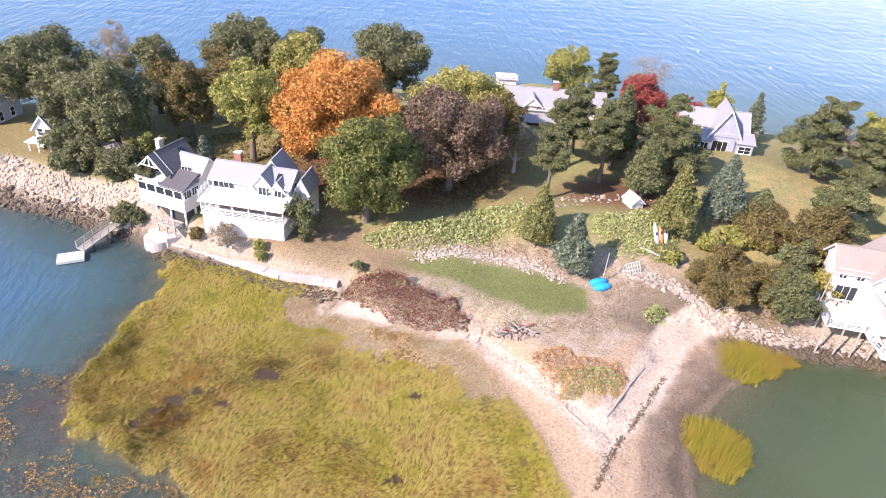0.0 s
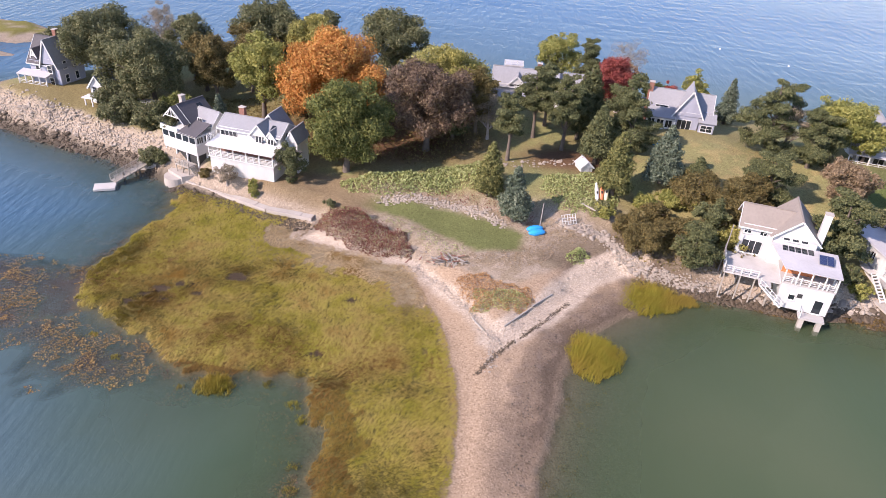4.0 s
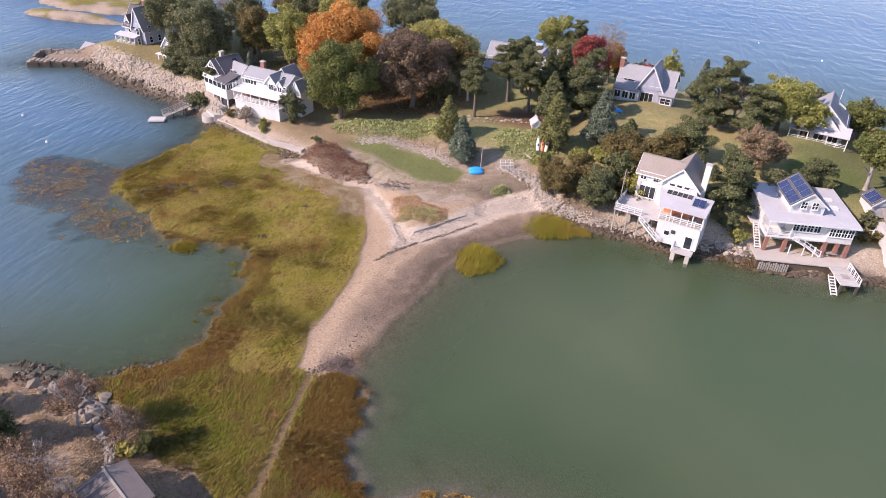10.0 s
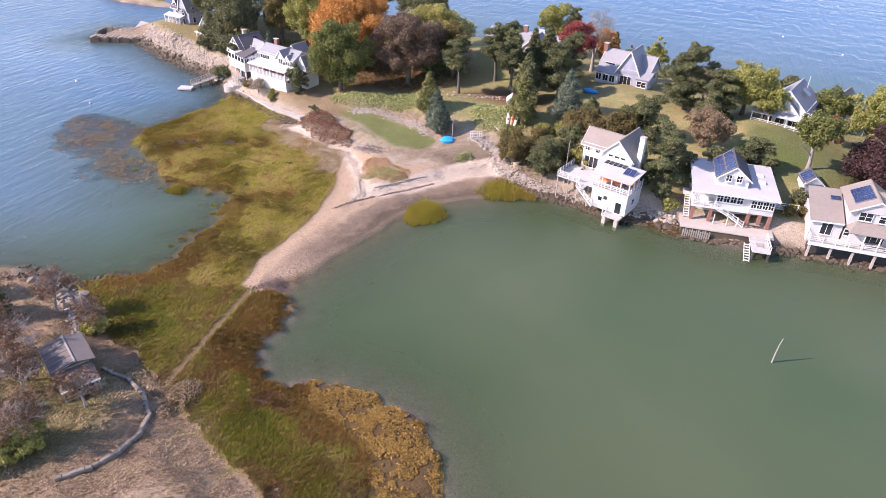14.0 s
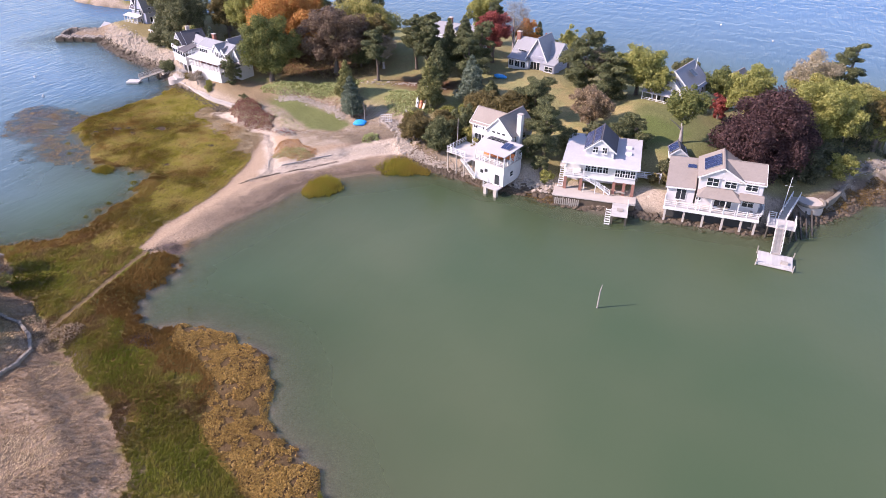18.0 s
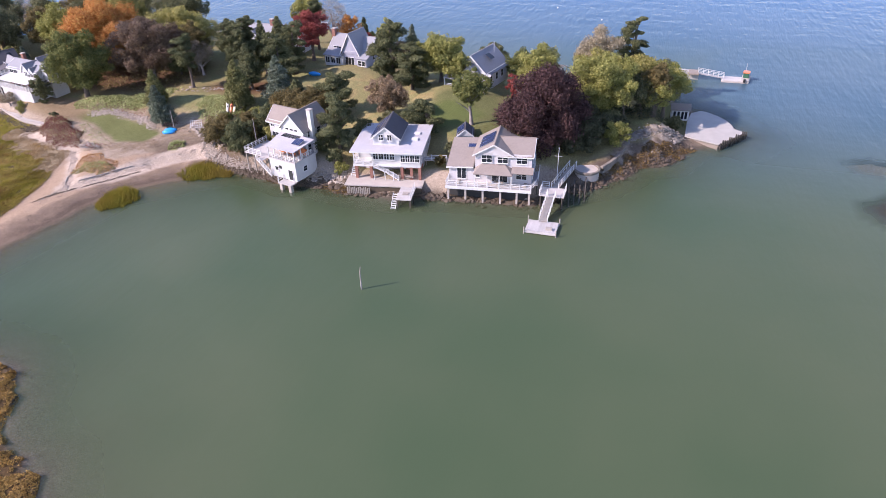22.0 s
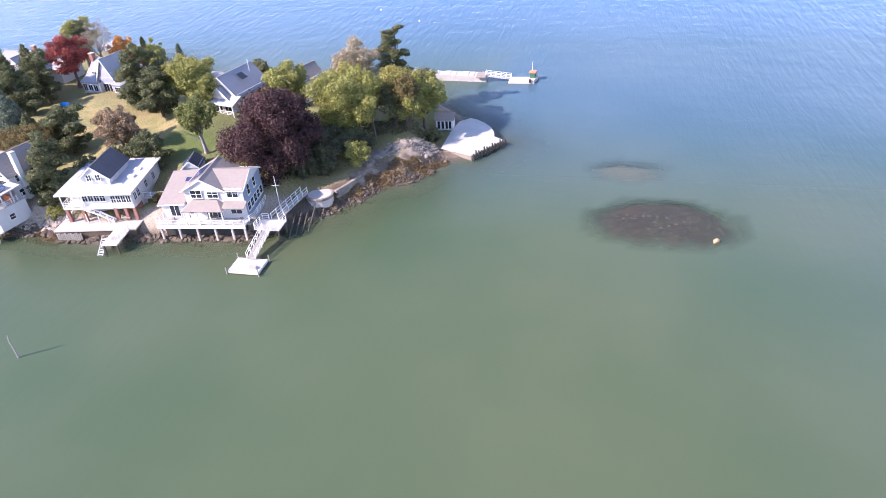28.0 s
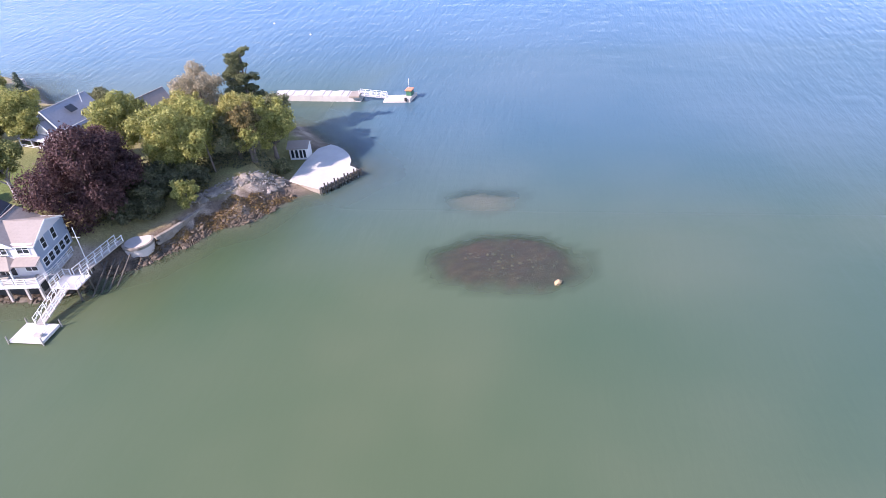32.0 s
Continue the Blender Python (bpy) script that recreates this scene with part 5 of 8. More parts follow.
h.window(0.02, 2.4, 3.4, 0.9, 0.9, "r", 1, 2)

# ---- white house on brick piers with a roof gable and solar panels ----
h = Building("house", 81.9, 63.2, 9, "white house on brick piers with a dark gable and solar panels")
h.wall(-12, 3.2, 0.8, 0, 11.4, 4.35, M_lav)
h.wall(-8.6, 0.5, 4.4, -3.6, 11.4, 7.1, M_white)
h.wall(-3.6, 0.1, 4.1, 0, 11.35, 7.1, M_white)
h.wall(-12, 3.2, 4.4, -8.6, 11.4, 7.1, M_white)
h.add("porch_floor", box(-12.1, 0.0, 4.15, -3.6, 3.2, 4.4), M_trim)
h.add("flat_roof", slab([(-12.5, -0.45, 7.15), (0.5, -0.45, 7.15), (0.5, 11.9, 7.5), (-12.5, 11.9, 7.5)], 0.22), M_flat)
h.add("fascia", bar((-12.5, -0.5, 7.0), (0.5, -0.5, 7.0), 0.06, 0.26), M_trim)
h.gable(-8.95, 2.4, -4.05, 9.4, 8.75, 10.75, "v", M_rdark, M_white, 0.32)
h.wall(-8.85, 2.5, 7.1, -4.15, 9.3, 8.75, M_white)
h.panel([(-9.15, 2.3, 8.6), (-9.15, 9.2, 8.6), (-8.0, 9.2, 9.53), (-8.0, 2.3, 9.53)], 0.12, 4)
h.panel([(-7.75, 2.3, 9.73), (-7.75, 9.2, 9.73), (-6.65, 9.2, 10.63), (-6.65, 2.3, 10.63)], 0.12, 4)
for u in (-7.3, -5.75):
    h.window(u, 2.25, 8.75, 0.75, 1.0, "f", 2, 2)
for u in (-8.1, -7.1, -6.1, -5.1):
    h.window(u, 0.48, 6.05, 0.78, 1.3, "f", 2, 2)
for u in (-3.1, -2.25, -1.4, -0.55):
    h.window(u, 0.08, 5.85, 0.7, 1.2, "f", 2, 2)
for v in (1.2, 2.4, 5.4, 8.4):
    h.window(0.02, v, 5.8, 0.8, 1.2, "r", 2, 2)
h.window(-12.02, 6.0, 5.8, 0.8, 1.2, "l", 2, 2)
h.rail((-12.0, 0.1, 4.4), (-8.7, 0.1, 4.4), 0.9, 1.6, 3)
h.rail((-12.0, 0.1, 4.4), (-12.0, 3.1, 4.4), 0.9, 1.6, 3)
h.posts("porch_post", [(-12, 0.1), (-8.7, 0.1)], 0.14, 4.4, 7.0, M_trim)
h.posts("brick_pier", [(-11.7, 0.3), (-9.0, 0.3), (-3.4, 0.3), (-1.7, 0.3), (-0.2, 0.3)], 0.5, 1.7, 4.15, M_brick)
h.add("brick_arch_wall", box(-3.2, 2.6, 1.75, -0.1, 2.9, 4.1), M_brick)
h.stairs((-3.9, -0.5, 1.9), (-6.4, -0.5, 3.5), (0, 0.9, 0), 8, M_trim)
h.stairs((-6.5, -0.5, 3.5), (-8.4, -0.5, 4.4), (0, 0.9, 0), 5, M_trim)
h.rail((-3.9, -0.55, 1.9), (-8.4, -0.55, 4.4), 0.9, 1.1, 2)
h.posts("stair_post", [(-6.4, -0.5), (-4.9, -0.5), (-8.4, -0.5)], 0.12, 1.8, 3.5, M_trim)
for v in (4.6, 7.2):
    h.add("roof_hatch", box(-2.3, v, 7.3, -1.2, v + 0.9, 7.6), M_trim)
h.add("side_bridge", box(0.05, 3.4, 4.0, 4.2, 4.8, 4.2), M_deck)
h.rail((0.1, 3.4, 4.2), (4.2, 3.4, 4.2), 0.95, 1.3, 3)
h.posts("bridge_post", [(0.4, 3.5), (2.3, 3.5), (4.1, 3.5)], 0.14, 1.0, 4.0, M_wood)
h.add("side_porch", box(-13.2, 4.0, 4.1, -12.05, 6.2, 4.25), M_deck)
h.stairs((-12.9, 0.4, 1.9), (-12.9, 4.0, 4.2), (0.8, 0, 0), 9, M_trim)
B = h.root.matrix_basis

t = Building("sea_terrace", 81.9, 63.2, 9, "pale stone terrace on a sea wall below the brick piers", "terrace")
t.add("paving", box(-13.4, -2.7, 1.55, 0.6, 4.0, 1.75), M_conc, "worn pale concrete paving")
t.add("sea_wall", box(-13.2, -2.5, -0.8, 0.4, 3.6, 1.54), M_wet)
for k in range(13):
    u = -12.9 + k * 0.33
    t.add("palisade_board", box(u, -2.95, -0.7, u + 0.2, -2.8, 1.35 + 0.12 * math.sin(k * 2.1)), M_wood)
t.add("pier_deck", box(-3.1, -7.2, 1.5, -0.5, -2.72, 1.66), M_deck)
for k in range(14):
    t.add("pier_board", box(-3.12, -7.2 + k * 0.32, 1.664, -0.48, -6.92 + k * 0.32, 1.695), M_deck)
t.rail((-0.6, -7.1, 1.69), (-0.6, -2.8, 1.69), 1.0, 1.1, 3)
t.posts("timber_post", [(-2.9, -7.0), (-0.7, -7.0), (-2.9, -5.0), (-0.7, -5.0)], 0.28, -1.2, 1.5, M_pile)
t.stairs((-3.2, -7.6, 0.0), (-3.2, -4.9, 1.65), (-0.8, 0, 0), 7, M_trim)
t.add("boat_hatch", box(-2.3, -5.6, 1.7, -1.3, -4.6, 1.82), M_wood)
t.add("picnic_table", box(-2.9, -0.2, 2.35, -1.3, 0.7, 2.43), M_wood)

# ---- grey house with a tan roof and a deck on piles ----
h = Building("house", 101.7, 61.9, 6, "pale grey house with tan roof and white deck on piles")
h.wall(-14.2, 2.3, 1.6, -9.9, 9.6, 5.5, M_lav)
h.add("roof_slope", slab([(-14.6, 1.9, 5.55), (-9.9, 1.9, 5.75), (-9.9, 9.6, 7.9), (-14.6, 9.6, 7.7)], 0.16), M_rtan)
h.add("fascia", bar((-14.6, 1.86, 5.42), (-9.9, 1.86, 5.62), 0.06, 0.24), M_trim)
h.wall(-9.6, 2.2, 1.6, 0.0, 10.0, 8.2, M_lav)
h.gable(-5.6, 2.25, 0.0, 10.0, 8.1, 9.8, "u", M_rtan, M_lav, 0.3)
h.gable(-9.7, 2.1, -3.0, 9.8, 8.15, 10.05, "v", M_rtan, M_lav, 0.35)
# sheet over the pale grey east wall, its blue shade put into the colour
h.add("side_cladding", box(0.01, 2.25, 2.0, 0.07, 9.95, 8.1), M_blue, "clapboard wall coloured blue-grey for its shaded side")
h.panel([(-9.1, 3.6, 8.5), (-9.1, 8.2, 8.5), (-6.7, 8.2, 9.86), (-6.7, 3.6, 9.86)], 0.1, 3)
h.panel([(-11.6, 6.9, 7.05), (-10.1, 6.9, 7.1), (-10.1, 7.8, 7.35), (-11.6, 7.8, 7.3)], 0.12, 1)
for u in (-7.6, -4.9, -1.7):
    h.window(u, 2.18 if u > -3 else 2.08, 7.35, 1.7, 1.25, "f", 2, 2)
h.window(-12.0, 2.28, 4.3, 1.5, 1.9, "f", 2, 1)
h.window(-1.7, 2.18, 4.5, 1.7, 1.4, "f", 2, 2)
h.window(-5.4, 2.18, 4.1, 2.6, 2.0, "f", 3, 1, True)
h.window(-9.2, 2.18, 4.3, 0.7, 1.0, "f", 1, 2)
for v, z in ((4.2, 7.1), (6.8, 7.1)):
    h.window(0.1, v, z, 0.9, 1.6, "r", 1, 2)
for v in (3.2, 4.6, 6.0, 7.4, 8.8):
    h.window(0.1, v, 4.6, 1.0, 1.3, "r", 1, 2)
h.add("porch_roof", slab([(-9.6, -0.2, 5.45), (-3.0, -0.2, 5.45), (-4.5, 2.18, 6.4), (-8.4, 2.18, 6.4)], 0.12), M_rtan)
h.add("porch_roof_hip", slab([(-3.0, -0.2, 5.45), (-2.9, 2.18, 5.5), (-4.5, 2.18, 6.4)], 0.1), M_rtan)
h.add("porch_roof_hip", slab([(-9.6, -0.2, 5.45), (-8.4, 2.18, 6.4), (-9.7, 2.18, 5.5)], 0.1), M_rtan)
h.add("side_canopy", slab([(-3.3, 0.5, 5.6), (0.4, 0.5, 5.6), (0.4, 2.18, 6.1), (-3.3, 2.18, 6.1)], 0.12), M_rtan)
h.posts("porch_post", [(-9.4, 0.0), (-7.3, 0.0), (-5.2, 0.0), (-3.2, 0.0)], 0.16, 2.95, 5.4, M_trim)
h.add("deck", box(-14.4, -0.2, 2.75, 0.2, 2.3, 2.95), M_deck)
h.add("side_deck", box(0.22, 2.32, 2.75, 1.1, 8.0, 2.95), M_deck)
h.add("deck_fascia", box(-14.45, -0.28, 2.45, 0.25, -0.2, 2.97), M_trim)
h.rail((-14.3, -0.1, 2.95), (0.1, -0.1, 2.95), 0.95, 1.8, 3)
h.rail((-14.3, -0.1, 2.95), (-14.3, 2.2, 2.95), 0.95, 1.2, 3)
h.rail((0.1, -0.1, 2.95), (1.0, 2.4, 2.95), 0.95, 1.3, 3)
h.rail((1.0, 2.4, 2.95), (1.0, 7.9, 2.95), 0.95, 1.4, 3)
h.posts("timber_post", [(-14.0, 0.1), (-11.0, 0.1), (-8.0, 0.1), (-5.0, 0.1), (-2.2, 0.1), (-0.1, 0.1)], 0.32, -1.0, 2.75, M_conc)
h.posts("side_pile", [(0.9, 3.0), (0.9, 7.6)], 0.25, 0.0, 2.75, M_pile)
# near-black block added under the deck to paint the shade there
h.add("foundation", box(-14.0, 1.2, 0.3, -0.5, 2.2, 2.7), M_dark)
for u in (-12.6, -1.2):
    for v in (0.6, 1.3):
        h.add("deck_chair", box(u, v, 2.96, u + 0.5, v + 0.5, 3.4, 0.05), M_wood)
h.add("patio_table", box(-6.2, 0.7, 3.6, -4.6, 1.5, 3.67), M_wood)

k = Building("garden_shed", 86.9, 74.6, 14, "small white shed with a solar panel on its roof", "shed")
k.wall(-1.4, -1.8, 4.8, 1.4, 1.8, 7.0, M_white)
k.gable(-1.4, -1.8, 1.4, 1.8, 6.95, 8.1, "v", M_rdark, M_white, 0.25)
k.panel([(-1.5, -1.5, 6.95), (-1.5, 1.3, 6.95), (-0.1, 1.3, 8.0), (-0.1, -1.5, 8.0)], 0.12, 2)

# ---- the gangway and float below the grey house ----
d = Building("boat_dock", 0, 0, 0, "white timber landing, gangway and swimming float", "dock", group="docks")
d.add("float", box(102.7, 53.0, 0.12, 107.6, 56.6, 0.5, 0.03), M_deck, "bleached plank float")
for i in range(12):
    d.add("float_plank", box(102.72 + i * 0.407, 53.02, 0.504, 103.08 + i * 0.407, 56.58, 0.535), M_deck)
d.add("float_drum", box(102.9, 53.2, -0.3, 107.4, 56.4, 0.12), M_pile)
for p in ((102.6, 52.9), (107.7, 52.9), (102.6, 56.7), (107.7, 56.7)):
    link_mesh("mooring_post", pole((*p, -1.0), (*p, 1.25), 0.1, 0.09), M_wood, d.root)
d.add("cleat_rack", box(105.9, 53.8, 0.54, 106.9, 54.3, 0.95), M_wood)
d.add("gangway", slab([(104.4, 56.2, 0.75), (105.7, 56.2, 0.75), (105.9, 62.3, 2.2), (104.6, 62.3, 2.2)], 0.16), M_wood)
for o in (104.4, 105.75):
    for hh in (0.55, 1.05):
        d.add("rail", bar((o, 56.2, 0.75 + hh), (o + 0.2, 62.3, 2.2 + hh), 0.05, 0.08), M_trim)
    for i in range(6):
        f = i / 5
        d.add("railing_post", bar((o + 0.2 * f, 56.2 + 6.1 * f, 0.6 + 1.45 * f), (o + 0.2 * f, 56.2 + 6.1 * f, 1.85 + 1.45 * f), 0.08), M_trim)
    for i in range(5):
        f, g = i / 5, (i + 1) / 5
        d.add("brace", bar((o + 0.2 * f, 56.2 + 6.1 * f, 0.8 + 1.45 * f), (o + 0.2 * g, 56.2 + 6.1 * g, 1.8 + 1.45 * g), 0.05), M_trim)
d.add("landing", box(103.2, 62.0, 2.1, 107.4, 65.2, 2.28), M_deck)
d.rail((103.3, 62.1, 2.28), (103.3, 65.1, 2.28), 1.0, 1.0, 3)
d.rail((107.3, 62.1, 2.28), (107.3, 65.1, 2.28), 1.0, 1.0, 3)
d.rail((103.3, 65.1, 2.28), (104.4, 65.1, 2.28), 1.0, 1.0, 3)
d.add("walkway", slab([(104.8, 65.0, 2.25), (106.0, 65.0, 2.25), (107.8, 73.5, 2.7), (106.6, 73.5, 2.7)], 0.18), M_wood)
for o in (104.8, 106.0):
    d.rail((o, 65.2, 2.28), (o + 1.8, 73.4, 2.72), 1.0, 1.5, 2)
for x, y in ((103.5, 62.3), (107.1, 62.3), (103.5, 65.0), (107.1, 65.0), (105.2, 68.5), (107.0, 68.5)):
    link_mesh("timber_post", pole((x, y, -1.5), (x, y, 2.15), 0.17, 0.14), M_pile, d.root)
for i in range(4):
    d.add("boat_skid", bar((108.2 + i * 0.75, 62.5 + i * 0.9, -0.3), (107.2 + i * 0.9, 69.5 + i * 0.6, 1.8), 0.18), M_pile)

mast = new("flag_mast")
mast.matrix_basis = pose(105.2, 67.9, 0)
tagged(mast, "slim pale flag mast beside the dock walkway", "mast")
link_mesh("mast_pole", pole((0, 0, 0.4), (0.1, 0, 8.6), 0.07, 0.04), M_trim, mast)
link_mesh("yard", pole((-0.6, 0, 6.9), (0.7, 0, 6.9), 0.03, 0.03), M_trim, mast)

stake = new("channel_stake")
stake.matrix_basis = pose(83.6, 32.2, -1)
tagged(stake, "crooked bleached wooden stake standing in the cove", "stake")
v, f = tube([(0, 0, 0), (0.05, 0.0, 2.3), (0.1, -0.1, 3.9), (0.25, -0.05, 4.9)], [0.12, 0.1, 0.08, 0.05], 7)
link_mesh("stake_pole", from_arrays("stake_pole", v, f), M_barkp, stake)

# ---- grey shingled house on the lawn ----
h = Building("house", 55.0, 102.6, -11, "grey shingled house with a steep cross gable and brick chimney")
h.wall(-11.6, 2.6, 7.4, -0.6, 8.6, 11.2, M_ltgrey)
h.gable(-11.6, 2.6, -0.6, 8.6, 11.1, 13.6, "u", M_rgrey, M_ltgrey, 0.35)
h.wall(-6.6, 1.0, 7.4, -2.6, 4.5, 11.0, M_ltgrey)
h.gable(-7.2, 1.0, -2.0, 6.6, 10.6, 15.2, "v", M_rgrey, M_ltgrey, 0.5, ends="f")
h.add("porch_roof", slab([(-11.9, -0.2, 9.9), (-6.7, -0.2, 9.9), (-6.7, 2.6, 11.0), (-11.9, 2.6, 11.0)], 0.14), M_rgrey)
h.wall(-11.6, 0.1, 7.4, -6.9, 2.6, 9.8, M_trim)
for u in (-10.8, -9.2, -7.7):
    h.window(u, 0.08, 8.8, 1.1, 1.3, "f", 2, 1)
h.wall(-6.9, 0.2, 7.4, -6.5, 2.6, 9.9, M_trim)
h.wall(-2.4, 0.1, 7.4, 0.2, 3.0, 10.0, M_ltgrey)
h.add("lean_roof", slab([(-2.7, -0.2, 10.0), (0.5, -0.2, 10.0), (0.5, 2.7, 11.0), (-2.7, 2.7, 11.0)], 0.14), M_rgrey)
h.window(-5.0, 0.98, 8.7, 2.4, 1.9, "f", 3, 1, True)
h.window(-3.9, 0.98, 11.8, 2.0, 1.0, "f", 3, 1)
h.window(-6.0, 0.98, 11.6, 0.8, 1.0, "f", 1, 2)
h.window(-1.1, 0.08, 8.9, 1.9, 1.1, "f", 2, 2)
h.window(-9.4, 2.58, 10.9, 2.2, 0.9, "f", 3, 1)
for v in (4.2, 6.6):
    h.window(-0.58, v, 9.4, 0.9, 1.3, "r", 1, 2)
h.chimney(-11.9, 5.2, 7.4, 14.6, 0.9, 0.9, M_brick)

k = Building("shed", 46.6, 115.0, -11, "small white outbuilding with a grey roof", "shed")
k.wall(-2.0, 0, 5.0, 1.8, 3.0, 8.2, M_white)
k.gable(-2.0, 0, 1.8, 3.0, 8.1, 9.3, "u", M_rgrey, M_white, 0.25)
k.window(-0.2, -0.02, 7.2, 1.2, 0.9, "f", 2, 1)
k = Building("landing_deck", 63.6, 121.0, -11, "weathered timber landing deck behind the grey house", "deck")
for i in range(14):
    k.add("deck_board", box(-3.0 + i * 0.45, 0, 4.4, -2.58 + i * 0.45, 6.5, 4.52), M_wood)
k.posts("deck_post", [(-2.7, 0.3), (0.2, 0.3), (3.0, 0.3), (-2.7, 6.2), (0.2, 6.2), (3.0, 6.2)], 0.2, 0.0, 4.38, M_pile)
k.rail((-3.0, 0.05, 4.52), (3.2, 0.05, 4.52), 0.95, 1.5, 3, M_wood)

# ---- white gabled house behind the spreading tree ----
h = Building("house", 85.6, 94.2, -14, "white clapboard house with grey roof among the trees")
h.wall(-8.2, 2.0, 7.0, -0.6, 11.5, 10.8, M_white)
h.gable(-8.2, 2.0, -0.6, 11.5, 10.7, 14.1, "v", M_rgrey, M_white, 0.4)
h.wall(-8.0, 0.6, 7.0, -1.0, 2.0, 9.4, M_white)
h.wall(-6.2, 0.62, 9.4, -1.6, 2.0, 10.45, M_white)
h.gable(-6.2, 0.6, -1.6, 4.0, 10.4, 12.6, "v", M_rgrey, M_white, 0.3, ends="f")
h.add("porch_roof", slab([(-9.6, -1.0, 9.6), (0.4, -1.0, 9.6), (0.4, 2.0, 10.7), (-9.6, 2.0, 10.7)], 0.14), M_flat)
h.posts("porch_post", [(-9.4, -0.8), (-6.3, -0.8), (-3.1, -0.8), (0.2, -0.8)], 0.16, 7.3, 9.5, M_trim)
h.rail((-9.4, -0.8, 7.5), (0.2, -0.8, 7.5), 0.9, 1.6, 3)
for u in (-6.8, -4.5, -2.2):
    h.window(u, 0.58, 8.5, 1.6, 1.3, "f", 2, 1)
h.window(-3.9, 0.58, 11.0, 1.3, 1.0, "f", 2, 2)
for v in (3.6, 6.2, 8.6):
    h.window(-0.58, v, 9.2, 0.9, 1.4, "r", 1, 2)
h.add("mast", bar((-3.0, 9.5, 13.0), (-3.0, 9.5, 15.4), 0.08), M_trim)
h.add("skylight", slab([(-3.0, 5.6, 13.6), (-1.6, 5.6, 12.7), (-1.6, 7.2, 12.7), (-3.0, 7.2, 13.6)], 0.05), M_glass)

# ---- small white house with a tan roof by the north shore, and its terrace ----
h = Building("house", 94.0, 109.0, -20, "small white gabled house with tan roof near the water", "house", -1.4)
h.wall(-4.6, 0, 5.6, 0, 6.5, 10.4, M_white)
h.gable(-4.6, 0, 0, 6.5, 10.3, 12.6, "v", M_rtan, M_white, 0.35)
h.window(-3.2, -0.02, 10.2, 0.8, 1.1, "f", 2, 2)
h.window(-1.5, -0.02, 10.2, 0.8, 1.1, "f", 2, 2)
h.window(-2.3, -0.02, 7.6, 1.8, 1.2, "f", 3, 1)
for i in range(7):
    h.add("pergola_slat", bar((0.2 + i * 0.6, 0.4, 9.6), (0.2 + i * 0.6, 6.0, 9.6), 0.1, 0.14), M_wood)
for v in (0.6, 3.2, 5.8):
    h.add("pergola_beam", bar((0.0, v, 9.46), (4.0, v, 9.46), 0.12, 0.14), M_wood)
h.posts("pergola_post", [(3.8, 0.6), (3.8, 5.8)], 0.14, 4.0, 9.4, M_wood)

# ---- long white house on the north side ----
h = Building("house", 32.0, 110.5, -4, "long white house with grey roofs behind the cedars")
h.wall(-17.5, 2.0, 6.5, 0, 9.0, 10.6, M_white)
h.gable(-17.5, 2.0, 0, 9.0, 10.5, 13.0, "u", M_rgrey, M_white, 0.4)
h.wall(-7.6, 0.0, 6.5, -2.0, 5.0, 10.6, M_white)
h.gable(-7.6, 0.0, -2.0, 5.5, 10.5, 13.3, "v", M_rgrey, M_white, 0.4, ends="f")
h.gable(-14.2, 1.6, -11.2, 5.0, 10.9, 12.4, "v", M_rgrey, M_white, 0.25, ends="f")
h.add("porch_roof", slab([(-17.8, -0.6, 8.6), (-7.7, -0.6, 8.6), (-7.7, 2.0, 9.5), (-17.8, 2.0, 9.5)], 0.14), M_rgrey)
for u in (-16.2, -14.0, -11.6, -9.4):
    h.window(u, 1.98, 7.9, 1.3, 1.3, "f", 2, 2)
for u in (-6.2, -3.4):
    h.window(u, -0.02, 8.4, 1.3, 1.3, "f", 2, 2)
h.window(-4.8, -0.02, 11.2, 1.4, 1.1, "f", 2, 2)
h.window(-12.7, 1.55, 11.0, 1.0, 0.9, "f", 2, 2)
h.chimney(-8.8, 5.5, 11.5, 14.2, 0.9, 0.8, M_brick)
h.posts("porch_post", [(-17.6, -0.4), (-14.3, -0.4), (-11.0, -0.4), (-7.9, -0.4)], 0.16, 6.5, 8.5, M_trim)

h = Building("boat_house", 19.5, 147.5, 0, "small white boat house on the far landing", "boat house")
h.wall(-2.2, 0, 1.2, 1.8, 4.0, 4.6, M_white)
h.add("flat_roof", box(-2.6, -0.4, 4.6, 2.2, 4.4, 4.8), M_flat)
h.rail((-2.4, -0.2, 4.8), (2.0, -0.2, 4.8), 0.9, 1.4, 2)
h.window(-0.9, -0.02, 2.9, 0.9, 1.2, "f", 1, 2)
h.window(0.8, -0.02, 2.9, 0.9, 1.2, "f", 1, 2)
h.add("quay", box(-3.5, -1.0, -0.5, 12.0, 4.6, 1.3), M_conc)

# ---- white two-storey porch house on the west shore ----
h = Building("house", -17.6, 76.0, -11, "white house with a two-storey porch and red chimney", z=0.25)
h.wall(-11.1, 0.1, 1.4, 0, 7.6, 5.45, M_white)
h.add("porch_floor", box(-11.3, -0.1, 5.45, 0.2, 2.3, 5.6), M_trim)
h.wall(-11.1, 2.3, 5.5, 0, 7.6, 7.9, M_white)
h.wall(-10.8, 2.22, 5.65, -0.3, 2.28, 7.3, M_brick)
h.posts("porch_post", [(-11.1, 0), (-9.0, 0), (-6.8, 0), (-4.6, 0), (-2.3, 0), (0, 0)], 0.15, 5.6, 7.55, M_trim)
h.rail((-11.1, 0, 5.6), (0, 0, 5.6), 0.95, 1.15, 4)
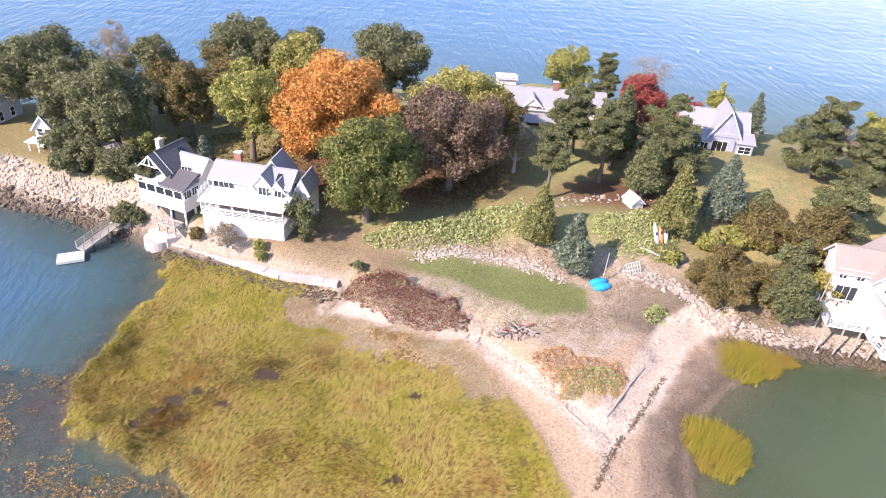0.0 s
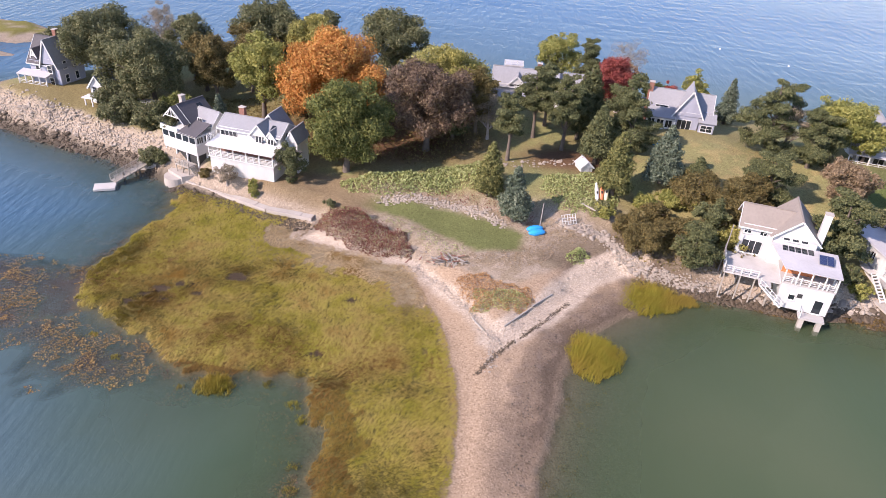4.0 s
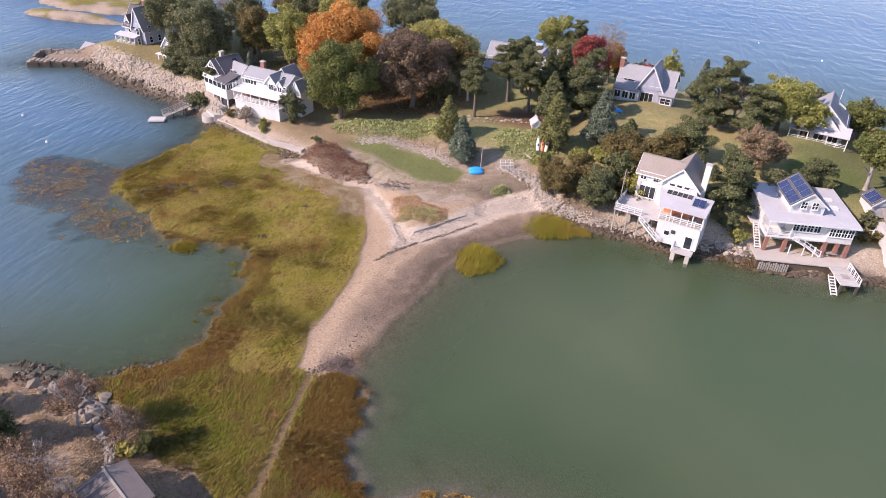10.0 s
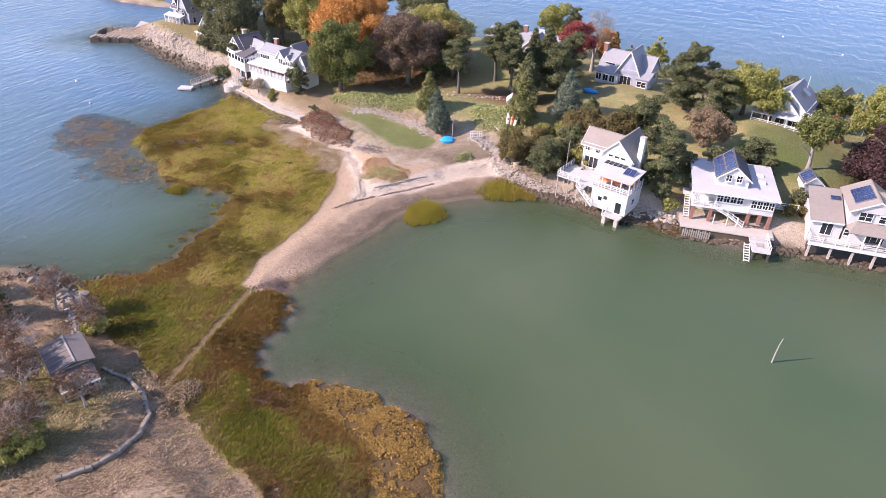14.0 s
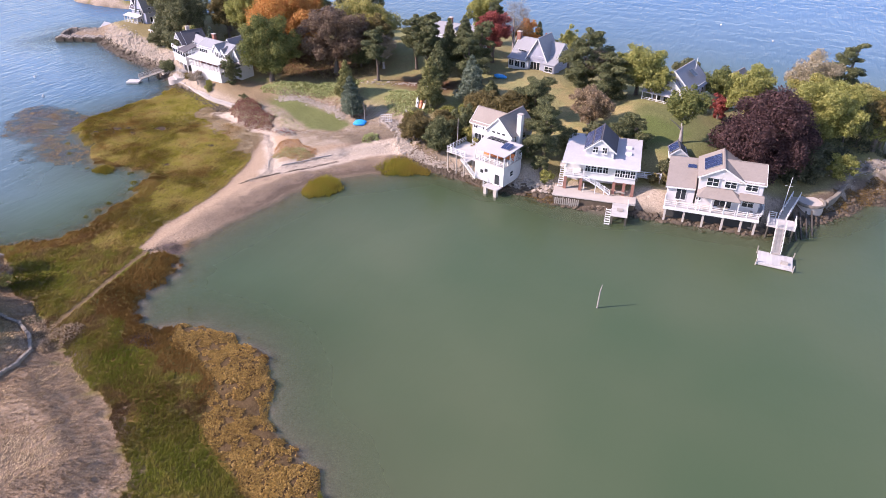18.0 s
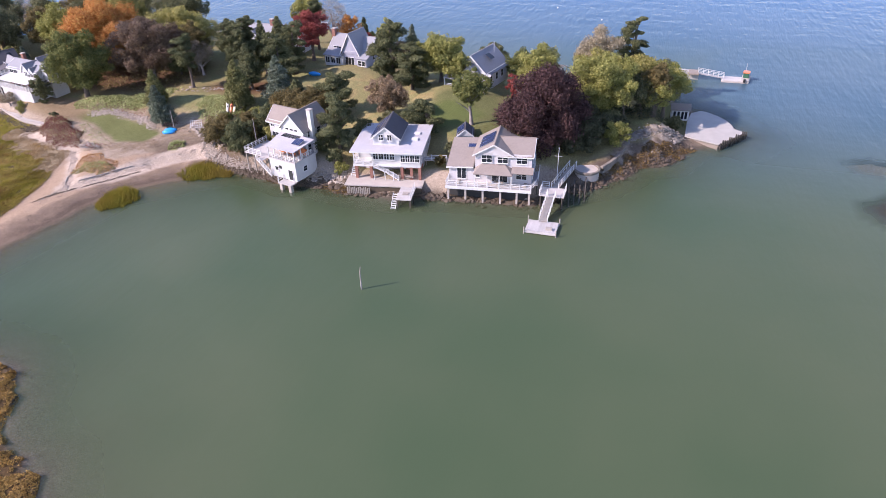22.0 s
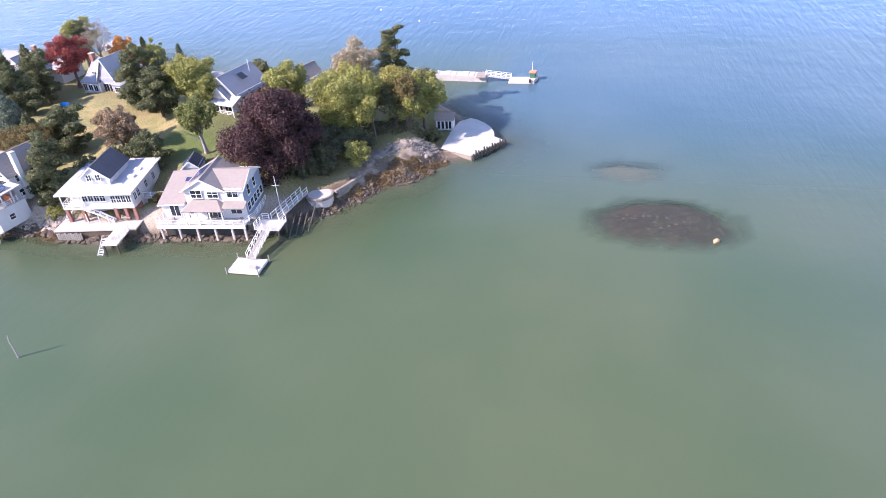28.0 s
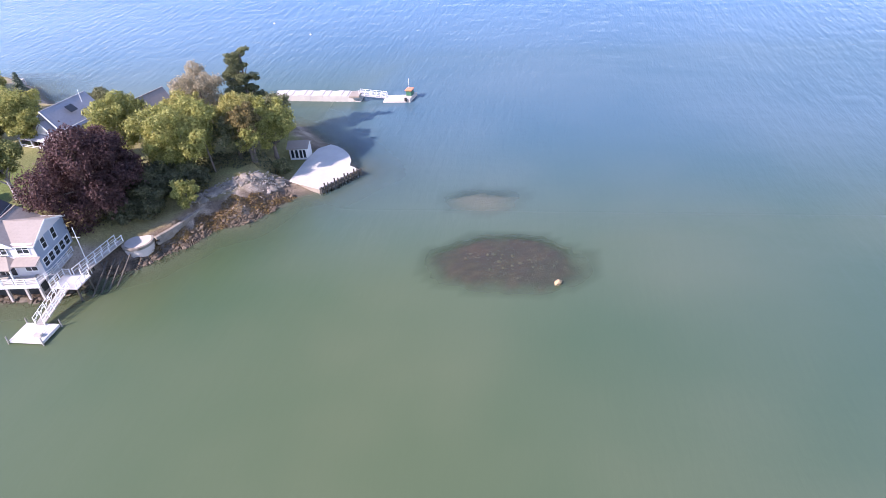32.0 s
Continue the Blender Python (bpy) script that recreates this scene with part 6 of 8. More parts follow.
h.rail((0, 0, 5.6), (0, 2.2, 5.6), 0.95, 1.1, 4)
h.rail((-11.1, 0, 5.6), (-11.1, 2.2, 5.6), 0.95, 1.1, 4)
h.add("porch_roof", slab([(-11.4, -0.4, 7.5), (0.2, -0.4, 7.5), (0.2, 3.3, 8.0), (-11.4, 3.3, 8.0)], 0.15), M_trim, "bright white painted porch roof")
h.rail((-11.5, 0.4, 7.65), (-11.5, 3.2, 7.95), 0.8, 0.9, 3)
h.wall(-10.9, 3.1, 7.9, -0.2, 7.6, 9.5, M_white)
h.gable(-10.9, 3.0, -0.2, 8.2, 9.4, 10.8, "u", M_rgrey, M_white, 0.3)
h.gable(-5.2, 2.7, -2.2, 6.2, 9.2, 11.0, "v", M_rgrey, M_white, 0.3, ends="f")
h.gable(-2.5, 2.7, -0.7, 5.0, 9.0, 10.2, "v", M_rgrey, M_white, 0.2, ends="f")
h.gable(-6.0, 6.5, -1.6, 10.2, 8.6, 11.4, "v", M_rgrey, M_white, 0.3)
h.wall(-5.9, 7.7, 2.6, -1.7, 10.1, 8.6, M_white)
h.add("skylight", slab([(-2.2, 3.5, 9.85), (-1.6, 3.5, 9.85), (-1.6, 4.7, 10.4), (-2.2, 4.7, 10.4)], 0.07), M_glass)
h.window(-9.2, 3.08, 8.75, 2.8, 1.3, "f", 4, 1)
h.window(-3.7, 2.66, 8.8, 1.0, 1.5, "f", 2, 1)
h.window(-1.6, 2.66, 8.6, 0.9, 1.1, "f", 2, 1)
for v, z in ((4.6, 6.7), (4.8, 8.8), (6.6, 6.7)):
    h.window(0.02, v, z, 0.8, 1.2, "r", 1, 2)
h.wall(0.02, 4.4, 2.0, 2.0, 8.2, 8.4, M_white)
h.gable(0.1, 4.3, 2.0, 8.4, 8.4, 10.2, "v", M_rgrey, M_white, 0.2)
h.add("side_porch_roof", slab([(0.5, 2.2, 7.0), (2.8, 2.2, 6.7), (2.8, 4.6, 6.9), (0.5, 4.6, 7.2)], 0.12), M_rdark)
h.chimney(-8.2, 6.0, 9.5, 12.0, 0.9, 0.7, M_brick)

# ---- dark-roofed cottage beside it ----
h = Building("house", -31.2, 79.6, -24, "two-storey white cottage with dark roof and glazed porch")
h.wall(-7.7, 0.1, 4.6, -0.1, 3.6, 6.5, M_lav)
# near-black block filling the open space below the floor, painted as its shade
h.add("foundation", box(-7.4, 0.5, 1.2, -0.4, 3.5, 4.58), M_dark)
h.posts("foundation_post", [(-7.5, 0.25), (-5.1, 0.25), (-2.7, 0.25), (-0.3, 0.25), (-0.3, 2.2)], 0.22, 1.2, 4.6, M_trim)
h.wall(-7.7, 0.1, 6.5, -7.55, 3.6, 7.9, M_white)
h.wall(-7.5, 0.14, 6.5, -0.1, 3.6, 7.85, M_white)
for k in range(5):
    h.window(-6.9 + k * 1.5, 0.12, 7.1, 1.25, 1.0, "f", 1, 1)
for v in (0.9, 2.4):
    h.window(-0.08, v, 7.1, 1.2, 1.0, "r", 3, 1)
h.add("fascia", box(-7.9, -0.12, 7.72, 0.1, 0.06, 7.98), M_trim)
h.add("lean_roof", slab([(-3.9, -0.2, 7.95), (0.2, -0.2, 7.95), (-0.2, 3.7, 9.0), (-3.9, 3.7, 9.0)], 0.12), M_rdark)
h.add("balcony", box(-7.8, 0.08, 7.9, -3.95, 2.6, 8.04), M_trim)
h.add("parapet", box(-7.85, -0.02, 8.04, -4.0, 0.06, 8.5), M_trim)
h.add("parapet", box(-7.85, 0.08, 8.04, -7.77, 2.6, 8.5), M_trim)
h.wall(-8.2, 2.6, 2.4, -3.8, 7.4, 9.2, M_white)
h.gable(-8.3, 2.6, -3.7, 7.4, 9.2, 11.4, "v", M_rdark, M_white, 0.4)
h.add("porch_hood", slab([(-8.7, 1.0, 8.84), (-6.0, 1.0, 11.4), (-6.0, 2.2, 11.4), (-8.7, 2.2, 8.84)], 0.14), M_rdark)
h.add("porch_hood", slab([(-3.3, 1.0, 8.84), (-6.0, 1.0, 11.4), (-6.0, 2.2, 11.4), (-3.3, 2.2, 8.84)], 0.14), M_rdark)
for a, b in (((-8.5, 1.0, 8.9), (-6.0, 1.0, 11.25)), ((-3.5, 1.0, 8.9), (-6.0, 1.0, 11.25)), ((-7.6, 1.0, 9.75), (-4.4, 1.0, 9.75)), ((-6.0, 1.0, 9.75), (-6.0, 1.0, 11.2)), ((-7.0, 1.0, 9.8), (-6.3, 1.0, 10.9)), ((-5.0, 1.0, 9.8), (-5.7, 1.0, 10.9))):
    h.add("truss", bar(a, b, 0.13), M_trim)
h.wall(-3.85, 3.7, 2.4, -0.4, 7.3, 8.9, M_white)
h.gable(-4.4, 3.9, -0.3, 7.4, 8.8, 10.5, "u", M_rgrey, M_white, 0.3)
h.window(-6.0, 2.58, 9.0, 1.6, 1.3, "f", 2, 1)
h.window(-2.6, 3.68, 9.1, 0.9, 0.7, "f", 2, 1)
h.chimney(-7.3, 4.6, 9.6, 12.0, 0.7, 0.8, M_conc)
h.add("steps_platform", box(-3.6, -1.7, 3.0, -0.6, 0.08, 3.14), M_wood)
h.posts("platform_post", [(-3.5, -1.6), (-2.1, -1.6), (-0.7, -1.6)], 0.14, 1.2, 3.0, M_wood)
h.rail((-3.6, -1.65, 3.14), (-0.6, -1.65, 3.14), 0.9, 1.0, 2, M_wood)
h.stairs((0.6, -1.5, 1.9), (-0.6, -1.5, 3.1), (0, 0.9, 0), 6, M_wood)
h.add("skylight", slab([(-5.3, 5.6, 10.8), (-4.7, 5.6, 10.25), (-4.7, 6.5, 10.25), (-5.3, 6.5, 10.8)], 0.06), M_glass)

h = Building("cottage", -43.5, 92.5, -10, "low cottage with a pale roof behind the shrubs", "cottage")
h.wall(-6.0, 0, 3.6, 0, 4.5, 6.0, M_white)
h.gable(-6.0, 0, 0, 4.5, 5.9, 7.4, "u", M_rgrey, M_white, 0.4)
h.window(-4.2, -0.02, 5.0, 1.0, 1.0, "f", 2, 2)
h.window(-1.8, -0.02, 5.0, 1.0, 1.0, "f", 2, 2)
h.chimney(-4.8, 2.4, 6.5, 8.4, 0.7, 0.7, M_brick)

# ---- houses on the west point ----
h = Building("house", -55.6, 97.0, -8, "white house with a pillared porch and pointed blue-grey roof")
h.wall(-3.0, 0, 4.2, 0, 4.5, 8.4, M_white)
h.gable(-3.0, 0, 0, 4.5, 8.3, 10.2, "v", M_blue, M_white, 0.4)
h.posts("porch_post", [(-3.3, -1.6), (-1.6, -1.9), (0.1, -1.6)], 0.18, 4.0, 6.4, M_trim)
h.add("porch_roof", box(-3.6, -2.1, 6.4, 0.4, 0.0, 6.6), M_trim)
h.add("porch_base", box(-3.6, -2.1, 3.0, 0.4, 0.0, 4.3), M_trim)
h.window(-2.1, -0.02, 7.5, 0.8, 1.1, "f", 1, 2)
h.window(-0.9, -0.02, 7.5, 0.8, 1.1, "f", 1, 2)
h.window(-1.5, -0.02, 5.4, 1.4, 1.7, "f", 2, 1)

h = Building("house", -68.4, 102.0, -10, "tall grey Victorian house with a white porch on the point")
h.wall(-6.6, 1.6, 4.4, 0, 8.0, 9.6, M_ltgrey)
h.gable(-6.6, 1.6, -1.6, 8.0, 9.5, 13.6, "u", M_rdark, M_white, 0.4)
h.gable(-3.4, 1.2, 0.0, 8.2, 9.5, 14.0, "v", M_rgrey, M_ltgrey, 0.35)
h.gable(-5.4, 1.2, -4.2, 4.0, 10.6, 12.0, "v", M_rdark, M_white, 0.15, ends="f")
h.add("porch_roof", slab([(-8.4, -0.4, 7.2), (-1.6, -0.4, 7.2), (-1.6, 1.6, 7.7), (-8.4, 1.6, 7.7)], 0.14), M_flat)
h.posts("porch_post", [(-8.2, -0.2), (-6.6, -0.2), (-5.0, -0.2), (-3.4, -0.2), (-1.8, -0.2), (-8.2, 1.4)], 0.16, 5.2, 7.1, M_trim)
h.add("porch_base", box(-8.4, -0.4, 4.0, -1.6, 1.6, 5.2), M_trim)
h.rail((-8.2, -0.3, 5.2), (-1.8, -0.3, 5.2), 0.9, 1.6, 3)
for u, z in ((-4.8, 8.6), (-1.7, 8.4), (-1.7, 11.2), (-1.7, 6.0)):
    h.window(u, 1.56 if u < -3 else 1.16, z, 0.9, 1.4, "f", 1, 2)
for v in (3.2, 5.8):
    for z in (6.4, 9.0):
        h.window(0.02, v, z, 0.8, 1.4, "r", 1, 2)
h.chimney(-2.2, 5.0, 12.0, 15.0, 0.8, 0.8, M_brick)
q = Building("cellar_hatch", -86.5, 103.5, -10, "grey slanted bulkhead hatch on the point", "hatch")
q.add("hatch_roof", slab([(-1.8, -1.5, 1.6), (1.8, -1.5, 1.6), (1.8, 1.5, 3.6), (-1.8, 1.5, 3.6)], 0.15), M_rgrey)
q.add("hatch_side", box(-1.7, 0.9, 1.2, 1.7, 1.4, 3.2), M_wood)
q = Building("stone_quay", -88.6, 96.0, 24, "rough stone quay at the western tip", "quay")
for i in range(16):
    u0, top = -7 + i * 0.92, 0.85 + 0.12 * ((i * 7) % 4)
    q.add("quay_stone", box(u0, -1.2 - 0.1 * (i % 3), -0.8, u0 + 0.9, 1.2, top, 0.06), M_wet)
    q.add("cap_stone", box(u0, -0.9 + 0.07 * (i % 3), top + 0.004, u0 + 0.9, 1.3, top + 0.24, 0.05), M_rock)
for i in range(9):
    q.add("foundation_block", box(-6.4 + i * 0.95, 6.2 + 0.1 * (i % 2), 0.2, -5.5 + i * 0.95, 7.0, 1.9 + 0.1 * (i % 3), 0.05), M_field)
for i in range(5):
    q.add("foundation_block", box(-6.9, 2.2 + i * 0.85, 0.2, -6.1, 3.0 + i * 0.85, 1.5 + 0.12 * (i % 3), 0.05), M_field)

# ---- cabin on the southern mound ----
M_rbrown = shingles("old_grey_brown_shingles", (0.2, 0.17, 0.16), (0.145, 0.12, 0.11), (0.1, 0.085, 0.08))
c = Building("log_cabin", 12.4, -6.3, -27, "weathered grey-brown cabin with a low plank roof in two steps", "cabin")
c.wall(-3.3, -2.1, 0.6, 1.1, 1.3, 3.9, M_wood)
c.add("roof_slope", slab([(-3.9, -2.7, 4.0), (1.5, -2.7, 4.0), (1.5, -0.2, 4.55), (-3.9, -0.2, 4.55)], 0.14), M_rbrown)
c.add("roof_slope", slab([(-3.9, -0.2, 4.55), (1.5, -0.2, 4.55), (1.5, 1.8, 4.1), (-3.9, 1.8, 4.1)], 0.14), M_rbrown)
c.add("ridge_cap", bar((-3.9, -0.2, 4.57), (1.5, -0.2, 4.57), 0.2, 0.1), M_wood)
c.add("fascia", bar((-3.9, -2.74, 3.9), (1.5, -2.74, 3.9), 0.06, 0.2), M_wood)
c.wall(1.1, -1.9, 0.6, 3.2, 1.0, 3.1, M_wood)
c.add("lower_roof", slab([(1.1, -2.5, 3.7), (4.0, -2.5, 3.2), (4.0, 1.4, 3.2), (1.1, 1.4, 3.7)], 0.14), M_rbrown)
c.add("fascia", bar((4.02, -2.5, 3.14), (4.02, 1.4, 3.14), 0.06, 0.2), M_trim)
c.posts("porch_post", [(3.8, -2.3), (3.8, -0.5), (3.8, 1.2)], 0.16, 0.6, 3.15, M_wood)
c.add("porch_floor", box(3.2, -2.4, 0.8, 4.1, 1.3, 1.5), M_wood)
c.rail((4.05, -2.3, 1.5), (4.05, 1.2, 1.5), 0.9, 1.2, 2, M_wood)
c.window(-1.2, -2.12, 2.8, 1.0, 1.0, "f", 2, 2)
c.window(3.22, -1.0, 2.4, 0.9, 0.9, "r", 2, 2)
c.add("door", box(3.2, -0.2, 1.5, 3.26, 0.7, 3.0), M_dark)
for k in range(5):
    c.add("roof_batten", bar((-3.6 + k * 1.2, -2.6, 4.06), (-3.6 + k * 1.2, -0.3, 4.57), 0.07, 0.05), M_wood)

# ---- small shed, hut and their like ----
k = Building("tool_shed", 31.0, 86.2, 18, "small white gabled shed on the slope", "shed")
k.wall(-1.0, -1.2, 5.6, 1.0, 1.2, 7.2, M_white)
k.gable(-1.0, -1.2, 1.0, 1.2, 7.1, 8.0, "v", M_flat, M_white, 0.2)
k.add("door", box(-0.4, -1.26, 5.8, 0.4, -1.2, 7.1), M_trim)
k = Building("beach_hut", 125.2, 104.6, 4, "white beach hut with a pinkish roof beside the terrace", "hut")
k.wall(-1.9, 0, 0.8, 1.6, 2.6, 3.2, M_white)
k.add("porch_roof", slab([(-2.2, -0.5, 3.2), (1.9, -0.5, 3.2), (1.9, 1.4, 4.1), (-2.2, 1.4, 4.1)], 0.12), M_rtan)
k.add("roof_slope", slab([(-2.2, 1.4, 4.1), (1.9, 1.4, 4.1), (1.9, 3.0, 3.2), (-2.2, 3.0, 3.2)], 0.12), M_rtan)
k.add("gable_wall", slab([(-1.9, 0, 3.1), (-1.9, 1.4, 4.0), (-1.9, 2.6, 3.2)], 0.1), M_white)
k.add("gable_wall", slab([(1.6, 0, 3.1), (1.6, 1.4, 4.0), (1.6, 2.6, 3.2)], 0.1), M_white)
for u in (-1.3, -0.5, 0.3, 1.0):
    k.window(u, -0.02, 2.0, 0.5, 1.6, "f", 1, 1)

# ---- terrace at the eastern tip ----
t = Building("sea_terrace", 0, 0, 0, "wide pale concrete terrace on a timbered sea wall", "terrace")
edge = [(126.2, 95.6), (132.5, 92.9), (137.6, 100.1), (135.6, 101.6), (135.3, 103.6), (134.3, 106.0), (132.8, 108.0), (131.0, 109.6), (129.4, 110.4), (127.4, 108.6), (126.6, 104.0)]
t.add("paving", slab([(x, y, 1.15) for x, y in edge], 0.2), M_pale, "bleached concrete paving")
t.add("sea_wall", slab([(131 + (x - 131) * 0.96, 101.5 + (y - 101.5) * 0.96, 0.94) for x, y in edge], 1.8), M_rock)
for i in range(13):
    f = i / 12
    x, y = 132.7 + 5.1 * f, 93.2 + 7.0 * f
    link_mesh("timber_post", pole((x + 0.15, y - 0.1, -1.2), (x + 0.15, y - 0.1, 1.3 + 0.25 * ((i * 5) % 3)), 0.15, 0.13), M_pile, t.root)
t.add("face_timber", bar((132.6, 93.1, 0.7), (137.7, 100.1, 0.7), 0.25, 0.4), M_pile)

# ---- round patio and stone garden wall ----
t = Building("round_patio", 109.6, 74.2, 0, "round stone patio at the head of the dock", "patio")
bm = bmesh.new()
bmesh.ops.create_cone(bm, cap_ends=True, segments=28, radius1=2.3, radius2=2.2, depth=2.2, matrix=Matrix.Translation((0, 0, 0.9)))
t.add("paving", bm, M_conc)
for i in range(17):
    a = radians(-150 + i * 12)
    bm = box(-0.26, -0.2, 0, 0.26, 0.2, 0.45, 0.04)
    o = t.add("wall_stone", bm, M_field)
    o.matrix_basis = pose(2.2 * math.cos(a), 2.2 * math.sin(a), 1.85, 0, 0, math.degrees(a) + 90)

gw = Building("garden_wall", 0, 0, 0, "curved dry-stone wall along the rocky shore", "stone wall")
cw = [(112.3, 75.4), (113.4, 77.6), (114.3, 80.0), (114.9, 82.4), (115.6, 84.6)]
for (ax, ay), (bx, by) in zip(cw[:-1], cw[1:]):
    for row in range(3):
        for i in range(3):
            f = (i + 0.5 * (row % 2)) / 3
            o = gw.add("wall_stone", box(-0.42, -0.3, 0, 0.42, 0.3, 0.5, 0.05), M_field)
            o.matrix_basis = pose(ax + (bx - ax) * f, ay + (by - ay) * f, 1.0 + row * 0.48, 0, 0, math.degrees(math.atan2(by - ay, bx - ax)))

sw = Building("dry_stone_wall", 0, 0, 0, "low curved stone wall round the cabin lawn", "stone wall")
cw = [(14.0, -4.4), (17.4, -4.3), (20.8, -5.5), (23.4, -7.4), (24.9, -10.2), (25.0, -13.0), (24.2, -15.6), (22.4, -18.2)]
for (ax, ay), (bx, by) in zip(cw[:-1], cw[1:]):
    n = max(3, int(math.hypot(bx - ax, by - ay) / 0.62))
    for i in range(n):
        f = i / n
        x, y = ax + (bx - ax) * f, ay + (by - ay) * f
        o = sw.add("wall_stone", box(-0.34, -0.21, -0.4, 0.34, 0.21, 0.42 + 0.07 * ((i * 3) % 3), 0.06), M_field)
        o.matrix_basis = pose(x, y, ground_z(x, y), 0, 0, math.degrees(math.atan2(by - ay, bx - ax)) + (i % 3 - 1) * 5)

# ---- stone jetty with ramp, float and boat ----
j = Building("stone_jetty", 0, 0, 0, "long pale granite block jetty", "jetty")
for i in range(14):
    x = 108.0 + i * 1.5
    for row in range(2):
        j.add("granite_block", box(x, 134.1 + 1.6 * row, -1.2, x + 1.46, 135.66 + 1.6 * row, 1.35 + 0.06 * ((i * 5 + row * 3) % 3), 0.05), M_pale).matrix_basis = pose(0, 2.2 - 0.105 * i, 0)
j.add("parapet", box(126.6, 134.0, 1.3, 129.0, 137.2, 1.75, 0.05), M_rock)
d = Building("boat_dock", 0, 0, 0, "white gangway and float at the jetty's end", "dock", group="docks")
d.add("gangway", slab([(128.8, 135.0, 1.5), (134.8, 135.2, 0.7), (134.8, 136.4, 0.7), (128.8, 136.2, 1.5)], 0.14), M_deck)
d.rail((128.8, 135.0, 1.5), (134.8, 135.2, 0.7), 1.0, 1.2, 3)
d.rail((128.8, 136.2, 1.5), (134.8, 136.4, 0.7), 1.0, 1.2, 3)
d.add("float", box(134.4, 134.2, 0.1, 139.6, 137.2, 0.6, 0.04), M_deck)
d.add("float_edge", box(134.3, 134.1, 0.0, 139.7, 137.3, 0.3), M_conc)
b = Building("motor_boat", 139.9, 136.6, 80, "small pale workboat with red-roofed wheelhouse moored at the float", "boat")
bm = box(-2.4, -0.95, -0.2, 2.0, 0.95, 0.75, 0.1)
b.add("hull", bm, M_conc)
b.add("wheelhouse", box(-0.6, -0.65, 0.76, 0.9, 0.65, 1.9, 0.06), M_green)
b.add("wheelhouse_roof", box(-0.8, -0.8, 1.9, 1.1, 0.8, 2.15, 0.04), M_red)
b.add("antenna", bar((0.6, 0.3, 2.1), (0.9, 0.3, 4.2), 0.05), M_trim)
b.add("outboard_motor", box(-2.8, -0.25, 0.3, -2.4, 0.25, 1.1, 0.05), M_black)

# ---- west dock ----
d = Building("boat_dock", 0, 0, 0, "grey timber gangway down to a small float", "dock", group="docks")
d.add("abutment", box(-42.4, 81.4, -0.5, -39.6, 84.6, 1.7), M_conc)
d.add("gangway", slab([(-41.7, 82.2, 1.75), (-40.5, 81.6, 1.75), (-43.4, 75.4, 0.75), (-44.6, 76.0, 0.75)], 0.16), M_wood)
d.rail((-41.7, 82.2, 1.75), (-44.6, 76.0, 0.75), 0.95, 1.5, 3, M_wood)
d.rail((-40.5, 81.6, 1.75), (-43.4, 75.4, 0.75), 0.95, 1.5, 3, M_wood)
o = d.add("float", box(-1.1, -1.6, 0.1, 1.1, 1.6, 0.5, 0.03), M_deck)
o.matrix_basis = pose(-44.7, 74.3, 0, 0, 0, -68)
for x, y in ((-42.6, 80.0), (-41.4, 79.4), (-43.2, 77.6)):
    link_mesh("timber_post", pole((x, y, -1.5), (x, y, 1.4), 0.16, 0.14), M_pile, d.root)

# ---- sea wall path ----
w = Building("sea_wall", 0, 0, 0, "pale concrete sea wall with a walk along its top", "sea wall")
line = [(-33.4, 78.6), (-25.6, 75.2), (-17.4, 71.7), (-10.0, 70.5)]
for (ax, ay), (bx, by) in zip(line[:-1], line[1:]):
    n = 4
    for i in range(n):
        f0, f1 = (i + 0.01) / n, (i + 0.99) / n
        dx, dy = bx - ax, by - ay
        ln = math.hypot(dx, dy)
        px_, py_ = dy / ln * 0.6, -dx / ln * 0.6
        p0, p1 = (ax + dx * f0, ay + dy * f0), (ax + dx * f1, ay + dy * f1)
        zt = 1.0 + 0.03 * ((i * 7) % 3)
        w.add("wall_slab", slab([(p0[0] + px_, p0[1] + py_, zt), (p1[0] + px_, p1[1] + py_, zt), (p1[0] - px_, p1[1] - py_, zt), (p0[0] - px_, p0[1] - py_, zt)], 2.2), M_conc)
bm = bmesh.new()
bmesh.ops.create_cone(bm, cap_ends=True, segments=24, radius1=2.0, radius2=1.9, depth=2.2, matrix=Matrix.Translation((-35.0, 78.9, 0.22)))
w.add("round_platform", bm, M_conc)
w.add("landing_apron", slab([(-36.6, 79.6, 1.78), (-33.4, 77.5, 1.78), (-31.0, 79.0, 1.78), (-31.2, 81.4, 1.82), (-35.8, 83.2, 1.82)], 1.8), M_conc)

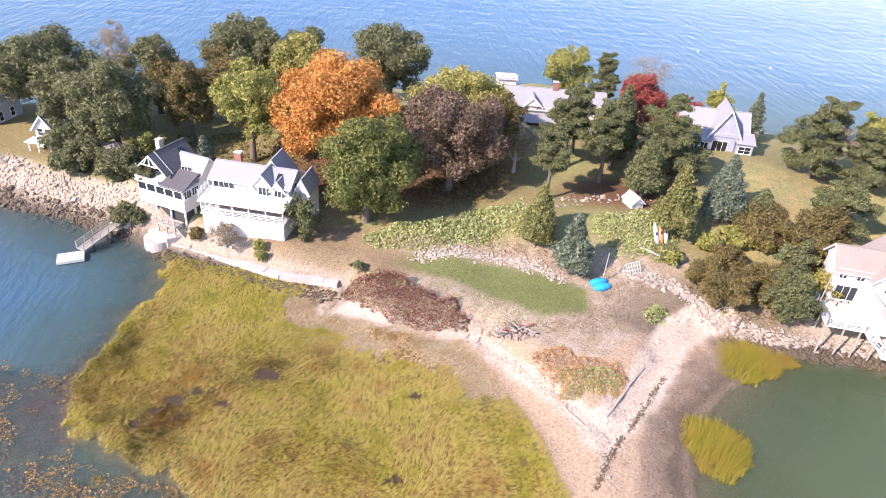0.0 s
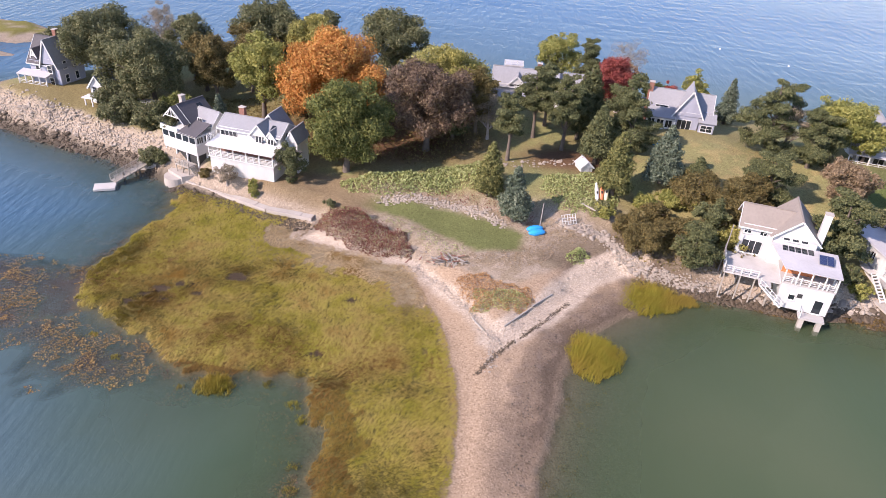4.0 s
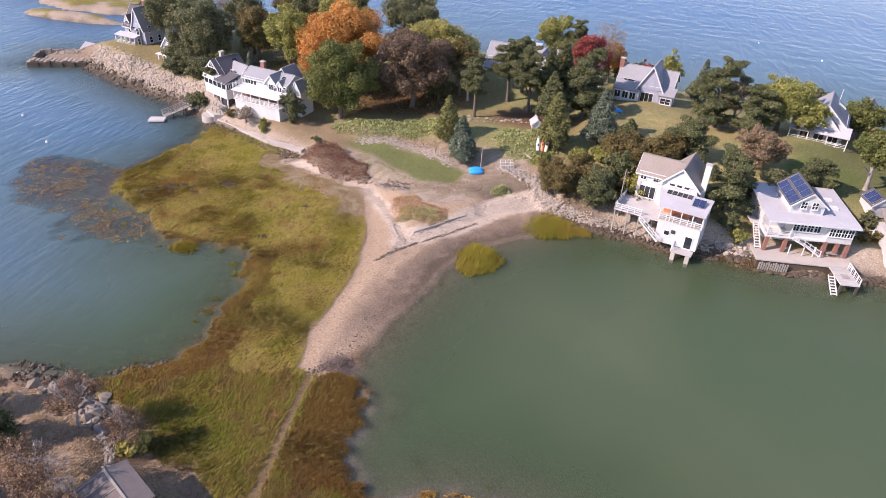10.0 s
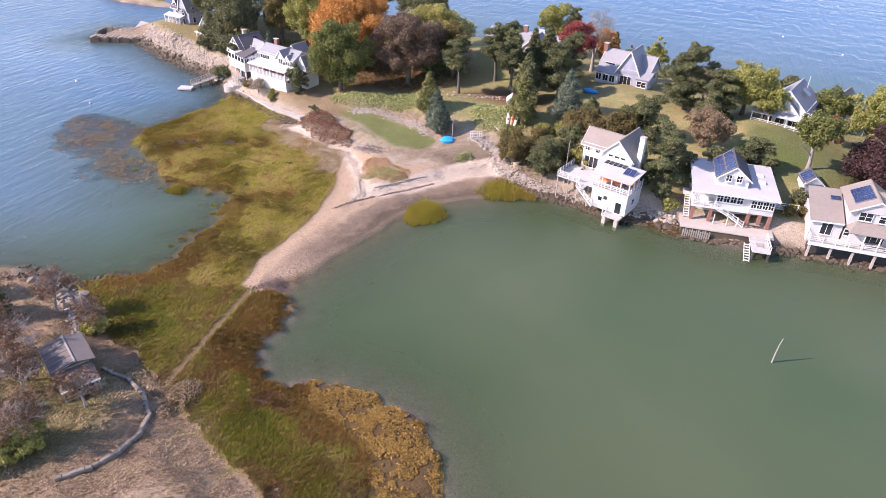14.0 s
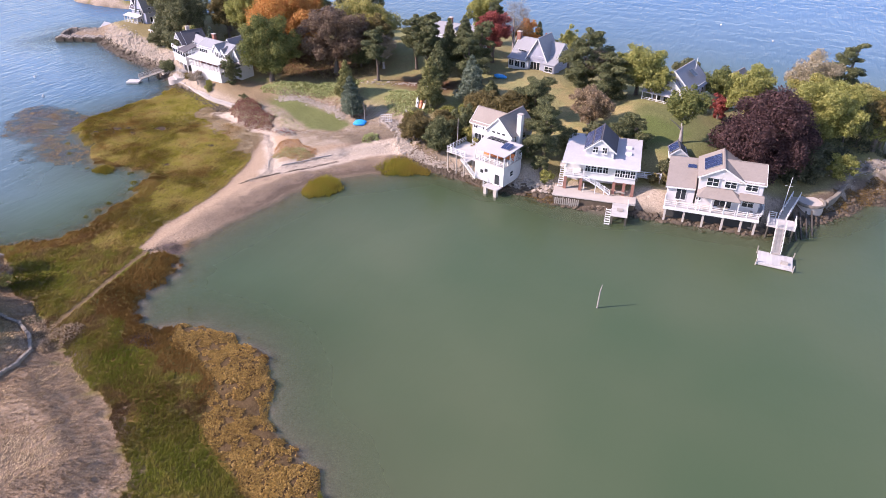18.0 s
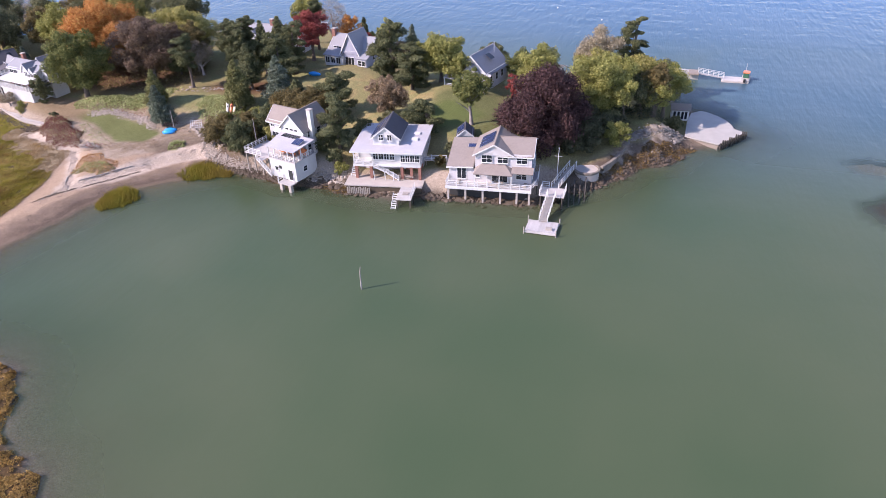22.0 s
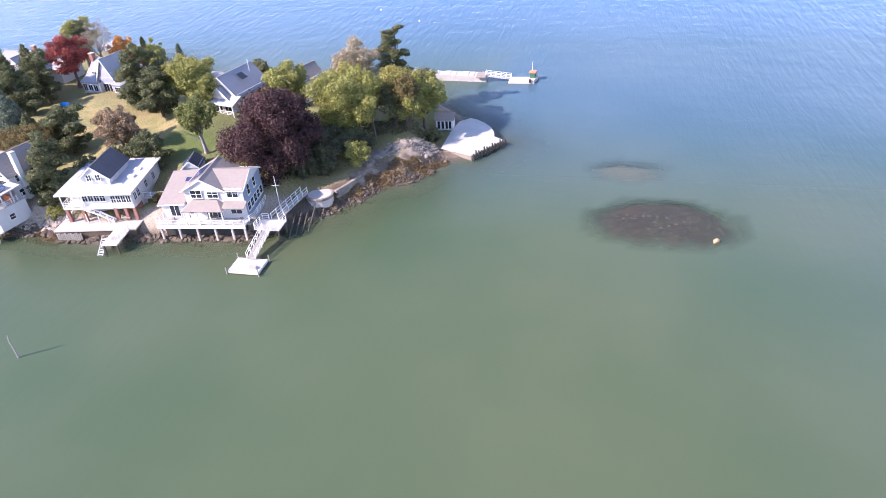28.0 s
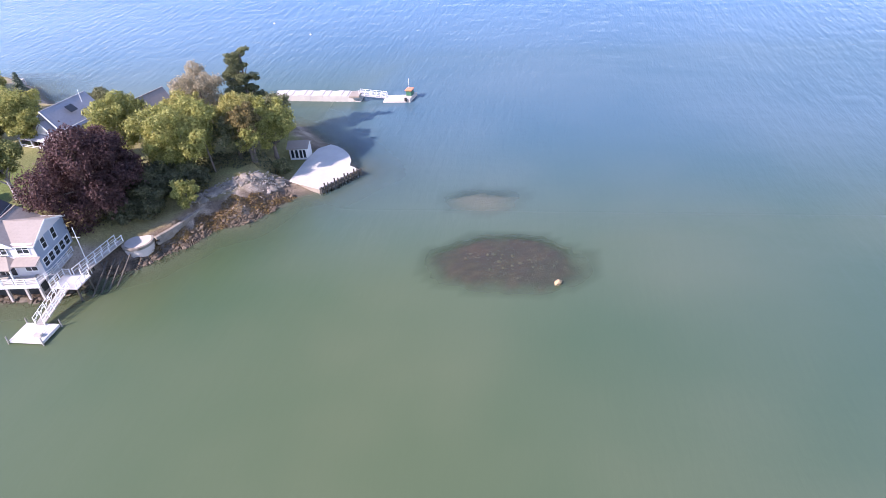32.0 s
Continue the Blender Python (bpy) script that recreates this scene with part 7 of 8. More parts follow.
# ---- things on the green and the beach ----
tarp = new("dinghy_cover")
tarp.matrix_basis = pose(23.4, 70.6, ground_z(23.4, 70.6), 0, 0, 20)
tagged(tarp, "two small boats under bright blue covers on the grass", "covered boat")
for k, v in enumerate((-0.55, 0.55)):
    bm = bmesh.new()
    bmesh.ops.create_uvsphere(bm, u_segments=14, v_segments=8, radius=1, matrix=Matrix.LocRotScale((0.1 * k, v, 0.25), None, (1.35, 0.62, 0.5)))
    part("cover", bm, M_tarp, tarp)
for i, (m, u) in enumerate(((M_trim, 0.0), (M_red, 0.62), (M_cream, 1.2))):
    ky = new("kayak")
    x, y = 32.9 + u, 78.2 + 0.25 * i
    ky.matrix_basis = pose(x, y, ground_z(x, y) + 0.1, 52, 0, 12 - i * 9)
    tagged(ky, ("white", "orange", "cream")[i] + " plastic kayak propped on end against the bushes", "kayak", "kayaks on the bank")
    bm = bmesh.new()
    bmesh.ops.create_uvsphere(bm, u_segments=12, v_segments=16, radius=1, matrix=Matrix.LocRotScale((0, 1.7, 0), None, (0.34, 1.75, 0.2)))
    part("hull", bm, m, ky)
    part("cockpit", box(-0.14, 1.5, 0.14, 0.14, 1.95, 0.22, 0.03), M_black, ky)
rack = Building("lattice_panel", 28.6, 72.9, 25, "white lattice panels leaning on the bank", "lattice", ground_z(28.6, 72.9), "")
for i in range(6):
    rack.add("slat", bar((-1.2 + i * 0.45, 0, 0.1), (-1.2 + i * 0.45, 0.9, 1.4), 0.06), M_trim)
for i in range(4):
    rack.add("slat", bar((-1.25, 0.03 + i * 0.28, 0.15 + i * 0.41), (1.1, 0.03 + i * 0.28, 0.15 + i * 0.41), 0.06), M_trim)
tree = new("round_bush")
x, y = -7.6, 71.6
tree.matrix_basis = pose(x, y, ground_z(x, y))
tagged(tree, "clipped ball-shaped dark green bush on a short stem", "bush")
rng = np.random.default_rng(3)
v, f = trunk_mesh(rng, 1.6, 0.7, 0.6, 2, 0.07)
link_mesh("trunk", from_arrays("trunk", v, f), M_bark, tree)
v, f = broadleaf(rng, 2.2, 1.0, 0.3, 0.14, 30.0, 10)
link_mesh("crown", from_arrays("crown", v, f), G_oak, tree)
for x, y, hh in ((24.0, 71.6, 4.6), (48.4, 64.6, 7.5)):
    p = new("wooden_pole")
    p.matrix_basis = pose(x, y, ground_z(x, y) - 0.2)
    tagged(p, "slim weathered wooden pole standing near the shore", "pole")
    link_mesh("pole_shaft", pole((0, 0, 0), (0.1, 0, hh), 0.09, 0.06), M_barkp, p)
up = new("utility_pole")
up.matrix_basis = pose(114.2, 93.4, ground_z(114.2, 93.4) - 0.2, 0, -6, 0)
tagged(up, "tall brown wooden utility pole among the trees", "utility pole")
link_mesh("pole_shaft", pole((0, 0, 0), (0.1, 0.1, 10.5), 0.17, 0.11), M_bark, up)
part("cross_arm", bar((-0.9, 0, 9.6), (0.9, 0, 9.6), 0.12), M_bark, up)
for i, (ax, ay, bx, by) in enumerate(((15.4, 50.0, 16.9, 47.8), (19.4, 48.6, 22.7, 52.9), (22.8, 53.1, 25.4, 56.2), (30.2, 78.0, 32.6, 75.4))):
    lg = new("driftwood_beam")
    tagged(lg, "long grey driftwood beam lying on the stones", "beam", "driftwood beams")
    zz = max(ground_z(ax, ay), ground_z(bx, by)) + 0.12
    part("beam", bar((ax, ay, zz - 0.05), (bx, by, zz - 0.05), 0.17), M_wood, lg)
rng = np.random.default_rng(21)
pile = new("timber_pile")
pile.matrix_basis = pose(11.5, 60.9, ground_z(11.5, 60.9))
tagged(pile, "heap of broken brown timbers and pale stones", "timber pile")
for i in range(44):
    c0 = Vector((rng.normal(0, 1.9), rng.normal(0, 0.7), rng.uniform(0.05, 0.7)))
    dv = Vector((rng.normal(0, 1), rng.normal(0, 1), rng.normal(0, 0.25))).normalized() * rng.uniform(0.3, 0.9)
    part("plank", bar(c0 - dv, c0 + dv, 0.16, 0.07), M_brick if i % 3 == 0 else M_wood, pile)
bl = new("rowing_boat")
bl.matrix_basis = pose(44.6, 97.2, ground_z(44.6, 97.2), 0, 0, -10)
tagged(bl, "bright blue upturned boat beside the grey house", "boat")
bm = bmesh.new()
bmesh.ops.create_uvsphere(bm, u_segments=14, v_segments=8, radius=1, matrix=Matrix.LocRotScale((0, 0, 0.3), None, (1.7, 0.7, 0.5)))
part("hull", bm, M_tarp, bl)
for i, (x, y) in enumerate(((83.5, 201.7), (99.9, 188.1), (-70.4, 66.2), (-56.2, 57.3))):
    by = new("mooring_buoy")
    by.matrix_basis = pose(x, y, 0.1)
    tagged(by, "small white mooring buoy floating on the water", "buoy", "mooring buoys")
    bm = bmesh.new()
    bmesh.ops.create_uvsphere(bm, u_segments=12, v_segments=8, radius=0.3)
    part("ball", bm, M_trim, by)
    part("ring", box(-0.05, -0.05, 0.26, 0.05, 0.05, 0.42), M_metal, by)


# ---- brush and ground cover ----
def brush(name, poly, hgt, mat, size, dens, label, category, seed):
    rng = np.random.default_rng(seed)
    p = np.array(poly)
    n = int((p[:, 0].max() - p[:, 0].min()) * (p[:, 1].max() - p[:, 1].min()) * dens)
    x, y = rng.uniform(p[:, 0].min(), p[:, 0].max(), n), rng.uniform(p[:, 1].min(), p[:, 1].max(), n)
    d = sdf(poly, x, y) + (fractal(x, y, 0.45) - 0.5) * 3.4
    ok = d > 0
    x, y, d = x[ok], y[ok], d[ok]
    top = hgt * smooth(0, 1.2, d) * (0.35 + 1.1 * fractal(x + seed, y, 0.55))
    z = land(x, y)[0] + top * rng.uniform(0.25, 1.0, len(x))
    v, f = sprigs(rng, np.stack([x, y, z], 1), np.tile([[0, -0.2, 1.0]], (len(x), 1)), size)
    return tagged(link_mesh(name, from_arrays(name, v, f), mat), label, category, kind="stuff")


VINE = [(-9.9, 69.6), (-7.1, 71.0), (-1.5, 69.4), (4.3, 66.2), (6.4, 62.4), (0.6, 62.2), (-6.5, 64.9)]
brush("red_vines", VINE, 1.6, G_vine, 0.11, 120, "tangle of dry red-brown vines beside the path", "brambles", 1)
brush("vine_leaves", VINE, 1.5, G_bank, 0.11, 14, "scattered green leaves among the vines", "brambles", 14)
brush("russet_brush", [(12.2, 56.6), (16.8, 58.6), (22.0, 56.2), (23.2, 53.6), (19.6, 51.0), (15.8, 51.2)], 0.8, G_rust, 0.11, 55, "low russet and green beach brush", "brush", 2)
brush("green_brush", [(15.2, 54.6), (19.8, 56.0), (22.8, 54.0), (19.6, 51.0), (16.0, 51.0)], 1.0, G_bank, 0.1, 75, "low olive-green beach plants", "brush", 12)
brush("bank_cover", [(-7.7, 78.4), (3.1, 82.4), (15.4, 88.0), (16.3, 80.6), (9, 78.2), (2.9, 75.6), (-5.9, 75.6)], 0.7, G_bank, 0.2, 30, "pale green ground cover on the bank", "ground cover", 3)
brush("bank_cover", [(23.4, 82.9), (35.2, 85.8), (37, 79.5), (33, 75.5), (26.6, 76.6)], 0.6, G_bank, 0.2, 34, "bright green ground cover on the slope", "ground cover", 4)
brush("beach_brush", [(26.6, 65.2), (29.4, 67.2), (31.4, 65.2), (28.6, 63.0)], 1.3, G_bank, 0.16, 60, "small olive bush with dry red stems on the beach", "brush", 5)
brush("shore_scrub", [(34.6, 70.5), (37, 75.5), (48, 72), (57, 68), (56, 64.5), (47, 64), (38, 65.5)], 2.2, G_brown, 0.2, 26, "dense brown and green scrub above the shore", "scrub", 6)
# leaves coloured dark where the big trees shade the ground
brush("shade_scrub", [(103, 76.5), (106, 82), (112, 92), (122, 97), (124, 101), (112, 100), (100, 90), (96, 80)], 2.0, G_shade, 0.18, 30, "undergrowth coloured dark for the shade below the big trees", "undergrowth", 7)
brush("pale_brambles", [(20.6, -5.0), (22.6, -0.6), (25.4, -0.6), (26.6, -3.6), (24.2, -7.0)], 0.9, G_tan, 0.12, 80, "pale dry brambles by the end of the path", "brambles", 8)
brush("wood_undergrowth", [(-28, 92), (-8, 86), (8, 87), (14, 93), (12, 104), (-20, 108), (-40, 104)], 0.8, G_brown, 0.2, 8, "sparse brown undergrowth on the woodland floor", "undergrowth", 9)
brush("shore_weed", [(112.5, 72.2), (116.6, 78.0), (120.6, 83.2), (125.4, 87.0), (128.8, 91.8), (127, 92.6), (122.4, 88.2), (118.0, 84.6), (114.4, 80.0), (110.6, 73.6)], 0.45, G_wrack, 0.13, 80, "brown and golden rockweed along the tide line", "seaweed", 10)
brush("shore_weed", [(64, 57.6), (70, 57.2), (70, 59.6), (64, 60.2)], 0.3, G_wrack, 0.13, 60, "brown rockweed below the rocks", "seaweed", 11)
brush("shore_weed", [(44, 59.8), (52, 58.8), (58, 57.6), (57, 59.0), (50, 60.4), (44, 61)], 0.25, G_wrack, 0.12, 50, "brown rockweed on the lower rocks", "seaweed", 13)

brush("cabin_brush", [(-3, -5), (6, -3.5), (8.5, -9), (7, -17), (-3, -16)], 1.6, G_tan, 0.12, 26, "dry brown brush round the cabin", "brush", 21)
brush("cabin_brush", [(15, -1.5), (19.5, -2.2), (20.4, -4.4), (16.6, -4.2)], 1.6, G_tan, 0.12, 40, "dry brown brush beside the path", "brush", 22)
brush("beach_weeds", [(8, 62.5), (14, 60), (22, 60.5), (28, 66), (33, 70), (24, 73), (21, 65), (14.5, 63.2)], 0.35, G_tan, 0.1, 16, "sparse dry weeds on the sandy bank", "weeds", 23)
brush("beach_weeds", [(-6, 72), (4, 69.3), (14, 63.6), (11, 62), (4, 67), (-4, 71)], 0.4, G_bank, 0.1, 18, "sparse olive weeds beside the green", "weeds", 24)
brush("beach_weeds", [(-2, 75.5), (8, 76.5), (18, 74.2), (22.6, 71.8), (24, 75), (16, 79), (0, 77)], 0.5, G_vine, 0.11, 16, "reddish dry weeds on the stony bank", "weeds", 25)

# bare trees on the mound
for i, (x, y, hh) in enumerate(((0.8, 0.8, 6.5), (6.5, 0.6, 5.5), (8.6, -9.8, 6.0), (17.1, -9.7, 5.5), (17.0, -16.0, 7.0), (10.2, -11.0, 6.0), (4.0, -8.0, 7.5), (7.5, -17.0, 7.0), (12.5, -20.0, 6.5))):
    root = new("tree")
    root.matrix_basis = pose(x, y, ground_z(x, y) - 0.1, 0, 0, i * 57)
    tagged(root, "leafless grey tree with tangled twigs beside the cabin", "tree", "trees of the southern mound")
    rng = np.random.default_rng(300 + i)
    v, f = bare_branches(rng, hh, 3.0, 4)
    link_mesh("trunk", from_arrays("trunk", v, f), M_barkp, root)
    v, f = broadleaf(rng, hh, hh * 0.45, 0.3, 0.09, 3.2, 16)
    link_mesh("crown", from_arrays("crown", v, f), G_mat, root)
for i, (kind, x, y, hh, r) in enumerate((("shrubd", -9.5, -1.5, 5.0, 3.0), ("cedar", -4.5, -4.0, 6.5, 2.4), ("bush", 14.5, -19.5, 3.4, 2.6), ("shrubd", -2, -12, 5, 3.2), ("yellow", 7.3, 0.4, 2.6, 1.7))):
    plant(kind, x, y, hh, r, 400 + i)

# tufts of weed on the bottom of the shallows
rng = np.random.default_rng(91)


def weed_tufts(runs, each, label):
    spots = []
    for (ax, ay), (bx, by), n, wide in runs:
        f = rng.random(n)
        spots.append(np.stack([ax + (bx - ax) * f + rng.normal(0, wide, n), ay + (by - ay) * f + rng.normal(0, wide, n)], 1))
    spots = np.concatenate(spots)
    c = np.repeat(spots, each, 0) + rng.normal(0, 1, (len(spots) * each, 2)) * np.repeat(rng.uniform(0.12, 0.42, len(spots)), each)[:, None]
    z = np.minimum(land(c[:, 0], c[:, 1])[0] + rng.uniform(0.1, 0.35, len(c)), rng.uniform(-0.2, -0.07, len(c)))
    v, f = sprigs(rng, np.column_stack([c, z]), np.tile([[0, 0, 3.0]], (len(c), 1)), 0.1)
    tagged(link_mesh("weed_tufts", from_arrays("weed_tufts", v, f), G_wrack), label, "seaweed", kind="stuff")


weed_tufts((((27.5, 16), (34, 6.5), 8, 0.8), ((35, 8), (53, 4.5), 8, 0.8), ((24.6, 24), (29.5, 42), 14, 1.2), ((46, 56.5), (62, 55.5), 8, 0.8)), 30, "dark tufts of weed under the cove's shallows")
weed_tufts((((-3, 33), (1, 13), 26, 1.2), ((-8, 9), (-1, 11), 20, 1.2), ((-30, 40.5), (-6, 33), 30, 1.3), ((-38, 50), (-34, 62), 20, 1.5), ((-36, 62), (-44, 76), 46, 2.4), ((-46, 77), (-78, 88), 60, 1.6)), 34, "dark tufts of weed under the bay's shallows")
x3, y3 = scatter(rng, (-60, 6, 4, 86), 38.0)
l3 = land(x3, y3)
sh3 = np.maximum.reduce(l3[1:4])
patch = fractal(x3 + 7, y3, 0.42)
ok3 = ((l3[5] > 0) & (patch > 0.47)) | ((sh3 > -11) & (patch > 0.6) & (fractal(x3, y3 + 33, 0.16) > 0.42))
ok3 &= sh3 < -0.9
gold = ok3 & (l3[5] > -0.5) & (fractal(x3 + 60, y3 + 2, 0.3) > 0.44)
for pick, mat, lo_, hi_, label in ((ok3 & ~gold, G_mat, -0.28, -0.06, "mats of purple-brown weed just under the bay's surface"), (gold, G_bed, -0.06, 0.015, "golden-brown weed fronds spread on the bay's surface")):
    c = np.column_stack([x3, y3, rng.uniform(lo_, hi_, len(x3))])[pick]
    v, f = sprigs(rng, c, np.tile([[0, 0, 3.0]], (len(c), 1)), 0.13)
    tagged(link_mesh("weed_mat", from_arrays("weed_mat", v, f), mat), label, "seaweed", kind="stuff")

# ---- rocks ----
ROCKS = []
rng = np.random.default_rng(77)
for i in range(10):
    bm = bmesh.new()
    bmesh.ops.create_icosphere(bm, subdivisions=1, radius=1)
    a = Vector(rng.uniform(0.6, 1.1, 3))
    cuts = [(Vector(rng.normal(0, 1, 3)).normalized(), rng.uniform(0.55, 0.85)) for _ in range(7)]
    for vt in bm.verts:
        p = vt.co.copy()
        for nrm, dd_ in cuts:
            s_ = p.dot(nrm)
            if s_ > dd_:
                p -= nrm * (s_ - dd_)
        vt.co = Vector((p.x * a.x, p.y * a.y, p.z * a.z * 0.55))
    me = bpy.data.meshes.new("rock")
    bm.to_mesh(me)
    bm.free()
    ROCKS.append(me)
CHIP = (np.array([(1, 0, 0), (0.2, 1, 0), (-0.9, 0.3, 0), (-0.1, -1, 0), (0.1, 0.1, 0.62), (0, 0, -0.5)]) * rng.uniform(0.8, 1.15, (6, 1)),
        np.array([(0, 1, 4), (1, 2, 4), (2, 3, 4), (3, 0, 4), (1, 0, 5), (2, 1, 5), (3, 2, 5), (0, 3, 5)]))
ROCKS_WET, ROCKS_GREY = [], []
for me in ROCKS:
    w_, g_ = me.copy(), me.copy()
    g_.materials.append(M_field)
    ROCKS_GREY.append(g_)
    me.materials.append(M_rock)
    w_.materials.append(M_wet)
    ROCKS_WET.append(w_)


def rocks(label, line, width, count, lo, hi, seed, wet_below=0.7, small=0, group="shore rocks", dry=None, flat=1.0):
    """Boulders in a band along a line, each an object; the small ones joined."""
    rng = np.random.default_rng(seed)
    root = tagged(new("shore_rocks"), label, "rocks", group)
    p = np.array(line, float)
    seg = np.hypot(*(p[1:] - p[:-1]).T)
    cum = np.concatenate([[0], np.cumsum(seg)]) / seg.sum()

    def spots(n):
        t = rng.random(n)
        x, y = np.interp(t, cum, p[:, 0]), np.interp(t, cum, p[:, 1])
        x, y = x + rng.normal(0, width / 2.4, n), y + rng.normal(0, width / 2.4, n)
        return x, y, land(x, y)[0]

    x, y, z = spots(count)
    for i in range(count):
        if z[i] < -0.5:
            continue
        sz = lo + (hi - lo) * rng.random() ** 2
        k = int(rng.integers(10))
        o = new("rock", (ROCKS_WET if z[i] < wet_below + rng.normal(0, 0.2) else dry or ROCKS)[k])
        o.parent = root
        o.matrix_basis = pose(x[i], y[i], z[i] + 0.12 * sz, rng.uniform(-25, 25), rng.uniform(-25, 25), rng.uniform(0, 360)) @ Matrix.Diagonal((sz, sz, sz * flat, 1))
    if small:
        x, y, z = spots(small)
        base, tri = CHIP
        for wet, name, mat in ((False, "rubble", M_rock), (True, "wet_rubble", M_wet)):
            sel = np.nonzero(((z < wet_below) == wet) & (z > -0.5))[0]
            if not len(sel):
                continue
            sc = rng.uniform(0.06, 0.12 if hi < 0.4 else 0.3, (len(sel), 1, 1)) * rng.uniform(0.6, 1.3, (len(sel), 1, 3))
            an = rng.uniform(0, 6.28, len(sel))
            rot = np.zeros((len(sel), 3, 3))
            rot[:, 0, 0], rot[:, 0, 1], rot[:, 1, 0], rot[:, 1, 1], rot[:, 2, 2] = np.cos(an), -np.sin(an), np.sin(an), np.cos(an), 1
            v = np.einsum("nij,nkj->nki", rot, base[None] * sc) + np.stack([x[sel], y[sel], z[sel] + 0.04], 1)[:, None]
            f = tri[None] + np.arange(len(sel))[:, None, None] * len(base)
            ob = link_mesh(name, from_arrays(name, v.reshape(-1, 3), f.reshape(-1, 3)), mat, root)
            ob["kind"] = "stuff"
    return root


rocks("pale boulders above dark tidal stones on the western shore", [(-82, 99.4), (-75, 95.6), (-65, 92.8), (-54, 88.6), (-46, 85.6), (-39, 82.4)], 3.0, 290, 0.25, 0.75, 1, 1.7, 2600)
rocks("dark tidal stones on the western foreshore", [(-81, 96.6), (-75, 93), (-65, 90), (-54, 85.8), (-46, 82.8), (-39, 79.6)], 1.7, 240, 0.25, 0.8, 2, 2.0, 1500)
rocks("broken stones of an old foundation on the point", [(-95.5, 96.5), (-95, 101), (-90, 100.6), (-86, 100.8)], 2.0, 60, 0.25, 0.7, 54, 0.3, 300)
rocks("dark stones at the foot of the sea wall", [(-35, 76.5), (-31, 75.2), (-17, 69.6), (-10, 68.2)], 1.6, 250, 0.2, 0.55, 3, 0.9, 700)
rocks("pale riprap along the cove shore", [(33, 70.5), (37, 64.5), (44, 62.4), (51, 61.6), (57, 60.4), (62, 60.6)], 1.4, 340, 0.2, 0.6, 4, 0.5, 1800)
rocks("dark tide-line stones below the riprap", [(37, 62.4), (44, 61.0), (51, 60.2), (57, 58.9), (63, 59.2)], 0.8, 150, 0.2, 0.6, 18, 2.0, 700)
rocks("rough stones between the houses", [(62, 60.6), (66, 60.8), (68.5, 60.8)], 2.4, 130, 0.25, 0.8, 5, 0.8, 700)
rocks("stones at the foot of the terrace", [(68.5, 58.3), (74, 58.9), (79, 59.8), (83.5, 60.8)], 0.7, 110, 0.25, 0.8, 19, 1.0, 300)
rocks("stones below the grey house", [(83, 60.6), (88, 60.7), (95, 61.6), (102, 62.4), (106, 65.8)], 1.2, 230, 0.3, 1.0, 6, 0.5, 1000)
rocks("broken ledge rocks along the eastern shore", [(107, 68.8), (112, 71.8), (116, 77), (118, 82), (123, 84.5), (126.5, 92)], 1.8, 260, 0.25, 0.75, 7, 1.6, 1500)
rocks("grey ledge outcrop under the trees", [(113.5, 85), (116.5, 88), (120.5, 91), (125.5, 94.6)], 1.8, 130, 0.3, 1.2, 8, 1.0, 700, "shore rocks", ROCKS_GREY, 0.7)
rocks("rubble line of an old wall on the beach", [(6.5, 60.6), (11, 56.2), (16, 50.0), (18.2, 46.2), (17.8, 41)], 0.9, 60, 0.12, 0.32, 9, -0.5, 420)
rocks("rubble strewn along the top of the beach", [(18.4, 46.4), (24, 52.6), (30, 61), (35, 66)], 2.0, 40, 0.1, 0.28, 10, -0.5, 420)
rocks("dark wrack and stones along the upper tide line", [(16.6, 40.2), (18.2, 43.0), (20.6, 46.4)], 0.4, 24, 0.08, 0.2, 11, 3.0, 320)
rocks("dark wrack and stones along the upper tide line", [(21.4, 47.0), (24.0, 50.6), (27.6, 55.4)], 0.4, 16, 0.08, 0.2, 20, 3.0, 260)
rocks("scattered dark stones along the lower beach", [(19.8, 19), (21.0, 26), (21.8, 34), (23.2, 41), (26, 48), (31.5, 55.5)], 1.7, 20, 0.06, 0.14, 51, 3.0, 260)
rocks("dark peaty lumps at the end of the beach", [(18.0, 16.6), (20.0, 18.0), (21.4, 19.6)], 0.9, 30, 0.12, 0.28, 52, 3.0, 160)
rocks("pale stones round the heap of timbers", [(6.5, 63.2), (9.5, 61.8), (14.0, 60.2)], 1.3, 50, 0.12, 0.34, 53, -0.5, 260)
rocks("pale stones of the bank behind the green", [(-0.5, 74.6), (5, 75.8), (11, 75.2), (17, 73.2), (19, 71.4)], 1.3, 120, 0.15, 0.5, 12, -0.5, 600)
rocks("stones below the lattice panels", [(27, 73.4), (30.5, 72.6), (34, 70.2)], 1.6, 80, 0.2, 0.7, 13, -0.5, 300)
rocks("dark rocks breaking the surface of the reef", [(158, 75), (164, 77), (170, 76), (174, 72), (166, 71), (160, 72)], 3.0, 16, 0.15, 0.35, 14, 5.0, 260)
rocks("low brown rocks awash on the reef", [(160, 75.6), (166, 76.4), (165, 73.6), (170, 75)], 1.6, 22, 0.2, 0.5, 31, 5.0, 0)
rocks("rocky knob at the edge of the mound", [(-12, 5), (-7, 6), (-3, 5.8)], 1.4, 40, 0.3, 0.9, 15, 5.0, 160)
rocks("craggy grey rock outcrop at the edge of the mound", [(-7.5, 4.6), (-4.0, 4.4), (-0.5, 4.0), (1.6, 2.2)], 1.4, 130, 0.3, 0.95, 41, -0.5, 200, "rocks of the mound", ROCKS_GREY, 1.6)
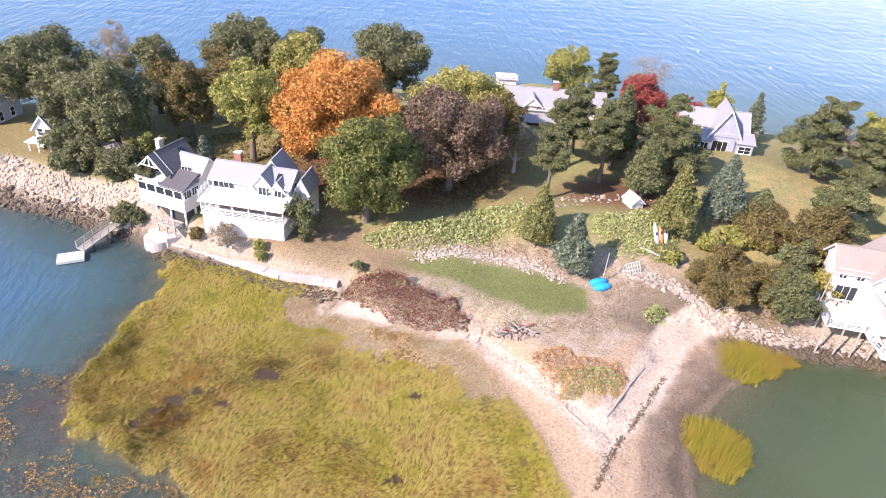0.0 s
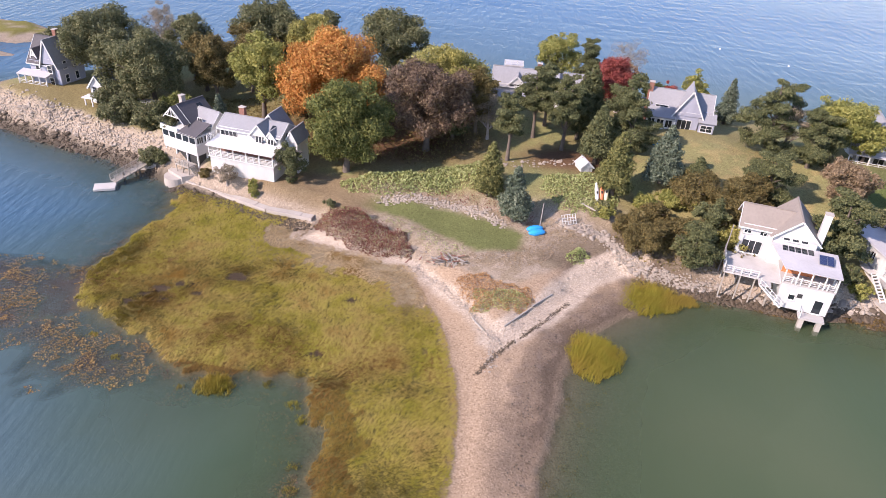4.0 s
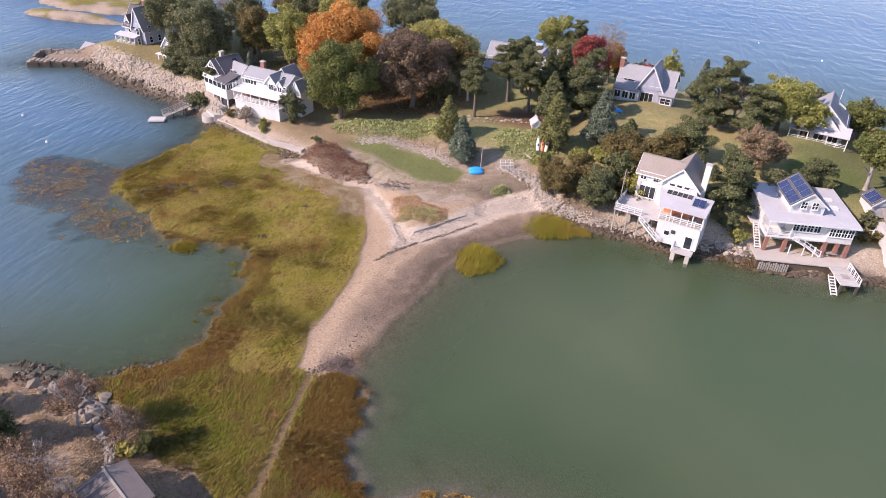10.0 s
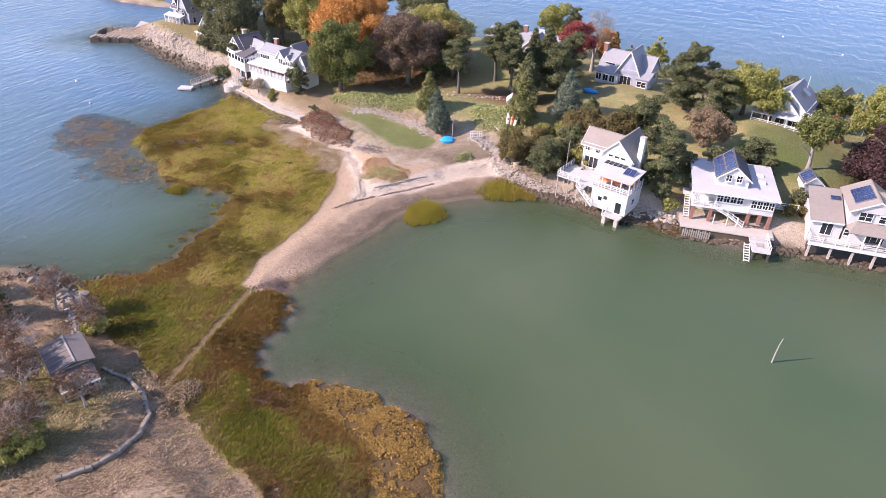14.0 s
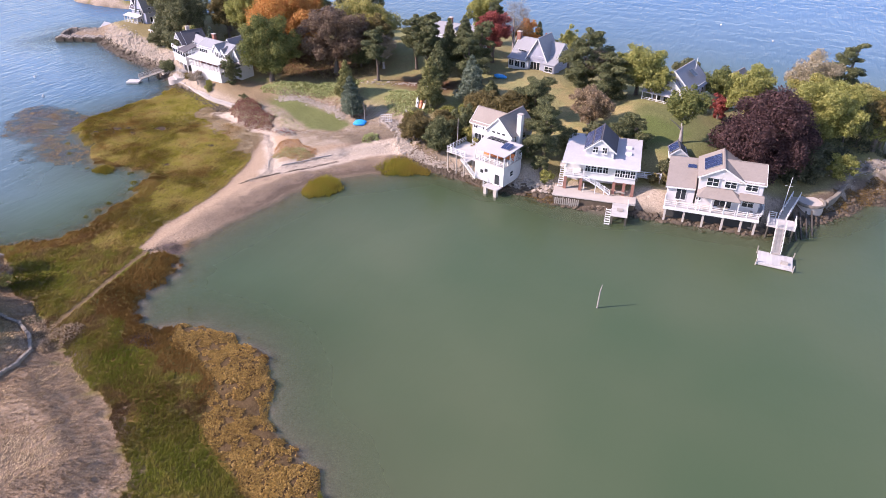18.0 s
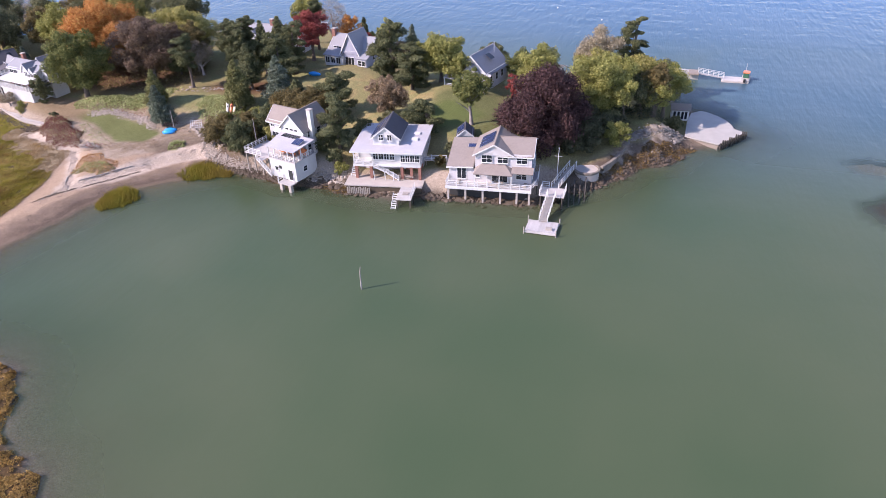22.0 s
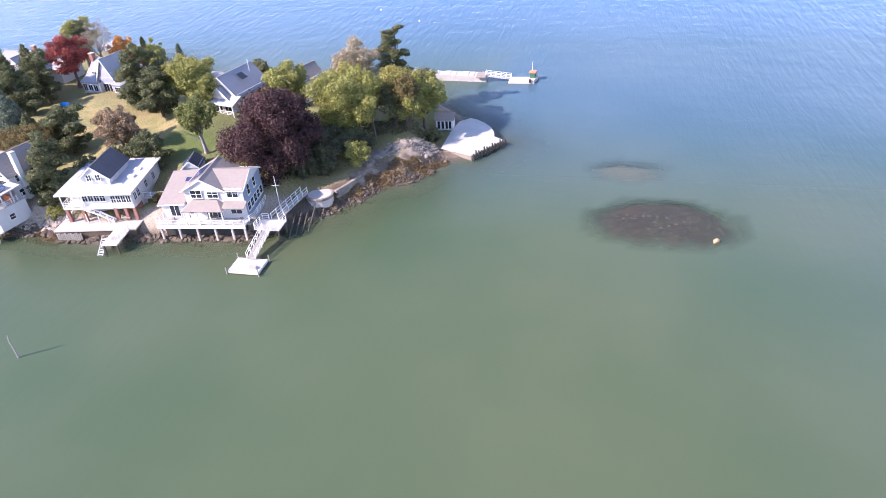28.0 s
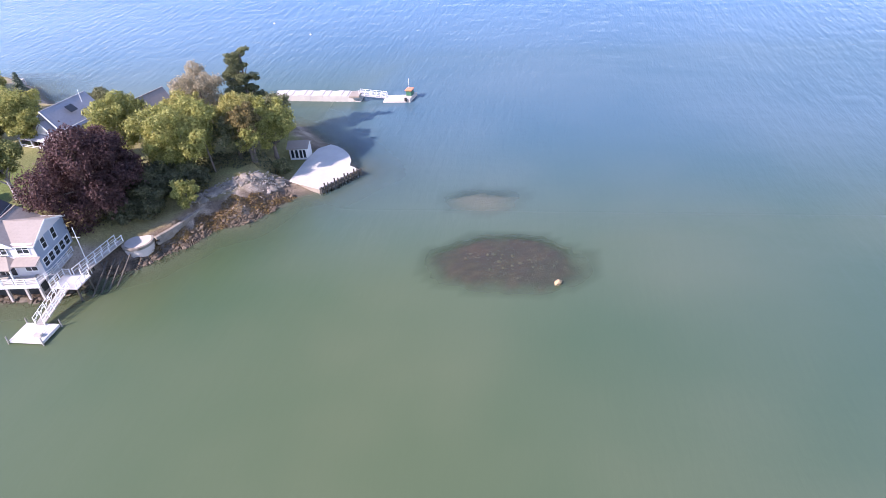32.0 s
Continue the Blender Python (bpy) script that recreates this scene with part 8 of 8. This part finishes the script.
rocks("tumbled line of old pale wall stones beside the cabin lawn", [(-1.5, 2.4), (2.6, 1.2), (5.4, -0.6), (7.6, -3.2)], 0.5, 60, 0.25, 0.5, 42, -0.5, 160, "rocks of the mound")
rocks("dark weed-covered stones in the shallows", [(-13, 7.5), (-6, 9.8), (1, 12.6)], 2.2, 120, 0.2, 0.6, 16, 3.0, 200)
rocks("low stones scattered in the cedar grove", [(16, 84), (24, 88), (33, 88)], 2.4, 50, 0.2, 0.5, 17, -0.5, 60)
tan = tagged(new("tan_boulder", ROCKS[3].copy()), "single tan boulder standing out of the reef", "boulder")
tan.data.materials.clear()
tan.data.materials.append(worn("tan_stone", (0.42, 0.28, 0.16), (0.32, 0.2, 0.11), 0.9, 6))
tan.matrix_basis = pose(173.0, 69.4, 0.1, 10, 5, 40) @ Matrix.Diagonal((1.0, 0.8, 0.9, 1))

# ---- islet beyond the western point ----
ix, iy = np.meshgrid(np.arange(-190, -97, 1.2), np.arange(116, 176, 1.2))
q1 = 1 - (((ix + 122) / 24) ** 2 + ((iy - 152) / 11) ** 2)
q2 = 1 - (((ix + 118) / 20) ** 2 + ((iy - 134) / 3.5) ** 2)
q3 = 1 - (((ix + 150) / 26) ** 2 + ((iy - 158) / 9) ** 2)
q = np.maximum.reduce([q1, q2, q3]) + (fractal(ix, iy, 0.15) - 0.5) * 0.9
iz = -0.8 + 2.6 * smooth(-0.3, 0.9, q)
col = np.zeros(ix.shape + (3,))
col[:] = (0.36, 0.29, 0.23)
g = (smooth(0.45, 0.6, q) * smooth(0.35, 0.5, fractal(ix + 9, iy, 0.1)))[..., None]
col = col * (1 - g) + np.array((0.2, 0.18, 0.05)) * g
dk_ = smooth(0.15, 0.0, q)[..., None]
col = col * (1 - dk_) + np.array((0.09, 0.07, 0.05)) * dk_
ny, nx = ix.shape
idx = np.arange(nx * ny).reshape(ny, nx)
me = from_arrays("islet", np.stack([ix, iy, iz], -1).reshape(-1, 3), np.stack([idx[:-1, :-1], idx[:-1, 1:], idx[1:, 1:], idx[1:, :-1]], -1).reshape(-1, 4))
ca = me.color_attributes.new("cover", "FLOAT_COLOR", "POINT")
ca.data.foreach_set("color", np.concatenate([col.reshape(-1, 3), np.ones((nx * ny, 1))], 1).astype(np.float32).ravel())
tagged(link_mesh("islet", me, M_ground), "low rocky islet with olive-brown turf", "islet", kind="structure")
